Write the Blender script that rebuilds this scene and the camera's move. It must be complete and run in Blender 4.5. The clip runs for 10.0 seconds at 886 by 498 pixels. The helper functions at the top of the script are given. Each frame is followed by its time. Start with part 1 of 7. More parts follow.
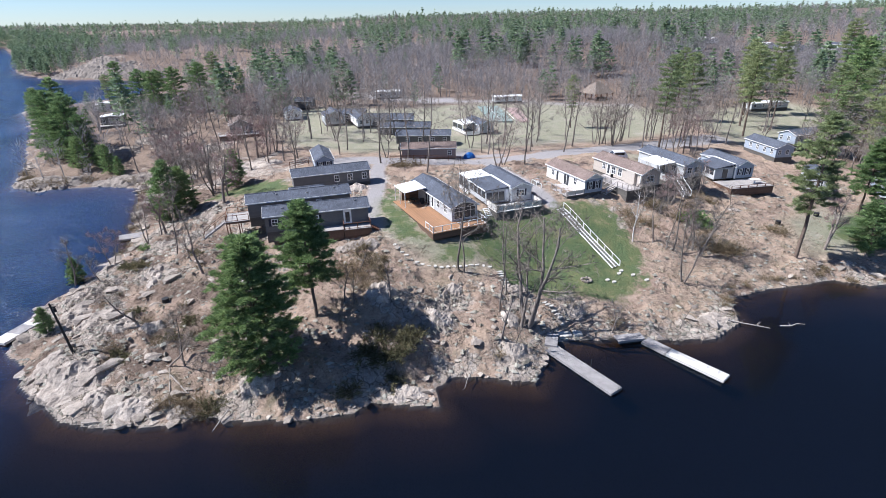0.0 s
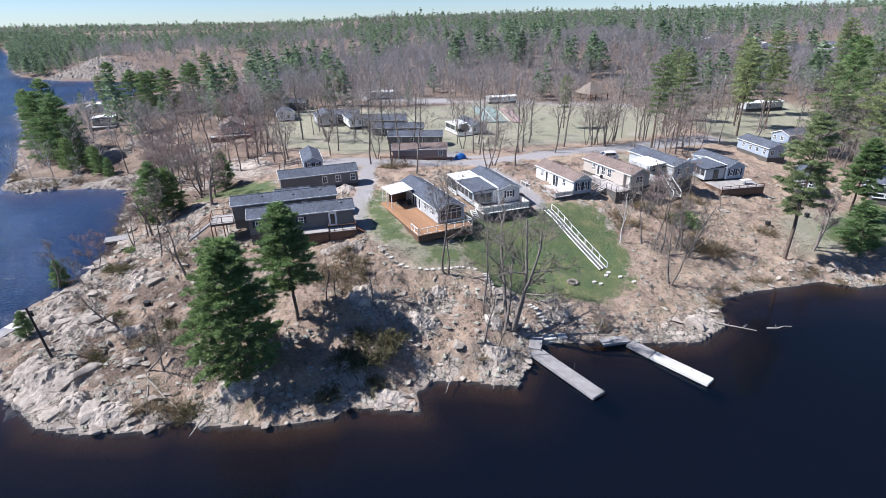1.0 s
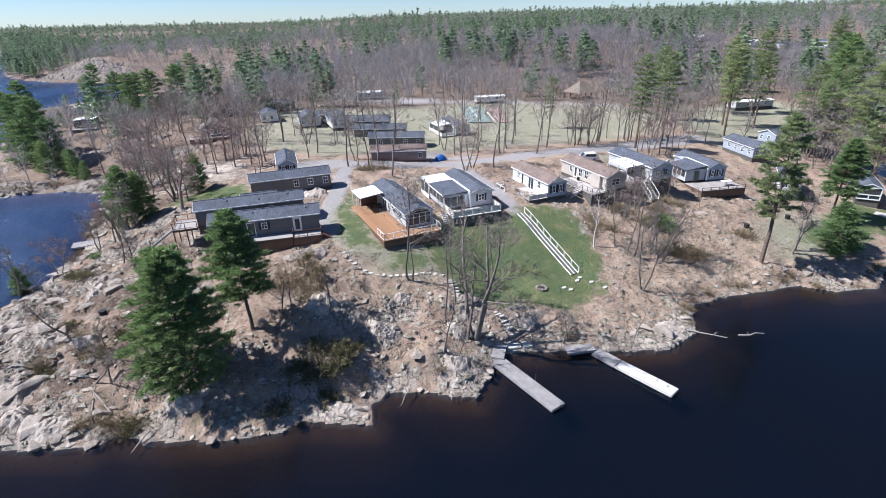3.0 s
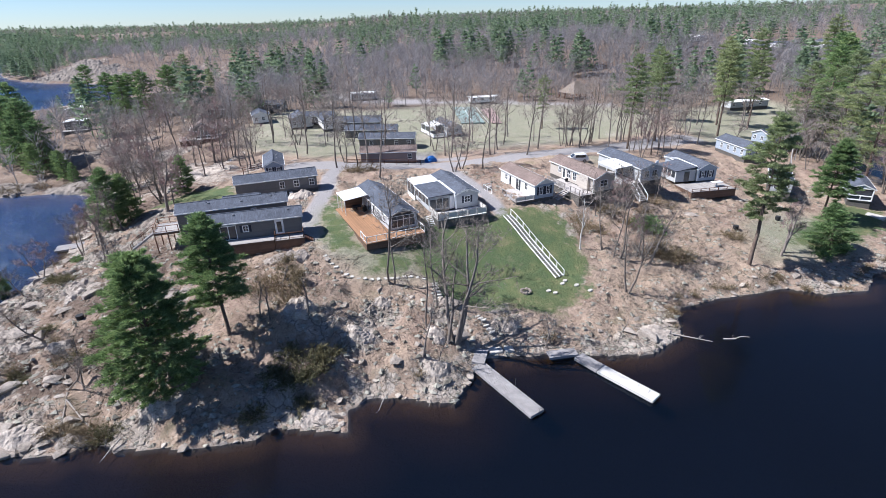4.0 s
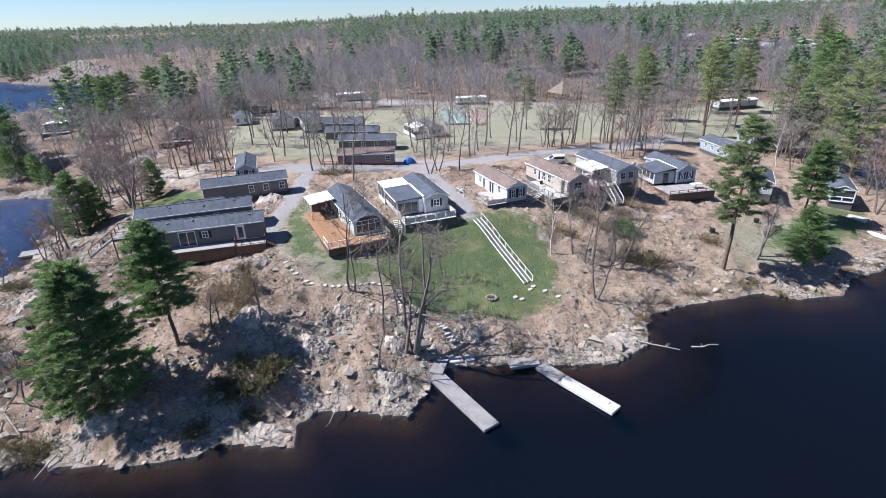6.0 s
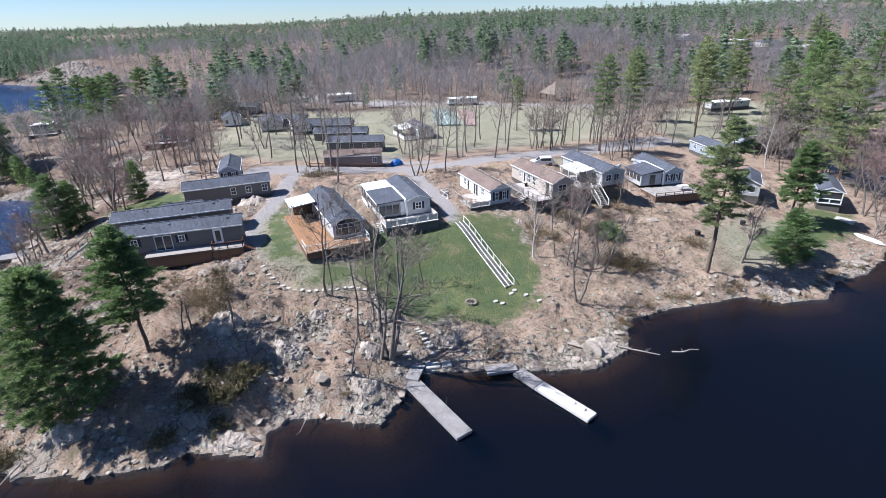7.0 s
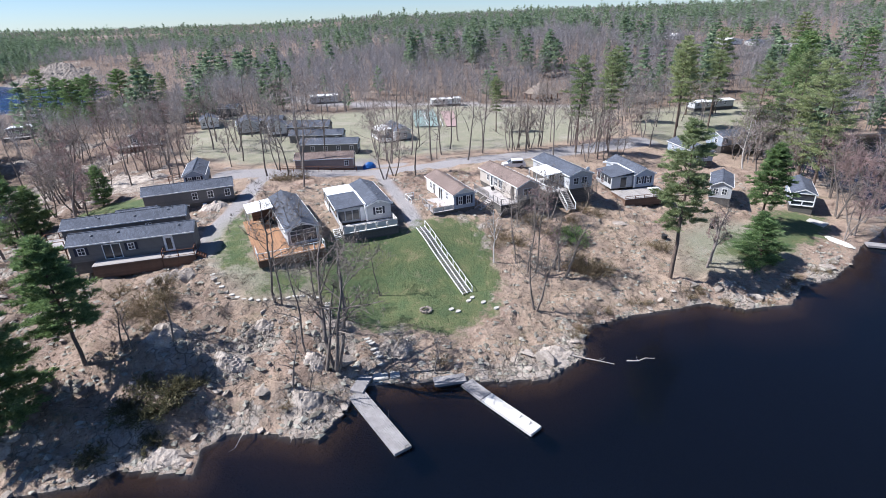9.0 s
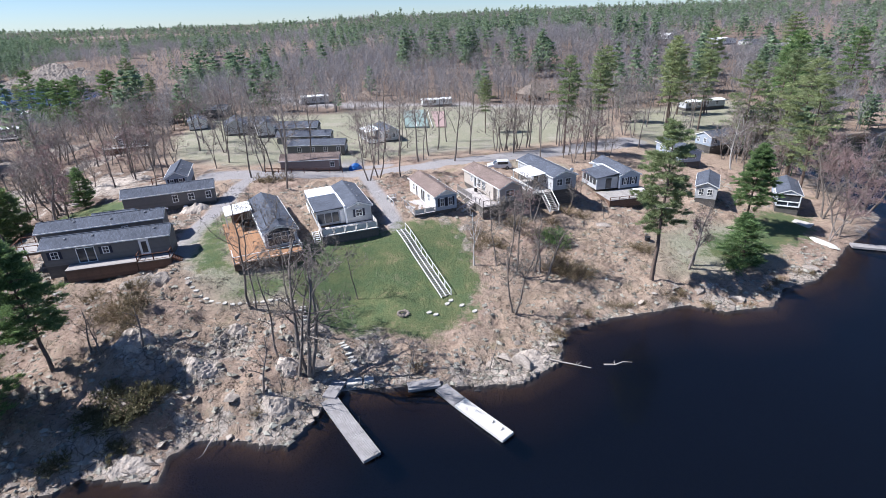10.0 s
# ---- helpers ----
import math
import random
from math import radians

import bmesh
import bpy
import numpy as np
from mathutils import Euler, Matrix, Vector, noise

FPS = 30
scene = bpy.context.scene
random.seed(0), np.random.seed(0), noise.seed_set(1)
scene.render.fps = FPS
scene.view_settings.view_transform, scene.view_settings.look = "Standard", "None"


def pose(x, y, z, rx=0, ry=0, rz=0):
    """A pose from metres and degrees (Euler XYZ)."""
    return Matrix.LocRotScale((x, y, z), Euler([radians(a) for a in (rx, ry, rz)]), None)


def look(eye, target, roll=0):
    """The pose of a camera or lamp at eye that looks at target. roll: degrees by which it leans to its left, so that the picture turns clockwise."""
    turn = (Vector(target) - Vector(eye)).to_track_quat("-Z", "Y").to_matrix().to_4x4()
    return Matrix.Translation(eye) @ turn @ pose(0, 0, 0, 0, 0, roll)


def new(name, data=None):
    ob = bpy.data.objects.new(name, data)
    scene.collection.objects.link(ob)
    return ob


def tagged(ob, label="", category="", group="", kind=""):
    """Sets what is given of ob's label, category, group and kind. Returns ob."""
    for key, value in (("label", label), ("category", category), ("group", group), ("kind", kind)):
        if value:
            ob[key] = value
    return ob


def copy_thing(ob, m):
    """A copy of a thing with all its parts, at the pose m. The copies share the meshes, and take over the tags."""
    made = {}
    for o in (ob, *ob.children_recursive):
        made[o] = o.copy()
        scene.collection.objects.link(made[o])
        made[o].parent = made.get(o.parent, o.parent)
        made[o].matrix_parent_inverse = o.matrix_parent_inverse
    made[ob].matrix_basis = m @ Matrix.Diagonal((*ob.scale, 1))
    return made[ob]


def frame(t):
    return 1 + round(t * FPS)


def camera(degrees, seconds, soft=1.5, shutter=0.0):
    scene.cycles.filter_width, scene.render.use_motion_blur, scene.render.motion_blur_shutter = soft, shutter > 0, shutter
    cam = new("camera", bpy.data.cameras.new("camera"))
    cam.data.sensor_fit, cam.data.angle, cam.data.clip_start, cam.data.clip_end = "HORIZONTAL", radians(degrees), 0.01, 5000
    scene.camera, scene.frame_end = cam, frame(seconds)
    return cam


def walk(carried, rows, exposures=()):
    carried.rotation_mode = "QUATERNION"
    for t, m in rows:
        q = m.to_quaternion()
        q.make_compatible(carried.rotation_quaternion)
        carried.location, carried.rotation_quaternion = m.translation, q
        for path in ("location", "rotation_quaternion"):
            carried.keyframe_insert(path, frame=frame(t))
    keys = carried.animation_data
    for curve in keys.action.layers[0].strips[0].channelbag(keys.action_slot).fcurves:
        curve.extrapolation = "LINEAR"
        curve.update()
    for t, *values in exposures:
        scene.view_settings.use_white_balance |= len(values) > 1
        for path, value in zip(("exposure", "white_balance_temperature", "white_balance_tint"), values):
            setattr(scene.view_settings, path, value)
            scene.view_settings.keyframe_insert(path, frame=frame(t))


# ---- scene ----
cam = camera(82.0, 10.0, 0.9)
PATH = [
    (0, (-0.027, 1.154, 35.883), (0.222, 2.958, 35.057), -0.9),
    (0.5, (0.899, 1.289, 35.882), (1.15, 3.093, 35.056), -0.9),
    (1, (2.037, 1.48, 35.897), (2.287, 3.284, 35.071), -1.0),
    (1.5, (3.242, 1.731, 35.847), (3.493, 3.536, 35.022), -1.0),
    (2, (4.417, 1.994, 35.802), (4.669, 3.799, 34.978), -1.1),
    (2.5, (5.664, 2.372, 35.88), (5.914, 4.175, 35.051), -1.2),
    (4, (9.295, 3.22, 35.797), (9.543, 5.023, 34.97), -1.4),
    (4.5, (10.473, 3.59, 35.717), (10.721, 5.394, 34.889), -1.5),
    (5, (11.532, 3.936, 35.713), (11.784, 5.739, 34.885), -1.5),
    (5.5, (12.866, 4.168, 35.65), (13.114, 5.971, 34.822), -1.6),
    (7, (16.775, 4.949, 35.629), (17.03, 6.753, 34.802), -1.6),
    (7.5, (18.122, 5.205, 35.628), (18.38, 7.007, 34.8), -1.6),
    (8, (19.569, 5.409, 35.682), (19.829, 7.21, 34.854), -1.6),
    (8.5, (21.139, 5.573, 35.768), (21.397, 7.374, 34.938), -1.7),
    (9, (22.503, 5.729, 35.747), (22.764, 7.531, 34.918), -1.8),
    (9.5, (23.912, 5.899, 35.866), (24.175, 7.699, 35.035), -1.7),
    (10, (25.218, 6.026, 35.732), (25.484, 7.826, 34.903), -1.9),
]
walk(cam, [(t, look(eye, target, roll)) for t, eye, target, roll in PATH], [(0.0, 0.87, 5990, 12), (10.0, 0.87, 5990, 12)])

# ---- light ----
SUN_FROM = Vector((-0.645, 0.09, 0.76)).normalized()
world = bpy.data.worlds.new("world")
scene.world = world
world.use_nodes = True
wn = world.node_tree
sky = wn.nodes.new("ShaderNodeTexSky")
sky.sky_type = "NISHITA"
sky.sun_disc = False
sky.sun_elevation = math.asin(SUN_FROM.z)
sky.sun_rotation = math.atan2(SUN_FROM.x, SUN_FROM.y)
sky.air_density, sky.dust_density, sky.ozone_density = 0.8, 0.05, 2.0
tint = wn.nodes.new("ShaderNodeMix")
tint.data_type, tint.blend_type = "RGBA", "MULTIPLY"
tint.inputs[0].default_value = 1.0
tint.inputs[7].default_value = (0.85, 0.98, 1.18, 1)
wn.links.new(sky.outputs[0], tint.inputs[6])
wn.links.new(tint.outputs[2], wn.nodes["Background"].inputs[0])
wn.nodes["Background"].inputs[1].default_value = 0.057
sun = new("sun", bpy.data.lights.new("sun", "SUN"))
sun.data.energy, sun.data.angle, sun.data.color = 4.75, radians(0.53), (1.0, 0.965, 0.92)
sun.rotation_euler = SUN_FROM.to_track_quat("Z", "Y").to_euler()

# ---- materials ----
class Nodes:
    """A small wrapper that keeps node graphs short."""

    def __init__(self, name):
        self.mat = bpy.data.materials.new(name)
        self.mat.use_nodes = True
        self.tree = self.mat.node_tree
        self.bsdf = self.tree.nodes["Principled BSDF"]
        self.coord = self.add("ShaderNodeTexCoord").outputs["Object"]

    def add(self, kind, **inputs):
        node = self.tree.nodes.new(kind)
        return node

    def put(self, socket, value):
        if isinstance(value, bpy.types.NodeSocket):
            self.tree.links.new(value, socket)
        elif isinstance(value, (tuple, list)) and len(value) == 3 and socket.type == "RGBA":
            socket.default_value = (*value, 1)
        else:
            socket.default_value = value

    def world(self):
        return self.add("ShaderNodeNewGeometry").outputs["Position"]

    def noise(self, scale, detail=4, rough=0.6, at=None, stretch=None):
        node = self.add("ShaderNodeTexNoise")
        at = at or self.coord
        if stretch:
            m = self.add("ShaderNodeMapping")
            m.inputs["Scale"].default_value = stretch
            self.put(m.inputs["Vector"], at)
            at = m.outputs[0]
        self.put(node.inputs["Vector"], at)
        node.inputs["Scale"].default_value, node.inputs["Detail"].default_value, node.inputs["Roughness"].default_value = scale, detail, rough
        return node.outputs["Fac"]

    def cells(self, scale, at=None, kind="F1", out="Distance"):
        node = self.add("ShaderNodeTexVoronoi")
        node.feature = kind
        self.put(node.inputs["Vector"], at or self.coord)
        node.inputs["Scale"].default_value = scale
        return node.outputs[out]

    def ramp(self, value, *stops):
        node = self.add("ShaderNodeValToRGB")
        self.put(node.inputs[0], value)
        e = node.color_ramp.elements
        while len(e) < len(stops):
            e.new(0.5)
        for el, (p, c) in zip(e, stops):
            el.position, el.color = p, ((c, c, c, 1) if not isinstance(c, tuple) else (*c, 1))
        return node.outputs[0]

    def mix(self, f, a, b, kind="MIX"):
        node = self.add("ShaderNodeMix")
        node.data_type, node.blend_type = "RGBA", kind
        self.put(node.inputs[0], f)
        self.put(node.inputs[6], a)
        self.put(node.inputs[7], b)
        return node.outputs[2]

    def math(self, op, a, b=0.0, clamp=False):
        node = self.add("ShaderNodeMath")
        node.operation, node.use_clamp = op, clamp
        self.put(node.inputs[0], a)
        self.put(node.inputs[1], b)
        return node.outputs[0]

    def attr(self, name):
        node = self.add("ShaderNodeAttribute")
        node.attribute_name = name
        return node.outputs["Fac"]

    def random(self):
        return self.add("ShaderNodeObjectInfo").outputs["Random"]

    def island(self):
        return self.add("ShaderNodeNewGeometry").outputs["Random Per Island"]

    def bump(self, value, strength=0.4, distance=0.05):
        node = self.add("ShaderNodeBump")
        self.put(node.inputs["Height"], value)
        node.inputs["Strength"].default_value, node.inputs["Distance"].default_value = strength, distance
        self.put(self.bsdf.inputs["Normal"], node.outputs[0])

    def done(self, colour, rough=0.8, metal=0.0, spec=0.3):
        self.put(self.bsdf.inputs["Base Color"], colour)
        self.put(self.bsdf.inputs["Roughness"], rough)
        self.bsdf.inputs["Metallic"].default_value = metal
        self.bsdf.inputs["Specular IOR Level"].default_value = spec
        return self.mat


def shade(c, k):
    return tuple(min(1.0, v * k) for v in c)


def plain(name, c, rough=0.7, vary=0.25, scale=3.0, metal=0.0, spec=0.3, bump=0.0):
    """A painted, wooden or mineral surface with stains and fine grain."""
    n = Nodes(name)
    big = n.ramp(n.noise(scale * 0.3, 3), (0.3, shade(c, 1 - vary)), (0.7, shade(c, 1 + vary * 0.6)))
    fine = n.ramp(n.noise(scale * 7, 5, 0.7), (0.25, 1 - vary * 0.8), (0.75, 1.0))
    if bump:
        n.bump(n.noise(scale * 6, 5, 0.7), bump, 0.03)
    return n.done(n.mix(1.0, big, fine, "MULTIPLY"), rough, metal, spec)


def boards(name, c, pitch, axis=0, vary=0.25, gap=0.35, rough=0.75):
    """Boards or laps of a given pitch across an object axis, with dark joints, weathering and per-board tone."""
    n = Nodes(name)
    sep = n.add("ShaderNodeSeparateXYZ")
    n.put(sep.inputs[0], n.coord)
    run = n.math("DIVIDE", sep.outputs[axis], pitch)
    frac = n.math("FRACT", run)
    joint = n.ramp(frac, (0.0, gap), (0.10, 1.0), (0.92, 1.0), (1.0, gap))
    white = n.add("ShaderNodeTexWhiteNoise")
    white.noise_dimensions = "1D"
    n.put(white.inputs["W"], n.math("FLOOR", run))
    tone = n.ramp(white.outputs["Value"], (0.0, shade(c, 1 - vary)), (1.0, shade(c, 1 + vary * 0.5)))
    stain = n.ramp(n.noise(0.8, 5, 0.7), (0.3, 1 - vary), (0.7, 1.0))
    n.bump(joint, 0.5, 0.02)
    return n.done(n.mix(1.0, n.mix(1.0, tone, joint, "MULTIPLY"), stain, "MULTIPLY"), rough)


def shingles(name, c):
    n = Nodes(name)
    tex = n.add("ShaderNodeTexBrick")
    n.put(tex.inputs["Vector"], n.coord)
    tex.inputs["Scale"].default_value = 1.0
    tex.inputs["Brick Width"].default_value, tex.inputs["Row Height"].default_value, tex.inputs["Mortar Size"].default_value = 0.32, 0.15, 0.012
    tex.inputs["Color1"].default_value, tex.inputs["Color2"].default_value = (*shade(c, 0.8), 1), (*shade(c, 1.2), 1)
    tex.inputs["Mortar"].default_value = (*shade(c, 0.55), 1)
    stain = n.ramp(n.noise(0.5, 4, 0.6, stretch=(1, 1, 0.4)), (0.3, 0.75), (0.7, 1.1))
    grit = n.ramp(n.noise(30, 3, 0.8), (0.3, 0.8), (0.7, 1.15))
    n.bump(n.noise(25, 3), 0.3, 0.02)
    return n.done(n.mix(1.0, n.mix(1.0, tex.outputs["Color"], stain, "MULTIPLY"), grit, "MULTIPLY"), 0.9, spec=0.2)


def ground_material():
    n = Nodes("shield_ground")
    p = n.world()
    big, mid, fine = n.noise(0.09, 5, 0.6, p), n.noise(0.55, 6, 0.65, p), n.noise(5.0, 6, 0.75, p)
    litter = n.ramp(mid, (0.25, (0.15, 0.103, 0.08)), (0.42, (0.285, 0.208, 0.168)), (0.6, (0.42, 0.328, 0.272)), (0.8, (0.245, 0.174, 0.136)))
    straw = n.ramp(n.noise(1.6, 6, 0.75, p), (0.3, (0.29, 0.22, 0.166)), (0.7, (0.50, 0.405, 0.325)))
    soil = n.mix(n.ramp(big, (0.38, 0.0), (0.56, 0.8)), litter, straw)
    moss = n.ramp(n.noise(0.3, 5, 0.7, p), (0.56, 0.0), (0.68, 0.45))
    soil = n.mix(moss, soil, (0.13, 0.14, 0.065))
    duff = n.ramp(n.noise(2.2, 6, 0.75, p), (0.3, (0.10, 0.075, 0.062)), (0.5, (0.19, 0.145, 0.12)), (0.72, (0.27, 0.215, 0.18)))
    soil = n.mix(n.attr("duff"), soil, duff)
    soil = n.mix(n.ramp(n.noise(2.1, 5, 0.8, p), (0.36, 0.5), (0.46, 0.0)), soil, (0.075, 0.052, 0.038))
    granite = n.ramp(n.noise(0.8, 7, 0.7, p), (0.28, (0.20, 0.172, 0.152)), (0.45, (0.385, 0.335, 0.295)), (0.6, (0.525, 0.472, 0.42)), (0.75, (0.40, 0.328, 0.285)))
    lichen = n.ramp(n.noise(3.2, 5, 0.8, p), (0.48, 1.0), (0.62, 0.62))
    granite = n.mix(1.0, granite, lichen, "MULTIPLY")
    bent = n.add("ShaderNodeVectorMath")
    n.put(bent.inputs[0], p)
    wobble = n.add("ShaderNodeTexNoise")
    n.put(wobble.inputs["Vector"], p)
    wobble.inputs["Scale"].default_value = 0.9
    n.put(bent.inputs[1], wobble.outputs["Color"])
    granite = n.mix(1.0, granite, n.ramp(n.cells(0.75, bent.outputs[0], "DISTANCE_TO_EDGE"), (0.0, 0.34), (0.05, 1.0)), "MULTIPLY")
    mask = n.math("ADD", n.attr("rock"), n.math("MULTIPLY", n.math("SUBTRACT", n.noise(0.6, 7, 0.74, p), 0.5), 1.25))
    col = n.mix(n.ramp(mask, (0.46, 0.0), (0.56, 1.0)), soil, granite)
    col = n.mix(1.0, col, (1.035, 1.0, 0.965), "MULTIPLY")
    gravel = n.ramp(n.noise(9, 5, 0.8, p), (0.3, (0.31, 0.285, 0.28)), (0.7, (0.43, 0.41, 0.405)))
    col = n.mix(n.attr("gravel"), col, gravel)
    grass = n.ramp(n.noise(0.35, 6, 0.7, p), (0.28, (0.30, 0.26, 0.15)), (0.42, (0.165, 0.19, 0.088)), (0.6, (0.112, 0.16, 0.075)), (0.8, (0.23, 0.22, 0.13)))
    blades = n.ramp(n.noise(14, 4, 0.8, p), (0.25, 0.6), (0.75, 1.15))
    grass = n.mix(1.0, grass, blades, "MULTIPLY")
    dry = n.ramp(n.noise(0.12, 6, 0.7, p), (0.3, (0.42, 0.37, 0.30)), (0.5, (0.31, 0.305, 0.215)), (0.7, (0.43, 0.385, 0.315)))
    col = n.mix(n.attr("meadow"), col, n.mix(1.0, dry, n.ramp(fine, (0.25, 0.8), (0.75, 1.15)), "MULTIPLY"))
    ragged = n.math("ADD", n.attr("lawn"), n.math("MULTIPLY", n.math("SUBTRACT", n.noise(0.5, 7, 0.74, p), 0.5), 2.2))
    col = n.mix(n.ramp(ragged, (0.30, 0.0), (0.65, 1.0)), col, grass)
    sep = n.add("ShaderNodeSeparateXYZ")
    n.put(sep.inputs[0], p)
    # bed colour falls to black with depth, painting light lost in brown water
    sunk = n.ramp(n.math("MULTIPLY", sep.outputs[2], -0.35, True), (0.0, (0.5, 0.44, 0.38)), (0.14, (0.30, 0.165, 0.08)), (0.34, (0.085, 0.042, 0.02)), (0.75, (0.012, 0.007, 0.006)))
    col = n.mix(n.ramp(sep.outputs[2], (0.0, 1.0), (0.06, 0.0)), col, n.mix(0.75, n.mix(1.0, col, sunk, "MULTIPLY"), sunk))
    rough_bump = n.math("ADD", n.math("MULTIPLY", fine, 0.6), n.noise(1.4, 6, 0.7, p))
    n.bump(rough_bump, 0.85, 0.4)
    return n.done(n.mix(1.0, col, n.ramp(fine, (0.2, 0.62), (0.75, 1.12)), "MULTIPLY"), 0.92, spec=0.15)


def granite_material(name="granite", tone=1.0):
    n = Nodes(name)
    p = n.world()
    c = n.ramp(n.noise(1.1, 7, 0.7, p), (0.25, (0.21, 0.19, 0.178)), (0.45, (0.38, 0.35, 0.325)), (0.62, (0.52, 0.485, 0.45)), (0.8, (0.40, 0.345, 0.315)))
    c = n.mix(1.0, c, n.ramp(n.noise(6, 5, 0.8, p), (0.3, 0.6), (0.6, 1.05)), "MULTIPLY")
    c = n.mix(1.0, c, n.ramp(n.random(), (0.0, 0.68), (1.0, 1.02)), "MULTIPLY")
    c = n.mix(1.0, c, (tone, tone * 0.93, tone * 0.86), "MULTIPLY")
    n.bump(n.noise(3, 7, 0.75, p), 0.7, 0.2)
    return n.done(c, 0.9, spec=0.2)


def water_material():
    n = Nodes("lake_water")
    p = n.world()
    sep = n.add("ShaderNodeSeparateXYZ")
    n.put(sep.inputs[0], p)
    # one mask by x steers ripples, roughness and the painted sky tint
    wind_sky = n.ramp(n.math("ADD", n.math("MULTIPLY", sep.outputs[0], -0.03), -1.0, True), (0.0, 0.03), (0.5, 0.75), (1.0, 1.0))
    wind_sky = n.mix(1.0, wind_sky, n.ramp(n.noise(0.03, 3, 0.5, p), (0.35, 0.55), (0.6, 1.0)), "MULTIPLY")
    # weak eastern share, mainly for the bluish sky reflection there
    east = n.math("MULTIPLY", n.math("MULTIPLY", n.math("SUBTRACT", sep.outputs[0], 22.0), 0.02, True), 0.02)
    wind_sky = n.math("MAXIMUM", wind_sky, east)
    waves = n.math("ADD", n.noise(0.4, 3, 0.55, p, (0.7, 1.6, 1)), n.math("MULTIPLY", n.noise(1.6, 3, 0.5, p, (0.7, 1.5, 1)), 0.6))
    n.bump(n.math("MULTIPLY", waves, wind_sky), 1.0, 0.8)
    n.bsdf.inputs["IOR"].default_value = 1.33
    n.bsdf.inputs["Alpha"].default_value = 0.64
    # blue of the reflected sky is painted into the base colour
    deep = n.mix(wind_sky, (0.002, 0.004, 0.008), (0.014, 0.056, 0.165))
    return n.done(deep, n.math("ADD", 0.03, n.math("MULTIPLY", wind_sky, 0.22)), spec=0.4)


def leaf_material(name, low, high, vary_object=True, through_light=0.15):
    n = Nodes(name)
    c = n.ramp(n.island(), (0.0, low), (1.0, high))
    if vary_object:
        c = n.mix(1.0, c, n.ramp(n.random(), (0.0, (0.8, 0.85, 0.8)), (1.0, (1.15, 1.1, 1.0))), "MULTIPLY")
    c = n.mix(1.0, c, n.ramp(n.noise(0.9, 3, 0.6, n.world()), (0.3, 0.75), (0.7, 1.15)), "MULTIPLY")
    n.done(c, 0.75, spec=0.2)
    thin = n.add("ShaderNodeBsdfTranslucent")
    n.put(thin.inputs["Color"], c)
    both = n.add("ShaderNodeMixShader")
    both.inputs[0].default_value = through_light
    n.tree.links.new(n.bsdf.outputs[0], both.inputs[1])
    n.tree.links.new(thin.outputs[0], both.inputs[2])
    n.tree.links.new(both.outputs[0], n.tree.nodes["Material Output"].inputs[0])
    return n.mat


def bark_material(name, low, high):
    n = Nodes(name)
    c = n.ramp(n.noise(2.5, 5, 0.7, stretch=(3, 3, 0.6)), (0.3, low), (0.7, high))
    c = n.mix(1.0, c, n.ramp(n.random(), (0.0, 0.75), (1.0, 1.25)), "MULTIPLY")
    n.bump(n.noise(8, 4, 0.7, stretch=(3, 3, 0.5)), 0.6, 0.04)
    return n.done(c, 0.95, spec=0.1)


def glass_material():
    n = Nodes("window_glass")
    n.bsdf.inputs["Roughness"].default_value = 0.05
    return n.done(n.ramp(n.noise(0.7, 2), (0.3, (0.02, 0.024, 0.03)), (0.7, (0.06, 0.07, 0.085))), 0.06, spec=0.6)


GROUND, GRANITE, WATER, GLASS = ground_material(), granite_material(), water_material(), glass_material()
NEEDLES = leaf_material("pine_needles", (0.085, 0.148, 0.065), (0.31, 0.42, 0.19), True, 0.4)
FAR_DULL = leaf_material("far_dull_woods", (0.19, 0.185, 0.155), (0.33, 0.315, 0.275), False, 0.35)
# distance haze is mixed into this green: bluer and flatter than the near needles
HAZED_NEEDLES = leaf_material("hazed_needles", (0.145, 0.212, 0.13), (0.295, 0.37, 0.23), False, 0.4)
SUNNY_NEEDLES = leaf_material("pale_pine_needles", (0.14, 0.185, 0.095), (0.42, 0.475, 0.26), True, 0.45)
YELLOW_NEEDLES = leaf_material("dull_needles", (0.15, 0.16, 0.07), (0.30, 0.29, 0.15), True, 0.35)
TWIGS = leaf_material("bare_twigs", (0.22, 0.185, 0.178), (0.41, 0.36, 0.35))
NEAR_TWIGS = leaf_material("grey_twigs", (0.13, 0.11, 0.104), (0.27, 0.235, 0.222))
# twig grey paled and blued to stand for haze over the far woods
HAZED_TWIGS = leaf_material("hazed_twigs", (0.208, 0.193, 0.195), (0.395, 0.373, 0.375), False, 0.35)
RED_TWIGS = leaf_material("budding_twigs", (0.21, 0.14, 0.14), (0.36, 0.26, 0.265))
BRUSH = leaf_material("dry_brush", (0.14, 0.105, 0.065), (0.29, 0.225, 0.15))
JUNIPER = leaf_material("juniper", (0.09, 0.088, 0.05), (0.22, 0.195, 0.12), True, 0.35)
BARK = bark_material("grey_bark", (0.11, 0.092, 0.08), (0.265, 0.23, 0.205))
PINE_BARK = bark_material("pine_bark", (0.10, 0.07, 0.055), (0.22, 0.17, 0.14))
BIRCH_BARK = bark_material("birch_bark", (0.42, 0.38, 0.35), (0.75, 0.72, 0.69))
WHITE = plain("white_trim", (0.80, 0.80, 0.79), 0.5, 0.08)
CANOPY = plain("white_canopy", (0.86, 0.86, 0.85), 0.4, 0.05)
SIDING_GREY = boards("grey_siding", (0.165, 0.16, 0.155), 0.16, 2, 0.08, 0.7)
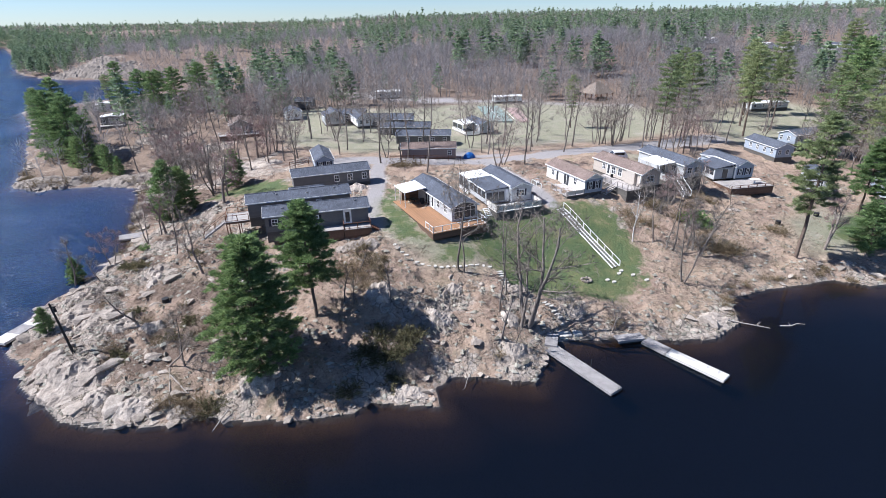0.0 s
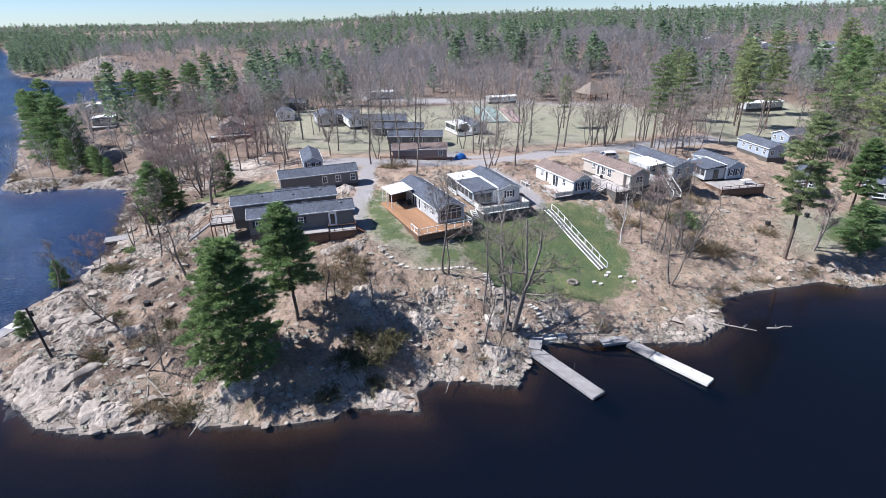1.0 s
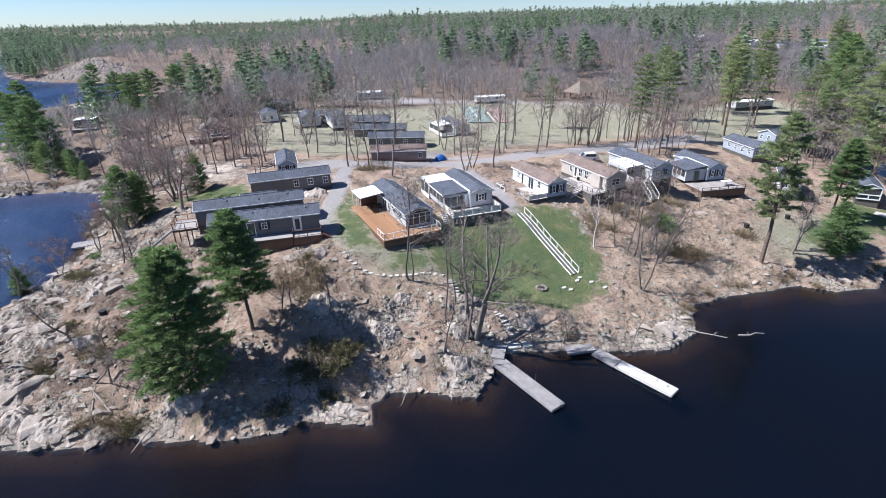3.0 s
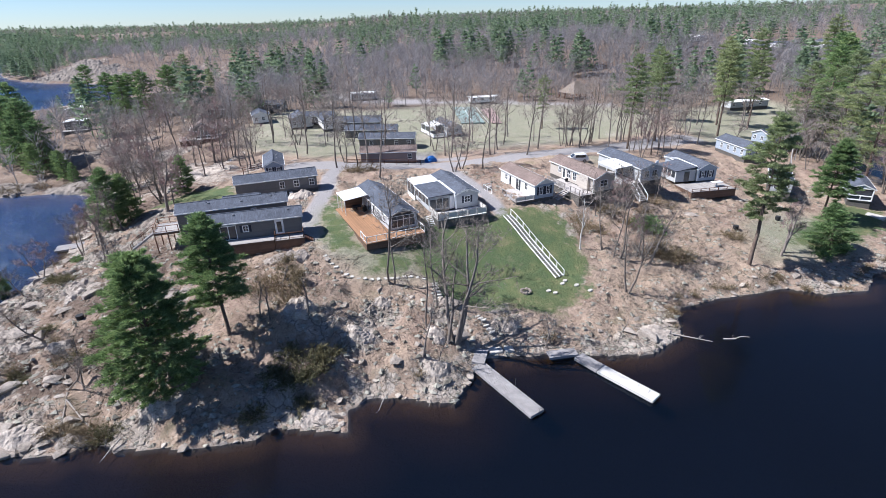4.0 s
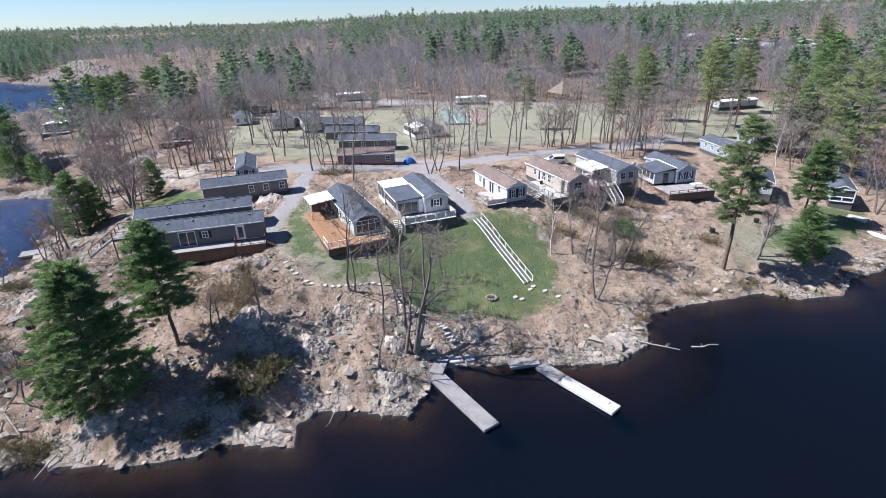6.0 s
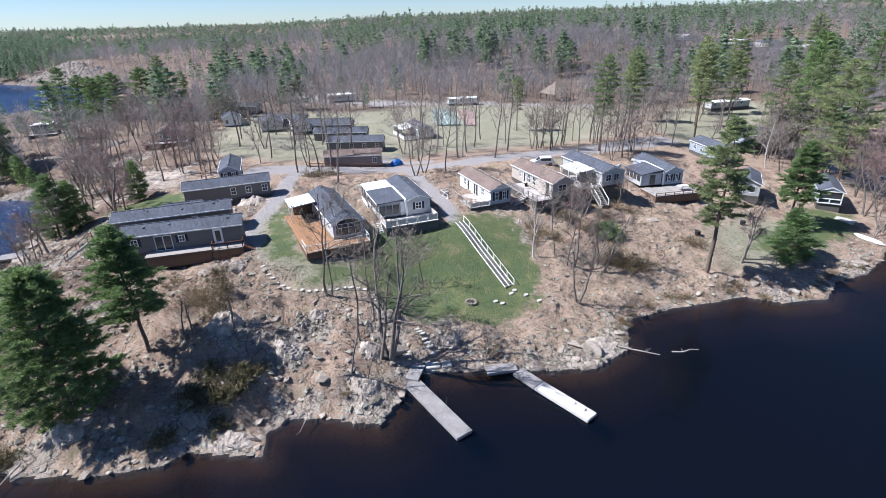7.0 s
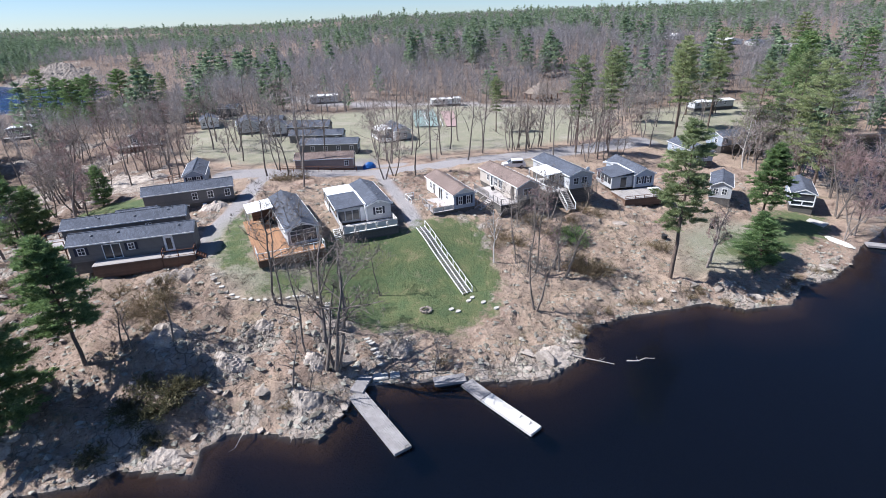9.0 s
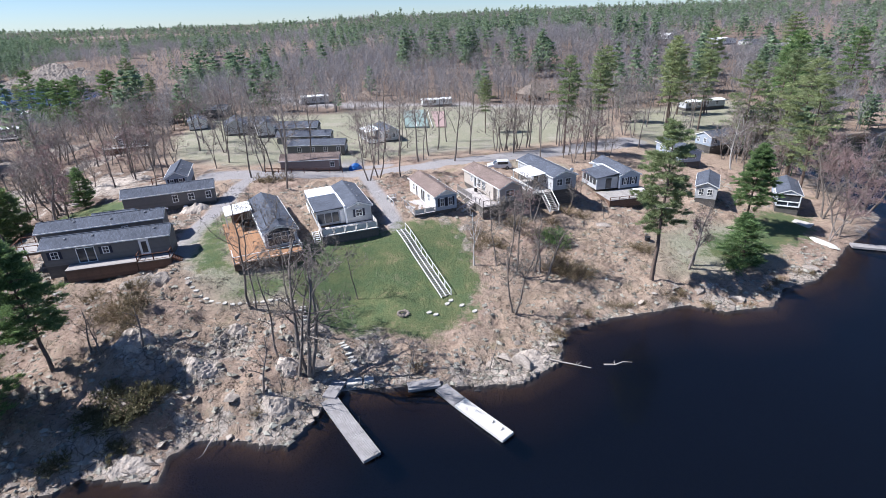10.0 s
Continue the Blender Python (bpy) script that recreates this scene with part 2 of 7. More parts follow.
SIDING_WHITE = boards("white_siding", (0.74, 0.73, 0.71), 0.16, 2, 0.05, 0.75)
SIDING_PALE = boards("pale_grey_siding", (0.46, 0.47, 0.48), 0.16, 2, 0.06, 0.75)
SIDING_BLUE = boards("blue_grey_siding", (0.34, 0.39, 0.46), 0.16, 2, 0.06, 0.75)
SIDING_TAN = boards("tan_siding", (0.48, 0.43, 0.38), 0.16, 2, 0.06, 0.75)
SIDING_BROWN = boards("mauve_brown_siding", (0.25, 0.20, 0.19), 0.16, 2, 0.06, 0.75)
ROOF_SLATE = shingles("slate_grey_shingles", (0.108, 0.12, 0.15))
ROOF_BROWN = shingles("brown_shingles", (0.225, 0.172, 0.152))
ROOF_TAN = shingles("tan_shingles", (0.25, 0.205, 0.17))
SKIRT = boards("dark_skirting", (0.13, 0.12, 0.11), 0.15, 2, 0.2, 0.5)
DECK_TAN = boards("stained_deck", (0.36, 0.2, 0.11), 0.14, 0, 0.2, 0.6)
DECK_DARK = boards("brown_deck", (0.16, 0.10, 0.072), 0.14, 2, 0.2, 0.5)
DECK_GREY = boards("weathered_deck", (0.40, 0.37, 0.35), 0.14, 0, 0.18, 0.5)
DECK_PALE = boards("pale_grey_deck", (0.5, 0.46, 0.44), 0.14, 0, 0.15, 0.6)
DOCK_GREY = plain("weathered_dock", (0.36, 0.34, 0.335), 0.85, 0.3, 2.0)
DOCK_WHITE = plain("pale_dock", (0.66, 0.63, 0.59), 0.8, 0.12, 2.0)
WOOD = boards("rail_wood", (0.20, 0.095, 0.06), 0.14, 2, 0.2, 0.6)
SHUTTER = plain("navy_shutter", (0.02, 0.026, 0.05), 0.5, 0.2)
METAL = plain("dull_metal", (0.35, 0.35, 0.36), 0.4, 0.2, metal=0.8)
DARK = plain("dark_rubber", (0.03, 0.03, 0.032), 0.7, 0.2)
STONE = plain("pale_stone", (0.55, 0.52, 0.47), 0.9, 0.25, 4, bump=0.5)
BLUE_TARP = plain("blue_tarp", (0.03, 0.16, 0.50), 0.45, 0.25)
CAR_WHITE = plain("white_car_paint", (0.78, 0.79, 0.8), 0.2, 0.03, spec=0.6)
COURT_GREEN = plain("court_green", (0.24, 0.31, 0.285), 0.8, 0.15)
COURT_RED = plain("court_red", (0.38, 0.27, 0.25), 0.8, 0.15)
PLASTER = plain("plain_white_boat", (0.62, 0.6, 0.55), 0.35, 0.1)

# ---- land ----
# shoreline, walked from the west round the south point to the east bay
SHORE_WEST = [(-198, 408), (-153, 389), (-126, 352), (-120, 312), (-140, 287), (-156, 258), (-125, 212), (-97, 158), (-87.6, 134.5), (-79.3, 128.4),
              (-65.2, 130.2), (-55.3, 126), (-49, 107.5), (-44.1, 92), (-44.1, 83), (-44.5, 76.5), (-47, 71), (-45.4, 58.5)]
SHORE_SOUTH = [(-41.6, 55.4), (-39.8, 51.2), (-35.2, 47.8), (-32.8, 45.1), (-28.4, 43.5), (-24.6, 43), (-21.3, 42.5), (-19.1, 43.7),
               (-14.5, 42.2), (-8.4, 41.4), (-4, 41.5), (-1.8, 42.8), (2, 41.7), (5, 41.3), (4.8, 43.9), (6.9, 45.7), (11.1, 44.8), (15.7, 43.3), (17.7, 46.2)]
SHORE_EAST = [(20.4, 50.2), (28.3, 49.5), (34.9, 48), (39.5, 47.7), (44.9, 50.4), (47.2, 56), (52, 57.2), (58.3, 57.9), (65.2, 58.5), (69.4, 56),
              (75.8, 55.9), (81, 60), (87, 61), (93, 64.5), (100, 69.5), (107, 73), (117, 79), (123, 96), (128, 118), (142, 134), (162, 138), (200, 139), (260, 146)]
FAR_SHORE = [(6000, 420), (6000, 7000), (-6000, 7000), (-6000, 1400), (-1500, 1180), (-580, 1010), (-470, 830), (-364, 645), (-290, 490), (-260, 453), (-222, 420)]
SHORE = np.array(SHORE_WEST + SHORE_SOUTH + SHORE_EAST + FAR_SHORE, float)
# spot heights of the land
SPOTS = np.array([(-30, 66, 3.4), (-34.7, 54, 2.1), (-20, 55, 3.2), (-6.9, 53, 4.4), (0.9, 53.8, 5.9), (-24, 78, 5.2), (2.7, 65, 7.1), (7.4, 67.7, 6.9),
                  (0, 80, 7.8), (-20, 98, 6.6), (14, 58, 4.2), (22.5, 64.5, 2.8), (28, 60, 2.5), (32.7, 64, 2.4), (30.5, 74.5, 7.2), (20, 72, 6.7),
                  (38, 78, 7.2), (38.7, 68.2, 4.1), (62, 62.5, 2.0), (52, 101, 7.8), (72, 80, 3.4), (22, 119, 5.2), (60, 140, 4.8), (95, 222, 4.5),
                  (-32, 141, 6.5), (-83, 176, 5), (137, 289, 19), (-190, 432, 14), (92, 142, 4.6), (330, 520, 24), (0, 900, 14), (900, 1500, 34), (-600, 1700, 14),
                  (6.35, 57.8, 4.6), (3.3, 60.7, 6.0), (8.8, 52, 2.8), (10.5, 46.9, 1.35), (12.9, 47.6, 1.8), (2.75, 46.1, 1.6), (21.3, 53.6, 1.2), (-28.6, 57.1, 2.5), (-27.8, 60.2, 3.0), (-33.3, 58.3, 2.4), (-30.4, 51.6, 1.75), (-26.5, 46.1, 1.0)], float)


def signed(px, py, poly):
    """Distance to the outline of a polygon, minus inside it."""
    px, py = np.asarray(px, float), np.asarray(py, float)
    best, inside = np.full(px.shape, 1e18), np.zeros(px.shape, bool)
    for (ax, ay), (bx, by) in zip(poly, np.roll(poly, -1, axis=0)):
        dx, dy = bx - ax, by - ay
        s = np.clip(((px - ax) * dx + (py - ay) * dy) / (dx * dx + dy * dy + 1e-9), 0, 1)
        best = np.minimum(best, (px - ax - s * dx) ** 2 + (py - ay - s * dy) ** 2)
        if ay != by:
            inside ^= ((ay > py) != (by > py)) & (px < (bx - ax) * (py - ay) / (by - ay) + ax)
    return np.where(inside, -1, 1) * np.sqrt(best)


def kernel(x, y, at):
    return np.sqrt((x[:, None] - at[None, :, 0]) ** 2 + (y[:, None] - at[None, :, 1]) ** 2 + 4.0)


ANCHORS = np.vstack([SPOTS, np.c_[SHORE, np.full(len(SHORE), 0.15)]])
WEIGHTS = np.linalg.solve(kernel(ANCHORS[:, 0], ANCHORS[:, 1], ANCHORS) + 0.02 * np.eye(len(ANCHORS)), ANCHORS[:, 2])


def ripple(x, y, seed, size):
    """Cheap smooth noise, about -1 to 1, from sums of turned waves."""
    r = np.random.RandomState(seed)
    out = np.zeros_like(x)
    for n in range(7):
        a, f, p = r.uniform(0, 6.283), r.uniform(0.6, 1.7) / size * 6.283, r.uniform(0, 6.283)
        out += np.sin((x * math.cos(a) + y * math.sin(a)) * f + p + 1.3 * np.sin((x * math.sin(a) - y * math.cos(a)) * f * 0.7 + p * 2))
    return out / 3.5


def height(x, y):
    """The land's height; below zero off the shore."""
    x, y = np.atleast_1d(np.asarray(x, float)), np.atleast_1d(np.asarray(y, float))
    d = signed(x, y, SHORE)
    base = np.concatenate([kernel(a, b, ANCHORS) @ WEIGHTS for a, b in zip(np.array_split(x, max(1, len(x) // 20000)), np.array_split(y, max(1, len(x) // 20000)))])
    far = np.clip((np.hypot(x, y - 60) - 600) / 800, 0, 1)
    base = np.maximum(base, 0.15) * (1 - far) + far * (19 + 6 * ripple(x, y, 5, 900) + 9 * np.clip((x + 260) / 420, 0, 1) + 10 * np.clip(x / 900, -0.4, 1))
    land = np.maximum(base, 0.15) * np.clip(-d / 2.5, 0, 1) ** 0.6 + 0.12
    bed = -0.12 - 3.2 * (1 - np.exp(-np.maximum(d, 0) / 9.0)) - 0.02 * np.minimum(np.maximum(d, 0), 100)
    return np.where(d < 0, land, bed)


def obj_from(name, verts, faces, material, smooth=False):
    """A mesh object from numpy vertices and equal-sided faces."""
    me = bpy.data.meshes.new(name)
    k = faces.shape[1]
    me.vertices.add(len(verts))
    me.vertices.foreach_set("co", np.ascontiguousarray(verts, np.float32).ravel())
    me.loops.add(faces.size)
    me.loops.foreach_set("vertex_index", np.ascontiguousarray(faces, np.int32).ravel())
    me.polygons.add(len(faces))
    me.polygons.foreach_set("loop_start", np.arange(0, faces.size, k, dtype=np.int32))
    me.update(calc_edges=True)
    me.validate()
    me.materials.append(material)
    me.polygons.foreach_set("use_smooth", np.full(len(me.polygons), smooth))
    return new(name, me)


def spread(fine0, fine1, step, low, high):
    """Grid lines: even inside a stretch, ever wider outside it."""
    out = list(np.arange(fine0, fine1, step))
    s = step
    while out[-1] < high:
        s *= 1.06
        out.append(out[-1] + s)
    s = step
    while out[0] > low:
        s *= 1.06
        out.insert(0, out[0] - s)
    return np.array(out)


LAWNS = [np.array(p, float) for p in (
    [(13, 69), (14, 64), (18.5, 58), (25, 57.2), (31, 55.5), (36.5, 60), (38.6, 65), (38.2, 71), (38.2, 77.5),
     (30.5, 77.5), (27, 75.2), (17, 75.4)],
    [(7.5, 63), (13, 63.5), (14, 66.5), (9, 66.8)],
    [(2.6, 89), (1.2, 80), (1.7, 72.5), (3.2, 68), (6.5, 67.5), (5.4, 72), (3.8, 80), (3.8, 89)],
    [(74, 68), (80, 67), (90, 70), (97, 73), (103, 80), (96, 83), (86, 77), (78, 73)],
    [(-33, 103), (-24, 99), (-19, 93), (-16, 97), (-18, 104), (-27, 107)])]
MEADOWS = [np.array(p, float) for p in (
    [(30, 126), (57, 127), (92, 140), (110, 178), (95, 190), (50, 200), (10, 187), (-22, 195), (-28, 160), (-20, 136), (-4, 124), (8, 126)],
    [(55, 101), (64, 100), (66, 108), (56, 110)],
    [(1.6, 84), (0.4, 79), (1.0, 71), (3.4, 65.5), (7.5, 62.3), (15, 62.4), (14, 69), (9, 67.5), (6.5, 70), (4.2, 76), (3, 84)],
    [(98, 120), (122, 124), (168, 163), (160, 186), (118, 176), (102, 150)],
    [(66, 64.5), (72, 63.5), (84, 66.5), (92, 76), (80, 80), (70, 74)])]
ROADS = [(np.array(p, float), w) for p, w in (
    ([(-0.4, 72), (-0.9, 80), (0.2, 88), (0.8, 96), (0.7, 104), (2.0, 113)], 1.55),
    ([(-6, 116), (6, 114.5), (18, 112.5), (28, 110.5), (38, 111.5), (48, 114), (60, 117.5), (76, 124), (96, 132)], 4.0),
    ([(18, 113), (22, 122), (23, 134), (21, 150), (18, 168)], 2.6),
    ([(25, 119), (29.5, 118)], 1.9),
    ([(24.6, 107), (26.2, 94), (28.2, 81), (28.8, 76)], 1.2),
    ([(-16, 240), (-2, 222), (12, 208), (45, 201), (62, 199), (80, 193), (98, 190)], 4.5))]


def along(x, y, line):
    """Distance to a polyline."""
    best = np.full(np.shape(x), 1e9)
    for (ax, ay), (bx, by) in zip(line[:-1], line[1:]):
        dx, dy = bx - ax, by - ay
        s = np.clip(((x - ax) * dx + (y - ay) * dy) / (dx * dx + dy * dy), 0, 1)
        best = np.minimum(best, np.hypot(x - ax - s * dx, y - ay - s * dy))
    return best


def masks(x, y):
    lawn = np.max([np.clip(0.5 - signed(x, y, p) / 4.5, 0, 1) for p in LAWNS], axis=0)
    meadow = np.max([np.clip(0.5 - signed(x, y, p) / 5.0, 0, 1) for p in MEADOWS], axis=0)
    road = np.max([np.clip((w - along(x, y, p)) / 0.7 + 0.5, 0, 1) for p, w in ROADS], axis=0)
    return lawn, meadow, road


# where the granite lies bare (plus) or buried in leaves (minus): x, y, radius, amount
OUTCROPS = [(-29.0, 120.5, 6.5, 0.7), (-35.5, 124.0, 4.0, 0.5), (-43.0, 141.0, 6.0, 0.6), (-31.0, 93.0, 4.0, 0.5), (-22.0, 113.0, 4.0, 0.5), (-50.0, 128.0, 5.0, 0.5), (-34.5, 49.5, 5.0, 0.6), (-36.2, 60.9, 3.6, 0.5), (-32.1, 70.9, 2.6, 0.5), (-22.4, 48.4, 1.6, 0.4), (-27.5, 45.3, 2.4, 0.5), (-14, 45.5, 2.0, 0.4), (6.5, 52.2, 2.0, 0.55), (14.3, 47.8, 2.2, 0.5), (15.2, 52.1, 1.8, 0.6), (-0.3, 54.5, 2.0, 0.6),
            (17.5, 57.6, 2.2, 0.6), (24.5, 54.5, 1.6, 0.5), (3, 43, 2.0, 0.4), (42, 51, 2.6, 0.4), (-40, 68, 3.5, 0.4), (-26, 62, 6.0, -0.5), (-22.7, 55, 4.5, -0.5), (-39, 58.9, 2.6, -0.5), (-18.9, 47.8, 2.8, -0.4), (-29.9, 53.2, 1.8, -0.4), (-6, 60, 6, -0.3), (10, 55, 3, 0.2), (9, 47, 2.5, 0.25), (26, 52, 2, 0.3), (33, 51, 3, 0.25), (3, 50, 2, 0.3)]


def bareness(x, y):
    """How far the granite shows through, 0 to 1: patches, the water's edge, the western point, the far knoll."""
    shore = np.clip(1 + signed(x, y, SHORE) / 8.0, 0, 1) * np.clip((330 - y) / 80, 0, 1)
    west = np.clip((-10 - x) / 16, 0, 1) * np.clip((105 - y) / 20, 0, 1)
    knoll = np.exp(-(((x + 194) / 36) ** 2 + ((y - 410) / 20) ** 2))
    east = np.clip((x - 40) / 8, 0, 1) * (1 - 0.6 * shore)
    patchy = 0.34 * ripple(x, y, 23, 13.0) + 0.22 * ripple(x, y, 24, 5.0)
    spots = sum(w * np.exp(-((x - a) ** 2 + (y - b) ** 2) / r ** 2) for a, b, r, w in OUTCROPS)
    return np.clip(0.24 + spots + patchy * 0.9 + 0.27 * shore + 0.16 * west + 0.12 * knoll - 0.3 * east, 0, 1)


def leafy(x, y):
    """Where brown leaf mould lies thick: under the western hardwoods and between the ledges of the point."""
    west = np.clip((-16 - x) / 10, 0, 1) * np.clip((y - 92) / 12, 0, 1)
    point = np.clip((-12 - x) / 8, 0, 1) * np.clip((y - 46) / 5, 0, 1) * np.clip((95 - y) / 10, 0, 1) * np.clip(0.8 + 1.2 * ripple(x, y, 26, 9.0), 0, 1)
    slope = 0.35 * np.clip((y - 50) / 6, 0, 1) * np.clip((36 - x) / 8, 0, 1) * np.clip((112 - y) / 8, 0, 1) * np.clip(0.1 + 1.1 * ripple(x, y, 27, 7.0), 0, 1)
    woods_floor = np.clip((y - 165) / 25, 0, 1) * 0.85
    return np.clip(np.maximum.reduce([west * (0.75 + 0.3 * ripple(x, y, 28, 11.0)), point, slope, woods_floor]), 0, 1)


def relief(x, y, lawn, meadow, road):
    """Ledges and hummocks of the bare rock, calm on lawn, meadow and road."""
    calm = np.clip(1 - np.maximum(np.maximum(lawn * 1.5, meadow), road * 1.5), 0.04, 1)
    near = np.clip(1 - (np.hypot(x - 10, y - 60) - 160) / 200, 0.3, 1)
    a = ripple(x, y, 11, 9.0)
    ledge = np.abs(ripple(x, y, 12, 4.5))
    steps = 0.34 * np.round(2.2 * ripple(x + 0.6 * y, y, 15, 6.5)) / 2.2
    bare = np.clip((20 - x) / 30, 0.35, 1) * np.clip((105 - y) / 25, 0.0, 1)
    run = (0.42 * x + 0.9 * y) / 2.6 + 1.1 * ripple(x, y, 16, 11.0)
    saw = (run - np.floor(run)) * (0.55 + 0.45 * ripple(x, y, 17, 7.0))
    run2 = (0.8 * x - 0.6 * y) / 1.7 + 0.9 * ripple(x, y, 18, 6.0)
    saw = 0.42 * saw + 0.22 * (run2 - np.floor(run2)) * (0.5 + 0.5 * ripple(x, y, 19, 4.0))
    saw = saw * bare * np.clip((x + 60) / 8, 0, 1) * (0.12 + 0.88 * bareness(x, y))
    saw = saw * np.clip((-signed(x, y, SHORE) - 0.4) / 2.4, 0.12, 1)
    fine = np.clip((118 - y) / 10, 0, 1) * np.clip((x + 60) / 8, 0, 1) * np.clip((112 - x) / 8, 0, 1)
    small = 0.30 * (0.5 - ledge) + steps + 0.10 * ripple(x, y, 13, 1.7) + 0.05 * ripple(x, y, 14, 0.8)
    return calm * (saw - 0.25 * bare * fine) + calm * near * (0.22 * a + fine * small)


def land(x, y):
    x, y = np.atleast_1d(np.asarray(x, float)), np.atleast_1d(np.asarray(y, float))
    z = height(x, y)
    lawn, meadow, road = masks(x, y)
    r = relief(x, y, lawn, meadow, road)
    fade = np.clip(z / 1.2, 0, 1)
    return np.where(z > 0, np.maximum(z + r * (0.35 + 0.65 * fade), 0.05), z + 0.4 * r * np.clip(1 + z, 0, 1) - 0.1)


def top(x, y):
    return float(land(x, y)[0])


def build_land():
    xs, ys = spread(-56, 106, 0.4, -6000, 6000), spread(39, 112, 0.4, -400, 6800)
    gx, gy = np.meshgrid(xs, ys)
    x, y = gx.ravel(), gy.ravel()
    z = land(x, y)
    n, m = len(xs), len(ys)
    i = (np.arange(m - 1)[:, None] * n + np.arange(n - 1)[None, :]).ravel()
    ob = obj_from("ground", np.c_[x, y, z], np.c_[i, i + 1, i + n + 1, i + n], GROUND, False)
    lawn, meadow, road = masks(x, y)
    rock = bareness(x, y)
    ob.data.polygons.foreach_set("use_smooth", (rock[i] < 0.55) | (x[i] < -56) | (y[i] > 112))
    for name, values in (("lawn", lawn), ("meadow", meadow), ("gravel", road), ("rock", rock), ("duff", leafy(x, y))):
        a = ob.data.attributes.new(name, "FLOAT", "POINT")
        a.data.foreach_set("value", np.ascontiguousarray(values, np.float32))
    tagged(ob, "granite shield ground with dry leaf litter, lawns and gravel", "ground", kind="structure")


build_land()
wx, wy = spread(-60, 110, 10, -6000, 6000), spread(-60, 140, 10, -900, 1500)
gx, gy = np.meshgrid(wx, wy)
i = (np.arange(len(wy) - 1)[:, None] * len(wx) + np.arange(len(wx) - 1)[None, :]).ravel()
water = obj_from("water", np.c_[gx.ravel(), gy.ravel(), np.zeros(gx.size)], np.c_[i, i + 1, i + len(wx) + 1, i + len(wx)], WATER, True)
tagged(water, "dark lake water, rippled and tinted with sky reflection in the open", "water", kind="structure")

# ---- building tools ----
def part(name, bm, material, parent, label=""):
    """Links a bmesh as one mesh object under a thing or a part."""
    me = bpy.data.meshes.new(name)
    bmesh.ops.recalc_face_normals(bm, faces=bm.faces)
    bm.to_mesh(me)
    bm.free()
    me.materials.append(material)
    ob = new(name, me)
    ob.parent = parent
    if label:
        ob["label"] = label
    return ob


def thing(name, m, label, category, group=""):
    ob = new(name)
    ob.empty_display_size = 0.3
    ob.matrix_basis = m
    return tagged(ob, label, category, group)


def box(bm, x0, x1, y0, y1, z0, z1):
    v = [bm.verts.new((x, y, z)) for x in (x0, x1) for y in (y0, y1) for z in (z0, z1)]
    for f in ((0, 1, 3, 2), (4, 6, 7, 5), (0, 4, 5, 1), (2, 3, 7, 6), (0, 2, 6, 4), (1, 5, 7, 3)):
        bm.faces.new([v[k] for k in f])
    return bm


def boxes(*many):
    bm = bmesh.new()
    for b in many:
        box(bm, *b)
    return bm


def prism(bm, outline, axis, a, b):
    """An outline in the plane across an axis, pushed from a to b along it."""
    def at(p, s):
        return {"x": (s, p[0], p[1]), "y": (p[0], s, p[1]), "z": (p[0], p[1], s)}[axis]
    lo, hi = [bm.verts.new(at(p, a)) for p in outline], [bm.verts.new(at(p, b)) for p in outline]
    bm.faces.new(lo)
    bm.faces.new(hi[::-1])
    for k in range(len(lo)):
        bm.faces.new((lo[k], hi[k], hi[k - 1], lo[k - 1]))
    return bm


def beam(bm, a, b, w, h=None):
    """A square bar from a to b."""
    a, b = Vector(a), Vector(b)
    d = (b - a).normalized()
    side = d.cross(Vector((0, 0, 1)))
    side = side.normalized() if side.length > 1e-4 else Vector((1, 0, 0))
    up = side.cross(d)
    h = h or w
    rings = [[bm.verts.new(p + side * (sx * w / 2) + up * (sz * h / 2)) for sx, sz in ((-1, -1), (1, -1), (1, 1), (-1, 1))] for p in (a, b)]
    bm.faces.new(rings[0][::-1])
    bm.faces.new(rings[1])
    for k in range(4):
        bm.faces.new((rings[0][k], rings[0][(k + 1) % 4], rings[1][(k + 1) % 4], rings[1][k]))
    return bm


def beams(w, *pairs):
    bm = bmesh.new()
    for a, b in pairs:
        beam(bm, a, b, w)
    return bm


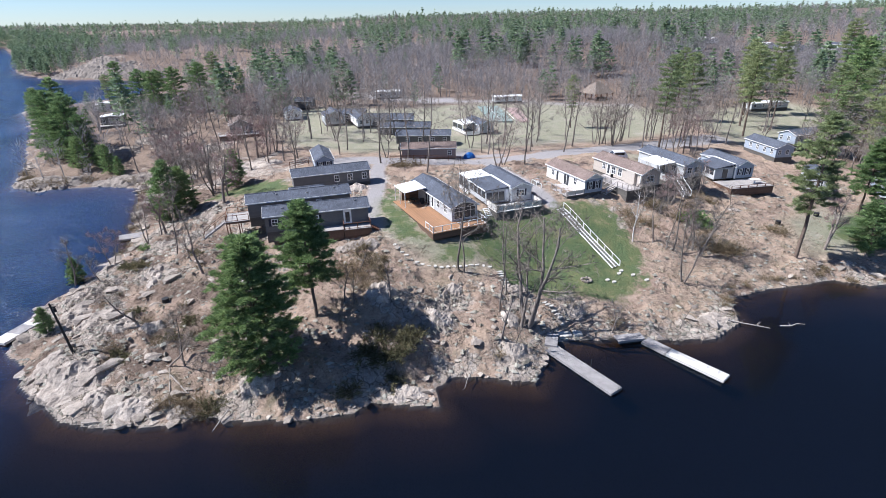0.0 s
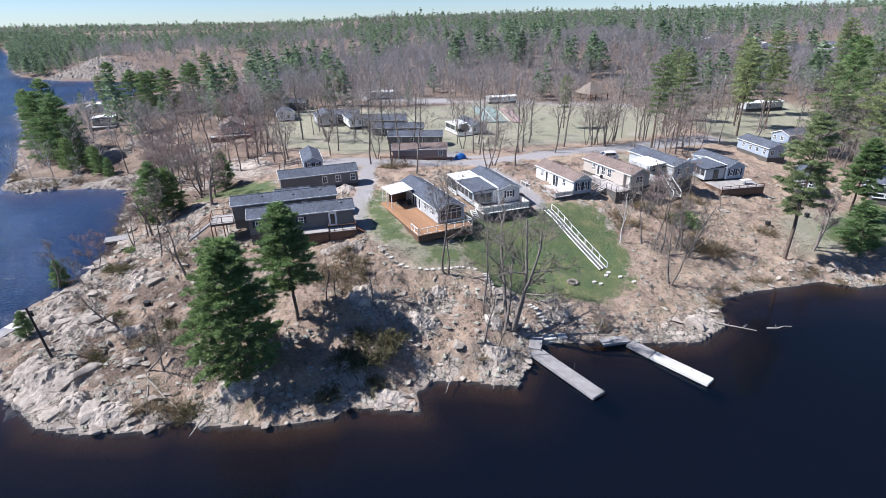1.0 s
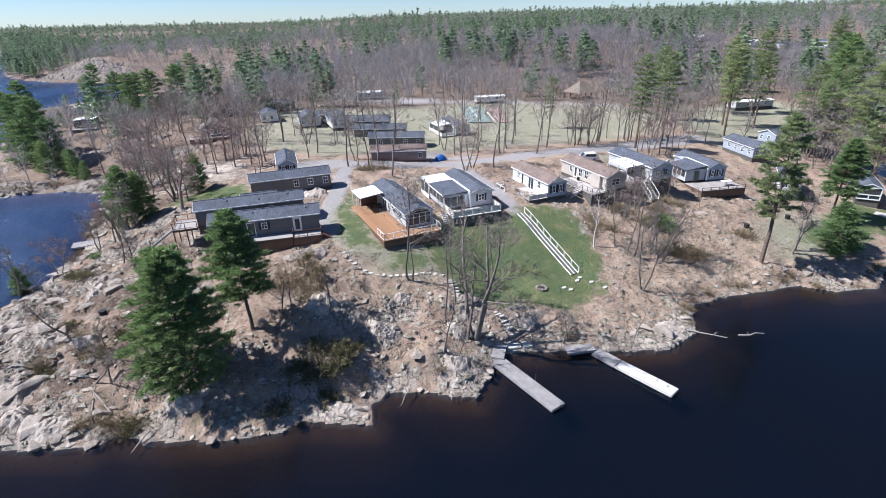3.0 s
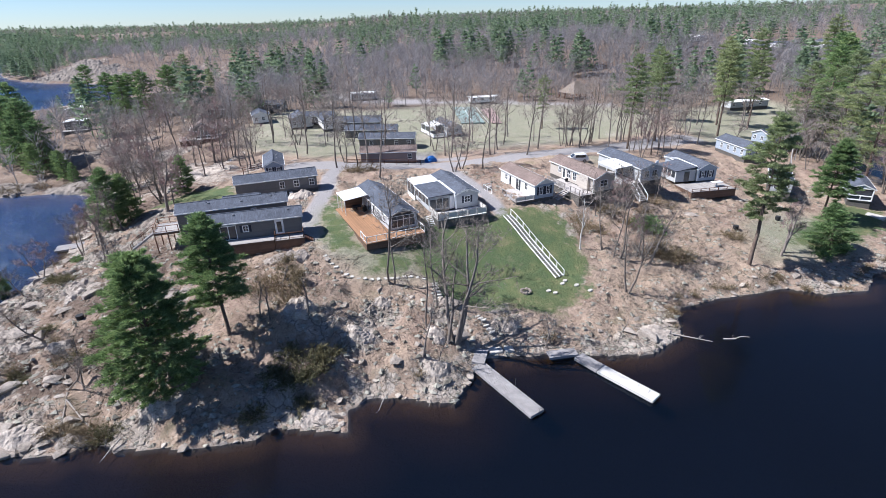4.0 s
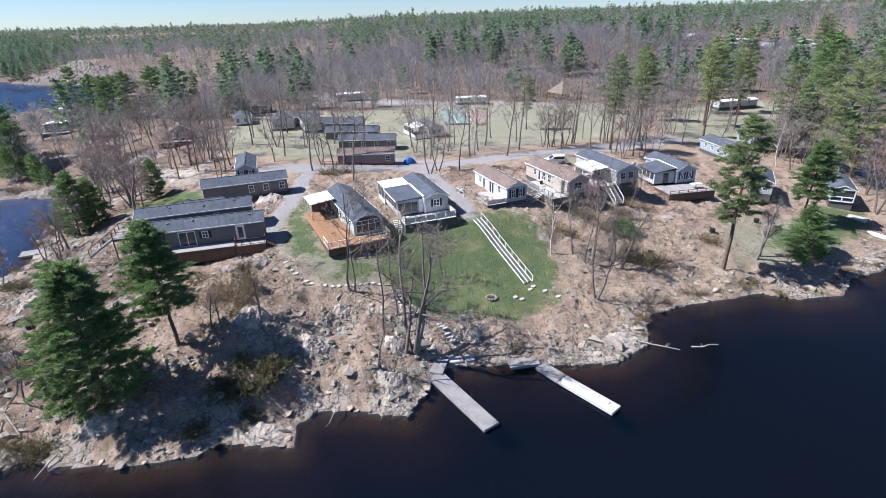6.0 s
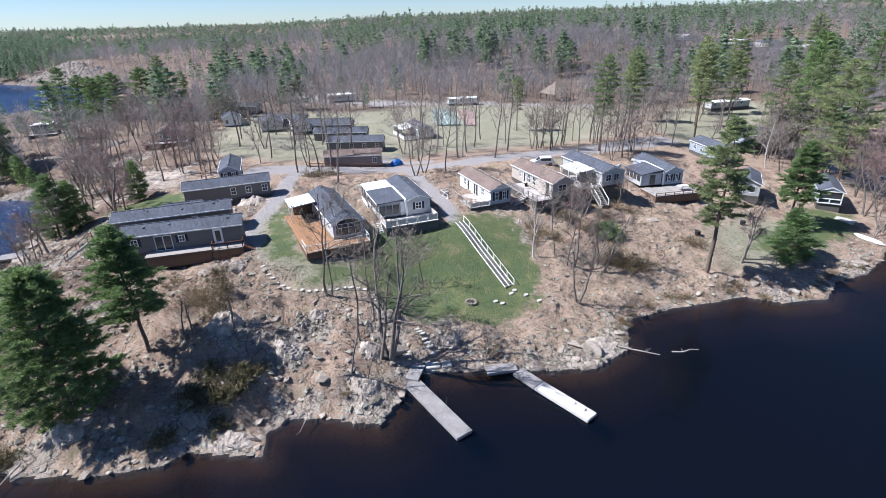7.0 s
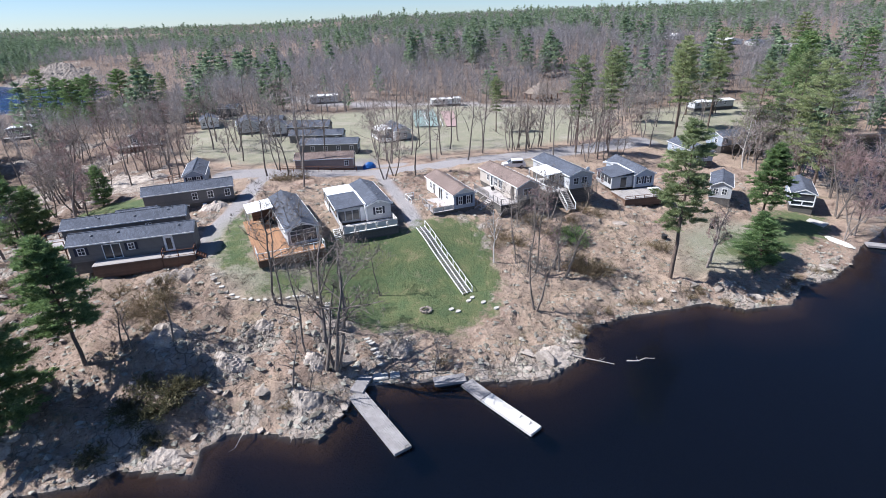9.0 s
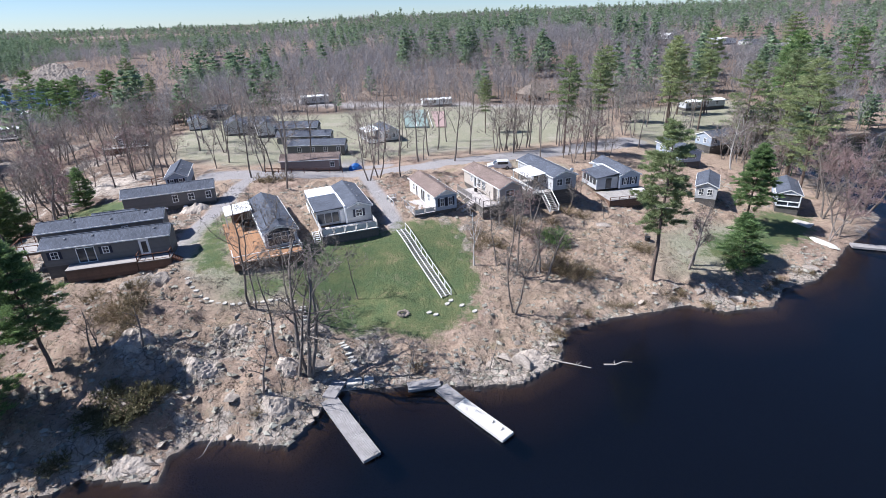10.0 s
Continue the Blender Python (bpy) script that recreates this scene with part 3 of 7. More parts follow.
class House:
    """A long low cottage. Local x runs across it, y along it from its near end, z up from its floor."""

    def __init__(self, name, label, x, y, z, turn, wide, deep, wall=2.35, rise=0.9, siding=None, roof=None, skirt=None, over=0.25, drop=1.2, group="park cottages", fascia=None):
        self.w, self.d, self.h, self.r = wide, deep, wall, rise
        self.ob = thing(name, pose(x, y, z, 0, 0, turn), label, "cottage", group)
        self.siding = siding or SIDING_GREY
        bm = bmesh.new()
        prism(bm, [(0, 0), (wide, 0), (wide, wall), (wide / 2, wall + rise), (0, wall)], "y", 0, deep)
        part("wall", bm, self.siding, self.ob)
        if drop:
            part("skirting", boxes((0.04, wide - 0.04, 0.04, deep - 0.04, -drop, 0.0)), skirt or SKIRT, self.ob, "dark board skirting under the floor")
        self.gable("roof", 0, wide, -over, deep + over, wall, rise, roof or ROOF_SLATE, self.ob, fascia or WHITE)

    def gable(self, name, x0, x1, y0, y1, base, rise, material, parent, fascia):
        mid, e, t = (x0 + x1) / 2, 0.22, 0.1
        k = rise / (mid - x0)
        bm = bmesh.new()
        prism(bm, [(x0 - e, base - k * e), (mid, base + rise), (mid, base + rise + t), (x0 - e, base - k * e + t)], "y", y0, y1)
        prism(bm, [(x1 + e, base - k * e), (x1 + e, base - k * e + t), (mid, base + rise + t), (mid, base + rise)], "y", y0, y1)
        bmesh.ops.remove_doubles(bm, verts=bm.verts, dist=0.001)
        roof = part(name, bm, material, parent)
        for side, yy in (("near", y0), ("far", y1)):
            bm = bmesh.new()
            for xa in (x0 - e, x1 + e):
                za = base - k * e
                o = [(xa, za - 0.12), (mid, base + rise - 0.12), (mid, base + rise + 0.06), (xa, za + 0.06)]
                prism(bm, o, "y", yy - 0.03 if side == "near" else yy, yy if side == "near" else yy + 0.03)
            part("fascia", bm, fascia, roof, "white rake boards")
        for xa, s in ((x0 - e, -1), (x1 + e, 1)):
            za = base - k * e
            part("gutter", boxes((min(xa, xa + s * 0.07), max(xa, xa + s * 0.07), y0, y1, za - 0.06, za + 0.09)), fascia, roof, "white eave gutter")
        part("ridge_cap", boxes((mid - 0.09, mid + 0.09, y0, y1, base + rise + t - 0.02, base + rise + t + 0.035)), material, roof)
        return roof

    def on(self, side, s, out=0.0):
        """Local place on a wall: s metres along it, out metres before it."""
        return {"near": (s, -out), "far": (s, self.d + out), "left": (-out, s), "right": (self.w + out, s)}[side]

    def slab(self, bm, side, s0, s1, z0, z1, a, b):
        (xa, ya), (xb, yb) = self.on(side, s0, a), self.on(side, s1, b)
        return box(bm, min(xa, xb), max(xa, xb), min(ya, yb), max(ya, yb), z0, z1)

    def lattice(self, side, ss, zs, solid, a, b):
        """One connected frame: the cells of a grid on a wall that are solid, pushed from a to b out of it."""
        bm, seen = bmesh.new(), {}

        def at(i, k, o):
            if (i, k, o) not in seen:
                x, y = self.on(side, ss[i], o)
                seen[i, k, o] = bm.verts.new((x, y, zs[k]))
            return seen[i, k, o]
        m, n = len(ss) - 1, len(zs) - 1
        full = lambda i, k: 0 <= i < m and 0 <= k < n and solid(i, k)
        for i in range(m):
            for k in range(n):
                if not full(i, k):
                    continue
                for o in (a, b):
                    bm.faces.new((at(i, k, o), at(i + 1, k, o), at(i + 1, k + 1, o), at(i, k + 1, o)))
                for di, dk, p, q in ((-1, 0, (i, k), (i, k + 1)), (1, 0, (i + 1, k), (i + 1, k + 1)), (0, -1, (i, k), (i + 1, k)), (0, 1, (i, k + 1), (i + 1, k + 1))):
                    if not full(i + di, k + dk):
                        bm.faces.new((at(*p, a), at(*q, a), at(*q, b), at(*p, b)))
        return bm

    def window(self, side, s, z=0.95, w=0.9, h=1.1, shutters=None, bars=1, trim=None):
        f, g = 0.09, 0.025
        cuts = [s, s + f]
        for b in range(bars):
            c = s + w * (b + 1) / (bars + 1)
            cuts += [c - g, c + g]
        cuts += [s + w - f, s + w]
        rows = [z, z + f, z + h / 2 - g, z + h / 2 + g, z + h - f, z + h]
        win = part("window", self.lattice(side, cuts, rows, lambda i, k: i % 2 == 0 or k % 2 == 0, 0.0, 0.06), trim or WHITE, self.ob)
        part("pane", self.slab(bmesh.new(), side, s + f, s + w - f, z + f, z + h - f, 0.004, 0.02), GLASS, win)
        if shutters:
            for a in (s - 0.34, s + w + 0.02):
                bm = bmesh.new()
                self.slab(bm, side, a, a + 0.32, z - 0.02, z + h + 0.02, 0.0, 0.05)
                part("shutter", bm, shutters, win, "dark blue louvred shutter")

    def door(self, side, s, w=0.95, h=2.05, material=None, glazed=True, z=0.0):
        bm = self.lattice(side, [s - 0.1, s, s + w, s + w + 0.1], [z, z + h, z + h + 0.1], lambda i, k: i != 1 or k == 1, 0.0, 0.06)
        d = part("door", bm, WHITE, self.ob, "white framed door")
        part("leaf", self.slab(bmesh.new(), side, s, s + w, z + 0.02, z + h, 0.0, 0.035), material or WHITE, d)
        if glazed:
            part("pane", self.slab(bmesh.new(), side, s + 0.16, s + w - 0.16, z + 0.3, z + h - 0.2, 0.036, 0.045), GLASS, d)
        part("handle", self.slab(bmesh.new(), side, s + w - 0.12, s + w - 0.07, z + 0.98, z + 1.1, 0.036, 0.09), METAL, d, "metal door handle")

    def patio(self, side, s, w=1.9, h=2.05, z=0.0):
        bm = self.lattice(side, [s, s + 0.09, s + w / 2 - 0.05, s + w / 2 + 0.05, s + w - 0.09, s + w], [z, z + 0.07, z + h - 0.1, z + h], lambda i, k: i % 2 == 0 or k != 1, 0.0, 0.06)
        d = part("patio_door", bm, WHITE, self.ob, "white framed sliding patio door")
        part("pane", self.slab(bmesh.new(), side, s + 0.09, s + w / 2 - 0.05, z + 0.07, z + h - 0.1, 0.004, 0.03), GLASS, d)
        part("pane", self.slab(bmesh.new(), side, s + w / 2 + 0.05, s + w - 0.09, z + 0.07, z + h - 0.1, 0.004, 0.03), GLASS, d)

    def vent(self, x, y, size=0.28):
        k = self.r / (self.w / 2)
        z = self.h + self.r - abs(x - self.w / 2) * k + 0.09
        bm = boxes((x - size / 2, x + size / 2, y - size / 2, y + size / 2, z - 0.05, z + 0.16))
        bmesh.ops.bevel(bm, geom=bm.edges[:], offset=0.05, segments=1, affect="EDGES")
        part("roof_vent", bm, METAL, self.ob, "grey metal roof vent")

    def stack(self, x, y, tall=0.5):
        k = self.r / (self.w / 2)
        z = self.h + self.r - abs(x - self.w / 2) * k
        bm = bmesh.new()
        bmesh.ops.create_cone(bm, cap_ends=True, segments=8, radius1=0.06, radius2=0.06, depth=tall, matrix=Matrix.Translation((x, y, z + tall / 2)))
        part("pipe", bm, METAL, self.ob, "thin roof pipe")


def deck(parent, x0, x1, y0, y1, z, down, top_mat, side_mat, joists=True):
    """A platform with a boarded top, a skirt and posts."""
    d = part("deck", boxes((x0, x1, y0, y1, z - 0.06, z)), top_mat, parent)
    part("apron", boxes((x0 + 0.03, x1 - 0.03, y0 + 0.03, y0 + 0.07, z - down, z - 0.06), (x0 + 0.03, x0 + 0.07, y0 + 0.07, y1 - 0.07, z - down, z - 0.06), (x1 - 0.07, x1 - 0.03, y0 + 0.07, y1 - 0.07, z - down, z - 0.06),
                        (x0 + 0.03, x1 - 0.03, y1 - 0.07, y1 - 0.03, z - down, z - 0.06)), side_mat, d, "board skirt below the deck")
    return d


def railing(parent, points, z, material, tall=0.95, gap=1.5, pickets=0.0, panel=None, name="railing"):
    """Posts and rails along a line of local points; pickets or solid panels between."""
    rail_bm = bmesh.new()
    pts = [Vector((*p, 0)) for p in points]
    first = part(name, beams(0.07, *[((a.x, a.y, z + tall), (b.x, b.y, z + tall)) for a, b in zip(pts[:-1], pts[1:])]), material, parent)
    for a, b in zip(pts[:-1], pts[1:]):
        beam(rail_bm, (a.x, a.y, z + 0.14), (b.x, b.y, z + 0.14), 0.05)
        n = max(1, round((b - a).length / gap))
        for k in range(n + 1):
            p = a.lerp(b, k / n)
            part("post", beams(0.1, ((p.x, p.y, z), (p.x, p.y, z + tall + 0.04))), material, first)
        if pickets:
            m = int((b - a).length / pickets)
            for k in range(m):
                p = a.lerp(b, (k + 0.5) / m)
                beam(rail_bm, (p.x, p.y, z + 0.14), (p.x, p.y, z + tall), 0.03)
        if panel:
            for k in range(n):
                p, q = a.lerp(b, (k + 0.06) / n), a.lerp(b, (k + 0.94) / n)
                bm = bmesh.new()
                beam(bm, (p.x, p.y, z + tall * 0.52), (q.x, q.y, z + tall * 0.52), 0.02, tall * 0.78)
                part("panel", bm, panel, first, "pale rail panel")
    part("balustrade", rail_bm, material, first)
    return first


def canopy(parent, x0, x1, y0, y1, z_wall, z_out, posts=True, floor=0.0, wall_side=1):
    """A thin sloping awning roof on posts; the low side lies away from the wall."""
    za, zb = (z_out, z_wall) if wall_side > 0 else (z_wall, z_out)
    bm = bmesh.new()
    prism(bm, [(x0, za), (x1, zb), (x1, zb + 0.1), (x0, za + 0.1)], "y", y0, y1)
    c = part("canopy", bm, CANOPY, parent, "white metal awning roof")
    if posts:
        xo, zo = (x0 + 0.1, za) if wall_side > 0 else (x1 - 0.1, zb)
        for yy in (y0 + 0.12, (y0 + y1) / 2, y1 - 0.12):
            part("post", beams(0.09, ((xo, yy, floor), (xo, yy, zo + 0.02))), WHITE, c)
    return c


def steps(parent, x0, x1, y, z, n, dirn=-1, rise=0.19, run=0.28, material=None, sideways=False):
    """A short open stair going down along y, or along x when it goes sideways."""
    m = material or DECK_GREY
    at = (lambda a, b, c: (b, a, c)) if sideways else (lambda a, b, c: (a, b, c))
    bm = bmesh.new()
    for k in range(2):
        xx = (x0, x1)[k]
        beam(bm, at(xx, y, z - 0.1), at(xx, y + dirn * run * n, z - 0.1 - rise * n), 0.06, 0.24)
    s = part("stair", bm, m, parent)
    for k in range(n):
        yy, zz = y + dirn * run * (k + 0.5), z - rise * (k + 1) + 0.06
        across, deep = (x0, x1), (yy - run / 2 + 0.02, yy + run / 2 - 0.02)
        part("tread", boxes((*deep, *across, zz - 0.04, zz) if sideways else (*across, *deep, zz - 0.04, zz)), m, s)
    return s

# ---- cottages on the rise ----
def dark_cottages():
    a = House("cottage", "long charcoal-sided park cottage with slate-grey gable roof beside pines", -16.01, 74.23, 8.63, -82.7, 3.75, 14.45, 2.4, 0.8, SIDING_GREY, ROOF_SLATE, drop=1.6)
    a.door("right", 10.95, 0.95, 2.05)
    a.patio("right", 3.7, 2.1)
    a.window("right", 6.6, 0.9, 0.8, 0.95, SHUTTER)
    a.window("right", 0.85, 0.9, 0.9, 1.0, SHUTTER)
    a.window("near", 1.4, 0.9, 1.1, 1.0)
    for y, x in ((2.5, 2.6), (5.6, 2.5), (12.8, 2.5)):
        a.vent(x, y)
    deck(a.ob, 3.8, 5.75, 2.6, 10.6, 0.0, 1.7, DECK_GREY, DECK_DARK)
    deck(a.ob, 3.8, 5.75, 10.62, 14.6, -0.15, 1.5, DECK_GREY, DECK_DARK)
    railing(a.ob, [(3.95, 10.7), (5.65, 10.7), (5.65, 14.5), (3.95, 14.5)], -0.15, WOOD, 0.9, 1.6, 0.0)
    steps(a.ob, 4.4, 5.4, 14.6, -0.15, 5, 1, 0.18, 0.28, WOOD)
    b = House("cottage", "long charcoal-sided park cottage with a raised rear wing", -19.6, 80.08, 8.9, -79.7, 4.0, 15.2, 2.3, 0.75, SIDING_GREY, ROOF_SLATE, drop=1.4)
    b.gable("wing_roof", 0.0, 2.8, 6.2, 11.6, 2.6, 0.6, ROOF_SLATE, b.ob, WHITE)
    part("wing_wall", boxes((0.2, 2.6, 6.4, 11.4, 0.0, 2.6)), SIDING_GREY, b.ob)
    b.window("right", 10.0, 0.9, 0.8, 0.9)
    b.window("near", 0.9, 0.7, 0.9, 1.1)
    b.window("near", 2.2, 0.7, 0.9, 1.1)
    for y, x in ((4.3, 2.7), (8.8, 3.1), (13.0, 2.6)):
        b.vent(x, y)
    for y in (3.9, 13.6):
        b.stack(2.4, y)
    deck(b.ob, 0.3, 4.4, -3.4, -0.02, -0.1, 0.35, DECK_GREY, DECK_DARK)
    for px, py in ((0.4, -3.3), (4.3, -3.3), (0.4, -1.6), (4.3, -1.6)):
        part("deck_post", beams(0.14, ((px, py, -3.4), (px, py, -0.4))), WOOD, b.ob)
    railing(b.ob, [(0.4, -0.1), (0.4, -3.3), (4.3, -3.3), (4.3, -0.1)], -0.1, WOOD, 0.95, 1.6, 0.0)
    s = steps(b.ob, 2.8, 4.0, -3.4, -0.1, 11, -1, 0.2, 0.3, DECK_GREY)
    part("handrail", beams(0.07, ((2.8, -3.4, 0.85), (2.8, -6.7, -1.35)), ((4.0, -3.4, 0.85), (4.0, -6.7, -1.35)), ((2.8, -6.7, -2.3), (2.8, -6.7, -1.35)), ((4.0, -6.7, -2.3), (4.0, -6.7, -1.35)), ((4.0, -5.0, -1.2), (4.0, -5.0, -0.2)), ((2.8, -5.0, -1.2), (2.8, -5.0, -0.2))), WOOD, s)
    c = House("cottage", "charcoal-sided park cottage with three white framed windows by the drive", -15.03, 95.12, 8.35, -77.15, 4.0, 13.7, 2.3, 0.87, SIDING_GREY, ROOF_SLATE, drop=1.3)
    for y, w in ((7.2, 0.9), (9.6, 1.0), (12.3, 0.95)):
        c.window("right", y, 0.55, w, 1.25)
    for y in (5.5, 9.5, 12.6):
        c.vent(1.9, y, 0.34)
    part("heater", boxes((4.02, 4.5, 8.6, 9.2, -0.9, -0.2)), WHITE, c.ob, "white wall unit")
    d = House("cottage", "small blue-grey cottage with steep slate roof and dark shutters", -11.32, 103.1, 8.3, 9.8, 3.6, 9.75, 2.13, 0.95, SIDING_BLUE, ROOF_SLATE, drop=2.4)
    for x in (0.65, 2.15):
        d.window("near", x, 0.7, 0.75, 1.1, SHUTTER)
    for y in (3.0, 6.0):
        d.vent(2.5, y)


def deck_cottage():
    h = House("cottage", "pale cottage with slate roof, arched front gable and stained wooden deck", 11.03, 71.03, 8.2, 17.4, 4.25, 15.4, 2.2, 0.95, SIDING_PALE, ROOF_SLATE, drop=1.5)
    h.patio("left", 7.8, 1.9)
    for y in (1.6, 4.2):
        h.window("left", y, 0.75, 1.1, 1.25)
    h.door("left", 6.4, 0.9)
    # the glazed front: tall dark panes between thin white bars
    bars = [0.3, 0.38, 1.15, 1.2, 2.08, 2.16, 3.04, 3.09, 3.86, 3.94]
    front = part("window", h.lattice("near", bars, [0.28, 0.36, 1.42, 1.48, 1.98, 2.04], lambda i, k: i % 2 == 0 or k % 2 == 0, 0.0, 0.06), WHITE, h.ob, "wide glazed front with thin white bars")
    for a, b in ((0.38, 1.15), (1.2, 2.08), (2.16, 3.04), (3.09, 3.86)):
        part("pane", boxes((a, b, -0.03, -0.004, 0.36, 1.98)), GLASS, front)
    bm = bmesh.new()
    prism(bm, [(2.12 - 1.58 * math.cos(k * math.pi / 12), 2.04 + 0.6 * math.sin(k * math.pi / 12)) for k in range(13)], "y", -0.03, -0.004)
    part("pane", bm, GLASS, front, "dark arched pane under the gable")
    # the arched brow over the front windows
    bm = bmesh.new()
    arc = [(2.1 - 1.75 * math.cos(k * math.pi / 12), 1.95 + 0.85 * math.sin(k * math.pi / 12)) for k in range(13)]
    low = [(2.1 - 1.6 * math.cos(k * math.pi / 12), 1.95 + 0.70 * math.sin(k * math.pi / 12)) for k in range(13)]
    for k in range(12):
        prism(bm, [arc[k], arc[k + 1], low[k + 1], low[k]], "y", -0.09, -0.004)
    part("arch_trim", bm, WHITE, h.ob, "white arched trim over the windows")
    for y in (2.6, 6.2, 8.4, 10.8):
        h.vent(2.8, y, 0.26)
    deck(h.ob, -4.45, -0.03, -2.9, 13.1, -0.02, 0.95, DECK_TAN, DECK_DARK)
    deck(h.ob, -0.025, 4.3, -2.9, -0.03, -0.02, 1.35, DECK_TAN, DECK_DARK)
    railing(h.ob, [(-4.35, -0.2), (-4.35, -2.8), (4.2, -2.8), (4.2, -0.2)], -0.02, WHITE, 0.95, 1.5, 0.0)
    canopy(h.ob, -3.9, -0.15, 9.0, 13.6, 2.75, 2.4, True, -0.02)
    part("partition", boxes((-3.0, -0.05, 12.6, 12.7, -0.02, 2.4)), DECK_DARK, h.ob, "dark timber screen closing the covered end")
    part("table", boxes((-2.2, -0.9, 10.2, 11.4, 0.62, 0.68), (-1.65, -1.5, 10.7, 10.85, -0.02, 0.62)), DARK, h.ob, "dark patio table in the awning's shade")
    part("grill", boxes((-0.85, -0.35, 9.4, 10.0, -0.02, 0.9)), DARK, h.ob, "black grill on the deck")


def porch_cottage():
    h = House("cottage", "pale grey cottage with cross gable, glazed porch and panelled front deck", 21.72, 77.13, 8.61, 12.6, 3.66, 11.4, 2.35, 0.68, SIDING_PALE, ROOF_SLATE, drop=1.6)
    h.window("near", 1.3, 0.8, 1.05, 1.1, SHUTTER, 1)
    part("attic_vent", boxes((1.7, 2.0, -0.05, 0.0, 2.55, 2.8)), WHITE, h.ob)
    for y in (3.0, 6.4, 9.0):
        h.vent(2.4, y, 0.24)
    # glazed porch on the lake side
    p = part("porch", boxes((-4.25, -0.2, 0.5, 7.2, 0.0, 2.2)), SIDING_PALE, h.ob, "enclosed porch with pale frames")
    bm = bmesh.new()
    prism(bm, [(-4.5, 2.2), (-0.18, 2.36), (-0.18, 2.46), (-4.5, 2.3)], "y", 0.3, 7.25)
    part("porch_roof", bm, ROOF_SLATE, p, "low slate-grey porch roof")
    part("rim", boxes((-4.57, -4.5, 0.26, 7.25, 2.16, 2.33)), WHITE, p)
    for k in range(3):
        part("pane", boxes((-4.1 + k * 1.05, -3.2 + k * 1.05, 0.46, 0.498, 0.35, 1.8)), GLASS, p)
    for k in range(4):
        part("pane", boxes((-4.29, -4.252, 0.9 + k * 1.6, 2.2 + k * 1.6, 0.8, 1.9)), GLASS, p)
    # white bands along the roof joint
    part("trim", beams(0.26, ((-0.14, 7.3, 2.5), (-0.14, 0.2, 2.46)), ((-0.14, 0.2, 2.46), (-0.1, -0.06, 0.0))), WHITE, h.ob, "broad white flashing and corner post")
    canopy(h.ob, -4.45, -0.12, 7.28, 11.4, 2.42, 2.28, True, -0.6)
    part("screen", boxes((-4.34, -4.28, 7.4, 11.2, 0.3, 2.0)), GLASS, h.ob, "dark porch screen")
    part("screen_rim", boxes((-4.4, -4.35, 7.4, 11.3, -0.4, 0.3)), WHITE, h.ob)
    deck(h.ob, -4.3, 3.75, -3.4, -0.03, -0.1, 1.75, DOCK_WHITE, SKIRT)
    railing(h.ob, [(-4.2, 0.4), (-4.2, -3.3), (3.65, -3.3), (3.65, -0.2)], -0.1, DECK_GREY, 1.0, 1.6, 0.0, DOCK_WHITE)
    steps(h.ob, -5.3, -4.4, -0.6, -0.1, 6, -1, 0.19, 0.28, WHITE)
    part("tall_panel", boxes((-0.9, -0.2, 0.36, 0.44, 0.0, 2.1)), WHITE, h.ob)


def white_cottage():
    h = House("cottage", "white-sided park cottage with brown shingle roof and navy shutters", 35.15, 79.66, 8.36, 14.1, 3.57, 11.6, 2.35, 0.86, SIDING_WHITE, ROOF_BROWN, drop=1.5)
    h2 = h
    part("gable_wall", boxes((0.01, 3.59, -0.012, 0.0, 0.0, 2.33)), SIDING_BLUE, h.ob, "blue-grey front gable siding")
    for x in (0.75, 2.1):
        h2.window("near", x, 0.6, 0.75, 1.35, SHUTTER)
    h.patio("left", 4.4, 1.7)
    h.window("left", 2.2, 0.8, 1.0, 1.2)
    h.window("left", 9.0, 0.8, 0.9, 1.1)
    h.door("left", 7.6, 0.9)
    for y in (2.0, 5.4, 8.7):
        h.vent(2.7, y, 0.24)
    deck(h.ob, -3.5, -0.03, -0.1, 6.4, 0.0, 1.5, DECK_PALE, SKIRT)
    railing(h.ob, [(-3.44, 6.2), (-3.44, 0.2)], 0.0, DECK_GREY, 0.95, 1.6)
    railing(h.ob, [(-3.44, -0.04), (-0.1, -0.04)], 0.0, DECK_GREY, 0.75, 1.6, 0.0, DOCK_WHITE)
    deck(h.ob, -5.2, -3.55, 5.2, 8.6, -0.1, 1.1, DECK_GREY, SKIRT)
    railing(h.ob, [(-5.1, 5.3), (-5.1, 8.5), (-3.6, 8.5)], -0.1, WHITE, 0.95, 1.5)
    part("planter_box", boxes((-4.9, -4.0, 7.4, 8.3, -0.1, 0.6)), DECK_GREY, h.ob, "weathered planter on the landing")
    steps(h.ob, -4.9, -3.9, 5.2, -0.1, 5, -1, 0.19, 0.28, WHITE)


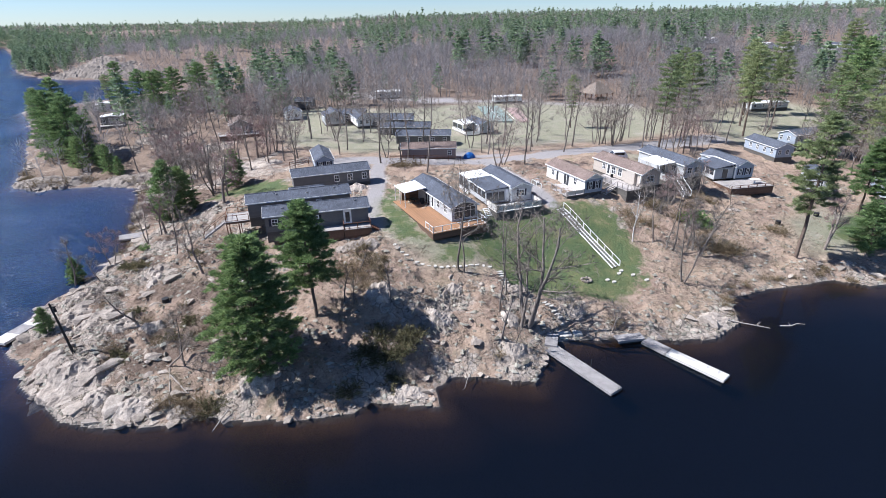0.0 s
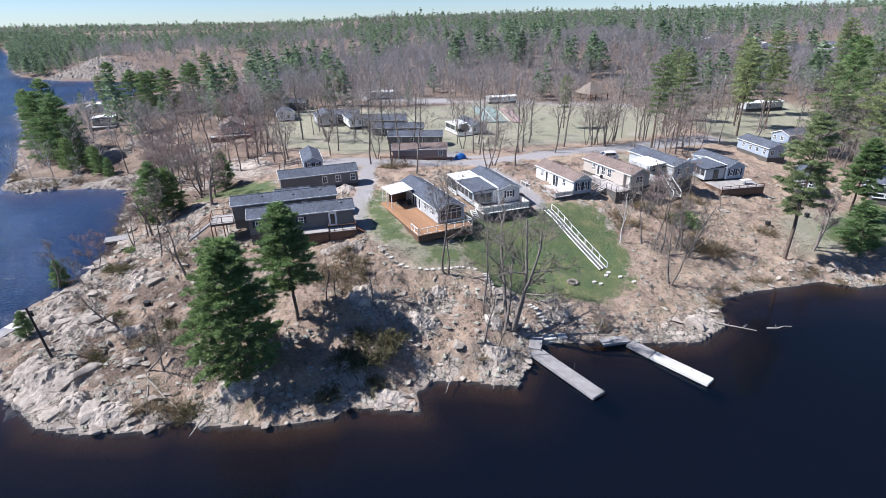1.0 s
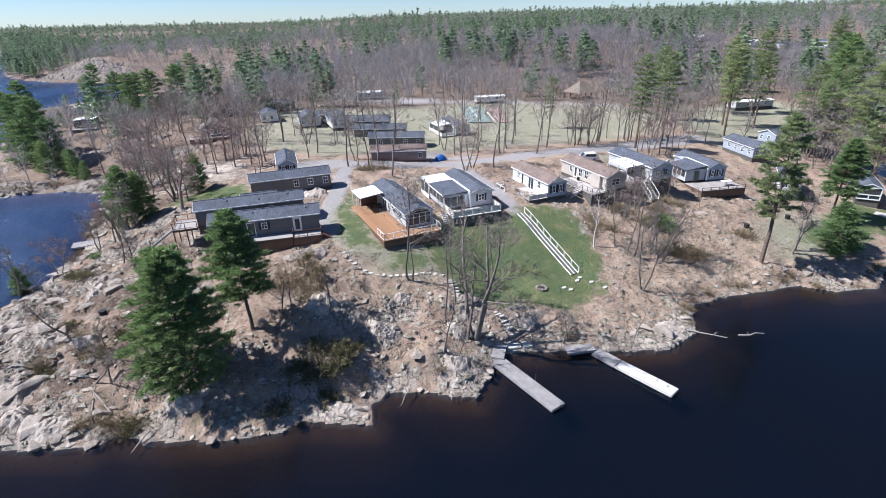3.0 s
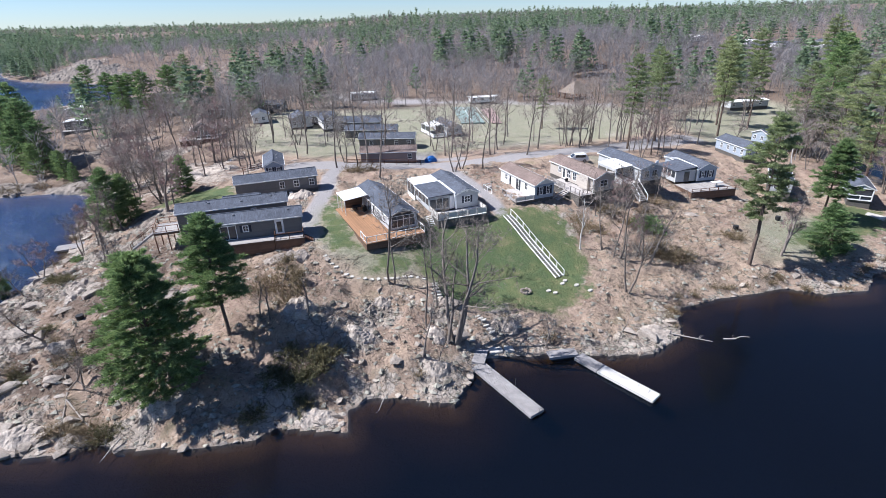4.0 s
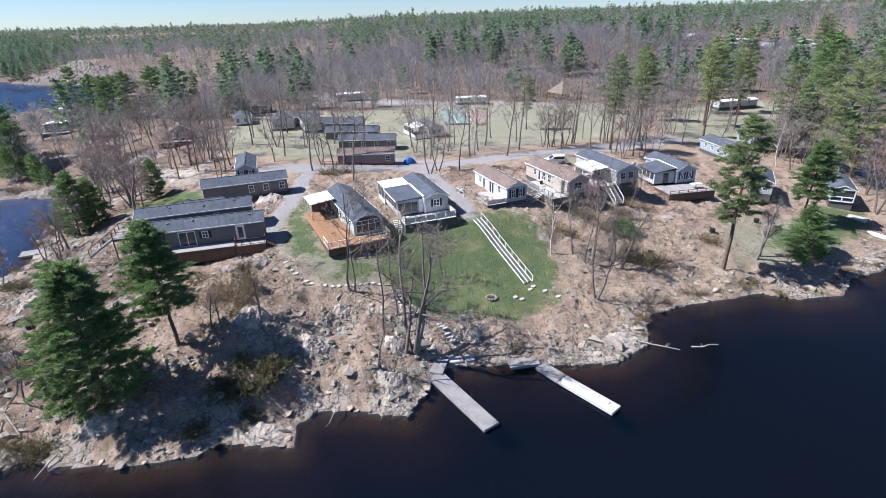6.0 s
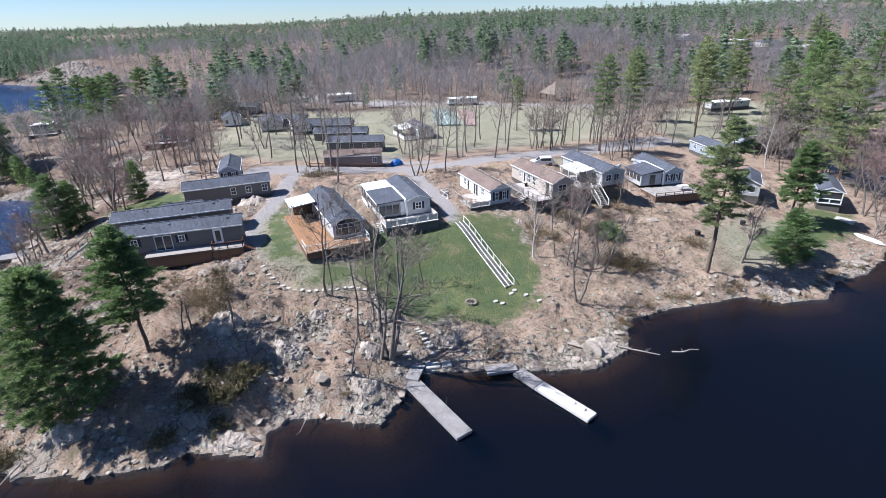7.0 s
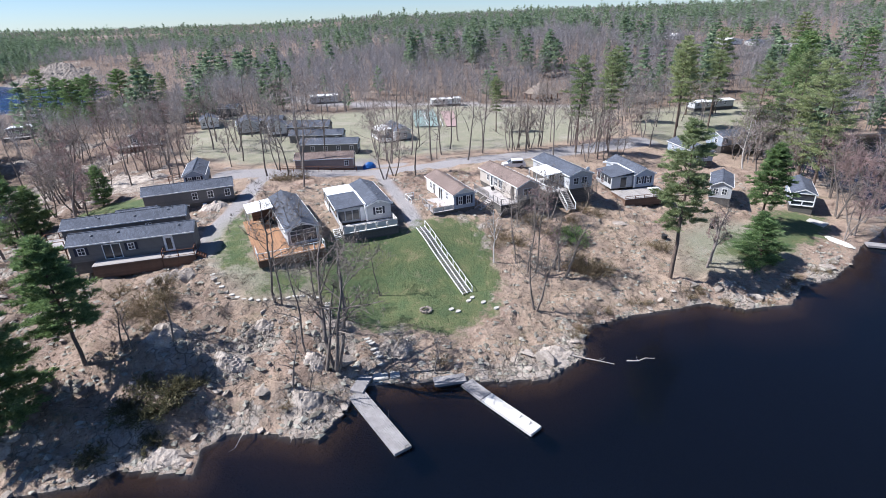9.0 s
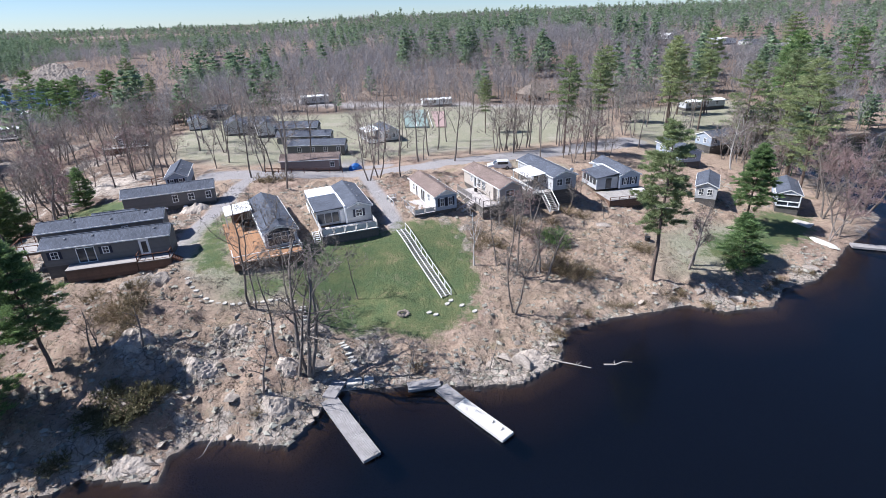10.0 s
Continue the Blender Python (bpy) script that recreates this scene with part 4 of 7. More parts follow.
def tan_cottage():
    h = House("cottage", "tan park cottage with brown shingle roof and recessed lakeside porch", 45.46, 79.95, 8.76, 14.0, 4.0, 13.1, 2.3, 0.9, SIDING_TAN, ROOF_BROWN, drop=2.2)
    for y in (5.0, 6.7):
        h.window("left", y, 0.5, 1.1, 1.45)
    h.window("left", 9.6, 0.8, 0.9, 1.1)
    h.door("left", 8.2, 0.9)
    h.window("left", 1.8, 0.8, 1.2, 1.2)
    part("side_bay", boxes((-0.5, -0.01, 1.3, 3.6, 0.0, 2.25)), SIDING_TAN, h.ob)
    h.window("near", 1.0, 0.7, 1.6, 1.2)
    part("porch_post", beams(0.14, ((-0.2, 0.1, -0.1), (-0.2, 0.1, 2.3))), WHITE, h.ob)
    deck(h.ob, -3.2, -0.03, -0.4, 9.4, -0.12, 1.9, DECK_PALE, SKIRT)
    railing(h.ob, [(-3.1, 9.2), (-3.1, 3.9)], -0.12, DECK_GREY, 0.95, 1.6, 0.12)
    railing(h.ob, [(-3.1, 2.3), (-3.1, -0.3), (-0.1, -0.3)], -0.12, DECK_GREY, 0.95, 1.6, 0.0)
    s = steps(h.ob, 2.4, 3.8, -3.2, -0.12, 11, -1, 0.195, 0.38, DECK_PALE, True)
    for y in (2.4, 3.8):
        part("handrail", beams(0.08, ((-3.2, y, 0.8), (-7.3, y, -1.35)), ((-7.3, y, -2.3), (-7.3, y, -1.35)), ((-5.2, y, -1.2), (-5.2, y, -0.25))), DECK_PALE, s, "pale timber handrail")
    part("chair_back", boxes((-1.4, -0.9, 6.2, 6.3, 0.3, 0.85), (-1.4, -0.9, 5.8, 6.2, 0.3, 0.38)), DARK, h.ob)


def awning_cottage():
    h = House("cottage", "grey cottage with slate roof and broad white porch awning", 55.49, 83.63, 8.75, 10.5, 4.4, 12.5, 2.35, 0.82, SIDING_PALE, ROOF_SLATE, drop=2.6)
    h.window("near", 0.7, 0.7, 1.1, 1.2)
    h.window("near", 2.3, 0.7, 1.1, 1.2)
    for y in (2.0, 8.8):
        h.window("left", y, 0.7, 1.1, 1.2)
    h.patio("left", 4.6, 1.9)
    canopy(h.ob, -3.75, -0.2, 2.0, 7.4, 2.45, 2.15, True, -0.1)
    deck(h.ob, -3.8, -0.03, 0.0, 8.0, -0.1, 2.5, DECK_GREY, SKIRT)
    railing(h.ob, [(-3.7, 7.9), (-3.7, 0.1), (-2.6, 0.1)], -0.1, WHITE, 0.95, 1.6, 0.13)
    s = steps(h.ob, -2.2, -0.6, 0.0, -0.1, 11, -1, 0.2, 0.29, DECK_GREY)
    part("handrail", beams(0.09, ((-2.2, 0, 0.85), (-2.2, -3.2, -1.35)), ((-0.6, 0, 0.85), (-0.6, -3.2, -1.35)), ((-2.2, -3.2, -2.3), (-2.2, -3.2, -1.35)), ((-0.6, -3.2, -2.3), (-0.6, -3.2, -1.35))), WHITE, s, "white stair rails")
    bm = bmesh.new()
    bmesh.ops.create_uvsphere(bm, u_segments=12, v_segments=8, radius=0.4, matrix=Matrix.Translation((4.2, 1.2, 2.75)) @ Matrix.Diagonal((1, 0.35, 1, 1)))
    part("satellite_dish", bm, WHITE, h.ob, "round white satellite dish")


def bay_cottage():
    h = House("cottage", "blue-grey cottage with pale porch wing and brown lakeside deck", 70.6, 89.7, 6.1, 3.0, 4.0, 10.5, 2.4, 1.0, SIDING_BLUE, ROOF_SLATE, drop=1.4)
    h.window("near", 0.8, 0.6, 0.7, 1.3, SHUTTER)
    h.window("near", 2.4, 0.6, 0.7, 1.3, SHUTTER)
    p = part("porch", boxes((-4.4, -0.2, 0.3, 6.0, 0.0, 2.2)), SIDING_PALE, h.ob, "enclosed pale porch wing")
    bm = bmesh.new()
    prism(bm, [(-4.65, 2.12), (-0.18, 2.7), (-0.18, 2.82), (-4.65, 2.24)], "y", 0.0, 6.2)
    part("porch_roof", bm, ROOF_SLATE, p, "low slate-grey porch roof")
    for k in range(4):
        part("pane", boxes((-4.44, -4.402, 0.6 + k * 1.3, 1.6 + k * 1.3, 0.8, 1.9)), GLASS, p)
    part("pane", boxes((-2.6, -1.5, 0.26, 0.298, 0.1, 1.95)), GLASS, p)
    part("trim", beams(0.24, ((-0.12, 6.4, 2.85), (-0.12, 0.2, 2.72)), ((-0.05, 0.1, 2.7), (-0.05, -0.06, 0.0)), ((-0.1, 6.4, 2.85), (-2.3, 7.8, 2.95))), WHITE, h.ob, "broad white flashing and corner post")
    part("corner_board", boxes((-4.5, -4.36, 0.2, 0.34, 0.0, 2.1)), WHITE, h.ob)
    deck(h.ob, -4.6, 4.6, -5.2, -0.03, -0.25, 1.4, DECK_GREY, DECK_DARK)
    railing(h.ob, [(-4.5, -5.1), (4.5, -5.1)], -0.25, WOOD, 0.5, 1.8, 0.0)
    part("table", boxes((1.0, 3.0, -3.6, -2.6, 0.55, 0.62), (1.9, 2.1, -3.2, -3.0, -0.25, 0.55)), WHITE, h.ob, "white outdoor table")


dark_cottages()
deck_cottage()
porch_cottage()
white_cottage()
tan_cottage()
awning_cottage()
bay_cottage()


# ---- cottages beyond the drive ----
def far_cottage(label, x, y, turn, wide, deep, siding, roof, near=2, side=3, z=None, drop=0.8, rise=1.0, group="far cottages", shut=None, wall=2.3):
    z = top(x, y) + 0.5 if z is None else z
    h = House("cottage", label, x, y, z, turn, wide, deep, wall, rise, siding, roof, drop=drop, group=group)
    for k in range(near):
        h.window("near", 0.5 + k * (wide - 0.7) / max(near, 1), 0.6, 0.9, 1.2, shut)
    for k in range(side):
        for s in ("left", "right"):
            h.window(s, 0.9 + k * (deep - 1.2) / max(side, 1), 0.6, 1.0, 1.2)
    return h


far_cottage("long cottage with faded brown roof and timber fence", 19.3, 117.0, 84.0, 4.0, 12.5, SIDING_BROWN, ROOF_BROWN, 1, 1, 6.1)
far_cottage("dark cottage with slate roof in a close row", 20.3, 131.5, 80.0, 4.2, 14.0, SIDING_GREY, ROOF_SLATE, 2, 4, 6.0)
far_cottage("dark cottage with slate roof in a close row", 16.5, 142.5, 80.0, 4.2, 14.0, SIDING_GREY, ROOF_SLATE, 2, 4, 6.2)
far_cottage("dark cottage with slate roof in a close row", 12.5, 153.0, 80.0, 4.6, 14.0, SIDING_GREY, ROOF_SLATE, 2, 4, 6.6, rise=1.3)
far_cottage("dark cottage with slate roof at the end of the row", -1.5, 163.5, 80.0, 4.6, 12.0, SIDING_GREY, ROOF_SLATE, 2, 3)
far_cottage("grey gabled cottage with pale porch posts under bare trees", -13.0, 158.0, 12.0, 6.0, 8.0, SIDING_PALE, ROOF_SLATE, 2, 2, rise=1.5)
far_cottage("low white-roofed trailer across the field", 3.0, 214.0, -84.0, 4.0, 10.0, SIDING_PALE, CANOPY, 1, 3, rise=0.3)
far_cottage("long white-roofed trailer behind the courts", 47.5, 200.0, -86.0, 3.2, 11.0, SIDING_WHITE, CANOPY, 1, 3, rise=0.25, wall=1.9)
far_cottage("white gabled cottage behind the dark row", -3.5, 153.5, 14.0, 4.6, 9.0, SIDING_WHITE, ROOF_SLATE, 2, 2, 7.3, rise=1.5)
far_cottage("small grey cottage with white porch in the trees", -26.0, 170.0, 14.0, 5.0, 8.0, SIDING_WHITE, ROOF_SLATE, 2, 2, 7.2)
far_cottage("dark-roofed cottage in the trees", -38.0, 186.0, 70.0, 5.0, 10.0, SIDING_GREY, ROOF_SLATE, 2, 2)
far_cottage("dark-roofed cottage in the trees", -20.0, 192.0, 78.0, 5.0, 11.0, SIDING_GREY, ROOF_SLATE, 2, 2)
hj = far_cottage("white cottage with slate roof by the ball courts", 30.5, 143.0, 14.0, 4.4, 10.5, SIDING_PALE, ROOF_SLATE, 2, 3, 6.0)
canopy(hj.ob, -4.2, -0.15, 2.5, 9.5, 2.6, 2.2, True, -0.1)
deck(hj.ob, -4.3, -0.03, -0.5, 9.6, -0.1, 0.8, DECK_GREY, SKIRT)
railing(hj.ob, [(-4.2, 9.5), (-4.2, -0.4), (-0.3, -0.4)], -0.1, WHITE, 0.9, 1.6, 0.0, WHITE)
part("screen", boxes((-4.1, -4.05, 2.7, 9.4, 0.85, 2.1)), GLASS, hj.ob, "dark porch screens")
part("ramp", boxes((-4.3, 5.5, -2.4, -0.6, -0.75, -0.6)), DECK_DARK, hj.ob, "brown ramp along the front")
hk = far_cottage("brown cottage with a pale deck on the rock", -38.5, 150.5, 12.0, 6.0, 7.0, SIDING_GREY, ROOF_BROWN, 3, 2, 7.4, 1.6, 1.5)
deck(hk.ob, -3.0, 7.5, -2.6, -0.03, -0.1, 1.3, DECK_GREY, DECK_DARK)
railing(hk.ob, [(-2.9, -2.5), (7.4, -2.5)], -0.1, WHITE, 0.9, 1.8, 0.0)
hw = far_cottage("boathouse with a flat white roof in the pines", -85.2, 180.5, 12.0, 6.2, 4.6, SIDING_GREY, CANOPY, 3, 1, 6.2, 2.4, 0.3)
deck(hw.ob, -0.6, 6.8, -3.0, -0.03, -0.1, 2.2, DECK_GREY, SKIRT)
railing(hw.ob, [(-0.5, -2.9), (6.7, -2.9)], -0.1, WHITE, 0.9, 1.8, 0.0)
far_cottage("white cottage by the inlet", -113.0, 236.0, 12.0, 9.0, 6.0, SIDING_WHITE, CANOPY, 3, 1, rise=0.8)
h7 = far_cottage("weathered cottage with grey roof behind the pines", 84.0, 86.6, -36.0, 3.5, 8.5, SIDING_PALE, ROOF_SLATE, 2, 2, 4.2, 1.9, 0.8)
h8 = far_cottage("blue-grey cabin with white porch frame above a lawn", 98.0, 83.2, -36.0, 3.7, 9.5, SIDING_BLUE, ROOF_SLATE, 0, 2, 2.7, 1.7, 0.8)
for a, b in (((0.1, -0.1, 0), (0.1, -0.1, 2.3)), ((3.6, -0.1, 0), (3.6, -0.1, 2.3)), ((1.85, -0.1, 0.0), (1.85, -0.1, 0.9)), ((0.1, -0.1, 0.9), (3.6, -0.1, 0.9)), ((0.1, -0.1, 0.05), (3.6, -0.1, 0.05)), ((0.1, -0.1, 2.3), (3.6, -0.1, 2.3))):
    part("porch_frame", beams(0.16, (a, b)), WHITE, h8.ob)
part("porch_screen", boxes((0.2, 3.5, -0.03, -0.004, 0.2, 2.2)), GLASS, h8.ob)
far_cottage("blue-grey long cottage with white windows among trees", 110.0, 126.0, -78.0, 5.0, 17.0, SIDING_BLUE, ROOF_SLATE, 2, 4, 4.0, 2.5)
far_cottage("blue cottage behind the bay house", 95.2, 108.6, -2.0, 4.5, 11.5, SIDING_BLUE, ROOF_SLATE, 2, 4, 4.3, 1.4)
far_cottage("long white-roofed park building", 136.0, 176.0, -84.0, 4.4, 16.0, SIDING_PALE, CANOPY, 2, 4, 4.2, 2.0, 0.3, wall=2.0)
for k, (x, y, w) in enumerate(((236, 300, 14), (252, 292, 9), (272, 284, 12), (290, 300, 14), (222, 330, 10))):
    far_cottage("distant white cottage among the pines", x, y, 8 + 3 * k, w, 9, SIDING_WHITE, (CANOPY, ROOF_SLATE)[k % 2], 3, 2, group="distant cottages")


def pavilion():
    x, y = 93.0, 207.0
    z = top(x, y)
    t = thing("pavilion", pose(x, y, z, 0, 0, 20), "open park pavilion with tan hipped roof on posts", "pavilion")
    bm = bmesh.new()
    base = [bm.verts.new(p) for p in ((-5.2, -4.8, 3.0), (5.2, -4.8, 3.0), (5.2, 4.8, 3.0), (-5.2, 4.8, 3.0))]
    a, b = bm.verts.new((-1.0, 0, 7.2)), bm.verts.new((1.0, 0, 7.2))
    for f in ((base[0], base[1], b, a), (base[1], base[2], b), (base[2], base[3], a, b), (base[3], base[0], a), (base[3], base[2], base[1], base[0])):
        bm.faces.new(f)
    part("roof", bm, ROOF_TAN, t)
    for px in (-4.7, -1.6, 1.6, 4.7):
        for py in (-4.4, 4.4):
            part("post", beams(0.3, ((px, py, 0), (px, py, 3.0))), WOOD, t)
    part("floor", boxes((-6, 6, -5, 5, -0.3, 0.08)), STONE, t)


pavilion()

# ---- trees ----
class Soup:
    """Collects loose triangles and tubes for one mesh."""

    def __init__(self):
        self.v, self.f, self.n = [], [], 0

    def tris(self, pts):
        """pts: (n, 3, 3)"""
        pts = np.asarray(pts, float)
        k = len(pts)
        self.v.append(pts.reshape(-1, 3))
        self.f.append(np.arange(3 * k).reshape(-1, 3) + self.n)
        self.n += 3 * k

    def tube(self, line, radii, sides):
        line, radii = np.asarray(line, float), np.asarray(radii, float)
        d = np.gradient(line, axis=0)
        d /= np.linalg.norm(d, axis=1)[:, None] + 1e-9
        ref = np.where(np.abs(d[:, 2:3]) < 0.9, np.array([[0, 0, 1.0]]), np.array([[1.0, 0, 0]]))
        a = np.cross(d, ref)
        a /= np.linalg.norm(a, axis=1)[:, None]
        b = np.cross(d, a)
        ang = np.arange(sides) / sides * 2 * np.pi
        ring = line[:, None] + radii[:, None, None] * (np.cos(ang)[None, :, None] * a[:, None] + np.sin(ang)[None, :, None] * b[:, None])
        m = len(line)
        self.v.append(ring.reshape(-1, 3))
        i, k = np.meshgrid(np.arange(m - 1), np.arange(sides), indexing="ij")
        p, q = i * sides + k, i * sides + (k + 1) % sides
        quads = np.stack([p, q, q + sides, p + sides], -1).reshape(-1, 4) + self.n
        self.f += [quads[:, [0, 1, 2]], quads[:, [0, 2, 3]]]
        self.n += m * sides

    def mesh(self, name, material, smooth=False):
        return obj_from(name, np.concatenate(self.v), np.concatenate(self.f), material, smooth)


def unit(v):
    return v / (np.linalg.norm(v) + 1e-9)


def grow(rng, wood, twigs, p, d, length, r, level, up, levels, buds, tip):
    """One limb with its children."""
    n = (7, 5, 4, 3)[min(level, 3)]
    line, radii = [p], [r]
    for k in range(n):
        d = unit(d + rng.normal(0, (0.09, 0.16, 0.2, 0.22)[min(level, 3)], 3) + np.array([0, 0, up * (0.05 if level else 0.1)]))
        line.append(line[-1] + d * length / n)
        radii.append(r * (1 - (k + 1) / n * (0.72 if level < 2 else 0.85)))
    (wood if level < 2 else twigs).tube(line, radii, (6, 4, 3, 3)[min(level, 3)])
    if level + 1 >= levels:
        if buds:
            tips = []
            for _ in range(buds):
                q = line[-1 - int(rng.randint(2))] + rng.normal(0, 0.05, 3)
                t = unit(d + rng.normal(0, 0.7, 3)) * rng.uniform(tip[0], tip[1])
                s = unit(np.cross(t, rng.normal(0, 1, 3))) * tip[2]
                tips.append([q - s, q + s, q + t])
            twigs.tris(tips)
        return
    kids = (8, 6, 4)[level]
    for k in range(kids):
        f = (0.36 if level == 0 else 0.22) + (0.62 if level == 0 else 0.74) * (k + rng.uniform(0.1, 0.9)) / kids
        i = min(int(f * n), n - 1)
        q = line[i] + (line[i + 1] - line[i]) * (f * n - i)
        axis = unit(line[i + 1] - line[i])
        side = unit(np.cross(axis, rng.normal(0, 1, 3)))
        nd = unit(axis * rng.uniform(0.5, 0.9) + side * rng.uniform(0.55, 1.0))
        grow(rng, wood, twigs, q, nd, length * (1 - f * 0.55) * rng.uniform(0.38, 0.6), np.interp(f, [0, 1], [r, r * 0.3]) * rng.uniform(0.46, 0.68), level + 1, up, levels, buds, tip)


def bare_tree(seed, tall, thick, stems=1, levels=4, bark=None, twig=None, buds=3, lean=0.06, up=1.0, tip=(0.3, 0.75, 0.026)):
    rng = np.random.RandomState(seed)
    wood, twigs = Soup(), Soup()
    for s in range(stems):
        a = s / max(stems, 1) * 6.283 + rng.uniform(0, 1)
        out = 0.0 if stems == 1 else rng.uniform(0.18, 0.38)
        d = unit(np.array([math.cos(a) * out + rng.normal(0, lean), math.sin(a) * out + rng.normal(0, lean), 1]))
        grow(rng, wood, twigs, np.array([math.cos(a) * 0.15 * (stems > 1), math.sin(a) * 0.15 * (stems > 1), -0.25]), d, tall * rng.uniform(0.82, 1.0), thick, 0, up, levels, buds, tip)
    t = thing("bare_tree", pose(0, 0, -500), "leafless grey hardwood with fine twigs on rocky ground", "tree", "bare hardwoods")
    for ob in (wood.mesh("trunk", bark or BARK, True), twigs.mesh("crown", twig or (TWIGS if levels < 4 else NEAR_TWIGS))):
        ob.parent = t
    return t


def needle_tufts(rng, soup, at, way, size, count, width):
    """Sprays of needles round a twig's end."""
    d = np.repeat(way[None], count, 0) + rng.normal(0, 0.6, (count, 3)) * np.array([1, 1, 0.6]) + np.array([0, 0, 0.16])
    d /= np.linalg.norm(d, axis=1)[:, None]
    d *= size * rng.uniform(0.6, 1.15, (count, 1))
    s = np.cross(d, rng.normal(0, 1, (count, 3)))
    s /= np.linalg.norm(s, axis=1)[:, None] + 1e-9
    s *= width
    p = at + rng.normal(0, size * 0.36, (count, 3)) * np.array([1, 1, 0.35])
    soup.tris(np.stack([p - s, p + s, p + d], 1))


def pine(seed, tall, radius, bare=0.25, whorls=20, tufts=5, needles=11, lean=(0, 0), shape="cone", size=0.5, width=0.075, material=None, thick=0.22, sparse=0.0):
    rng = np.random.RandomState(seed)
    wood, leaf = Soup(), Soup()
    n = 9
    zs = np.linspace(-0.3, tall, n)
    f = np.clip(zs / tall, 0, 1)
    line = np.c_[lean[0] * f ** 1.3 + rng.normal(0, 0.05, n) * (f > 0), lean[1] * f ** 1.3 + rng.normal(0, 0.05, n) * (f > 0), zs]
    wood.tube(line, thick * (1 - 0.93 * f) + 0.015, 7)
    for w in range(whorls):
        g = w / (whorls - 1)
        h = bare + (1 - bare) * g ** 0.92
        c = np.array([np.interp(h, f, line[:, k]) for k in range(3)])
        if shape == "cone":
            reach = radius * (1 - g) ** (0.72 if radius < 5 else 0.58) * (0.55 + 0.45 * min(1, (g + 0.05) / 0.18)) + 0.25
        else:
            reach = radius * math.sin(math.pi * (0.16 + 0.8 * g)) * rng.uniform(0.5, 1.25) + 0.3
        arms = rng.randint(5, 8) if reach > 1 else 4
        turn = rng.uniform(0, 6.283)
        for b in range(arms):
            if rng.uniform() < sparse:
                continue
            a = turn + b / arms * 6.283 + rng.normal(0, 0.2)
            L = reach * rng.uniform(0.7, 1.18)
            lift = (0.12 + 0.55 * g ** 2) + rng.normal(0, 0.1)
            ts = np.linspace(0, 1, 5)
            pts = c + np.c_[np.cos(a) * ts * L, np.sin(a) * ts * L, L * (lift * ts - 0.10 * ts ** 2)]
            pts[1:] += rng.normal(0, 0.05 * L ** 0.5, (4, 3))
            wood.tube(pts, np.linspace(0.02 + 0.014 * L, 0.008, 5), 3)
            m = max(2, int(tufts * (0.45 + L / radius)))
            for k in range(m):
                u = 0.28 + 0.72 * (k + rng.uniform(0, 1)) / m
                at = np.array([np.interp(u, ts, pts[:, j]) for j in range(3)])
                side = rng.normal(0, 1) * 0.30 * L * (1.15 - u)
                at = at + np.array([-math.sin(a) * side, math.cos(a) * side, rng.normal(0, 0.1)])
                needle_tufts(rng, leaf, at, unit(np.array([math.cos(a), math.sin(a), 0.25]) + rng.normal(0, 0.35, 3)), size, needles, width)
    t = thing("pine_tree", pose(0, 0, -500), "green white pine with layered boughs on rocky ground", "tree", "white pines")
    for ob in (wood.mesh("trunk", PINE_BARK, True), leaf.mesh("crown", material or NEEDLES)):
        ob.parent = t
    return t


def shrub(seed, tall, wide, stems, material, twist=0.35, leafy=0, size=0.2):
    rng = np.random.RandomState(seed)
    s = Soup()
    for k in range(stems):
        a, o = rng.uniform(0, 6.283), rng.uniform(0, 1) ** 0.5
        p = np.array([math.cos(a) * o * wide * 0.35, math.sin(a) * o * wide * 0.35, -0.05])
        d = unit(np.array([math.cos(a) * o * wide, math.sin(a) * o * wide, tall * rng.uniform(0.8, 1.3)]))
        pts = [p]
        for j in range(3):
            d = unit(d + rng.normal(0, twist, 3))
            pts.append(pts[-1] + d * tall * rng.uniform(0.2, 0.42))
        s.tube(pts, np.linspace(0.018, 0.006, 4), 3)
        for j in range(1, 4):
            c = 4
            dd = rng.normal(0, 1, (c, 3)) + np.array([0, 0, 0.6])
            dd /= np.linalg.norm(dd, axis=1)[:, None]
            q = np.repeat(np.asarray(pts[j])[None], c, 0)
            w = np.cross(dd, rng.normal(0, 1, (c, 3)))
            w /= np.linalg.norm(w, axis=1)[:, None]
            s.tris(np.stack([q - w * 0.014, q + w * 0.014, q + dd * tall * 0.3], 1))
            if leafy:
                needle_tufts(rng, s, np.asarray(pts[j]), d, size, leafy, 0.04)
    me = s.mesh("shrub", material)
    me.matrix_basis = pose(0, 0, -500)
    return me


def plant(proto, x, y, turn=0.0, scale=1.0, sink=0.0, z=None, squash=1.0, tilt=(0, 0)):
    m = pose(x, y, (top(x, y) if z is None else z) - sink, tilt[0], tilt[1], turn) @ Matrix.Diagonal((scale, scale, scale * squash, 1))
    return copy_thing(proto, m)


def drop_proto(*protos):
    for t in protos:
        for o in (*t.children_recursive, t):
            bpy.data.objects.remove(o)


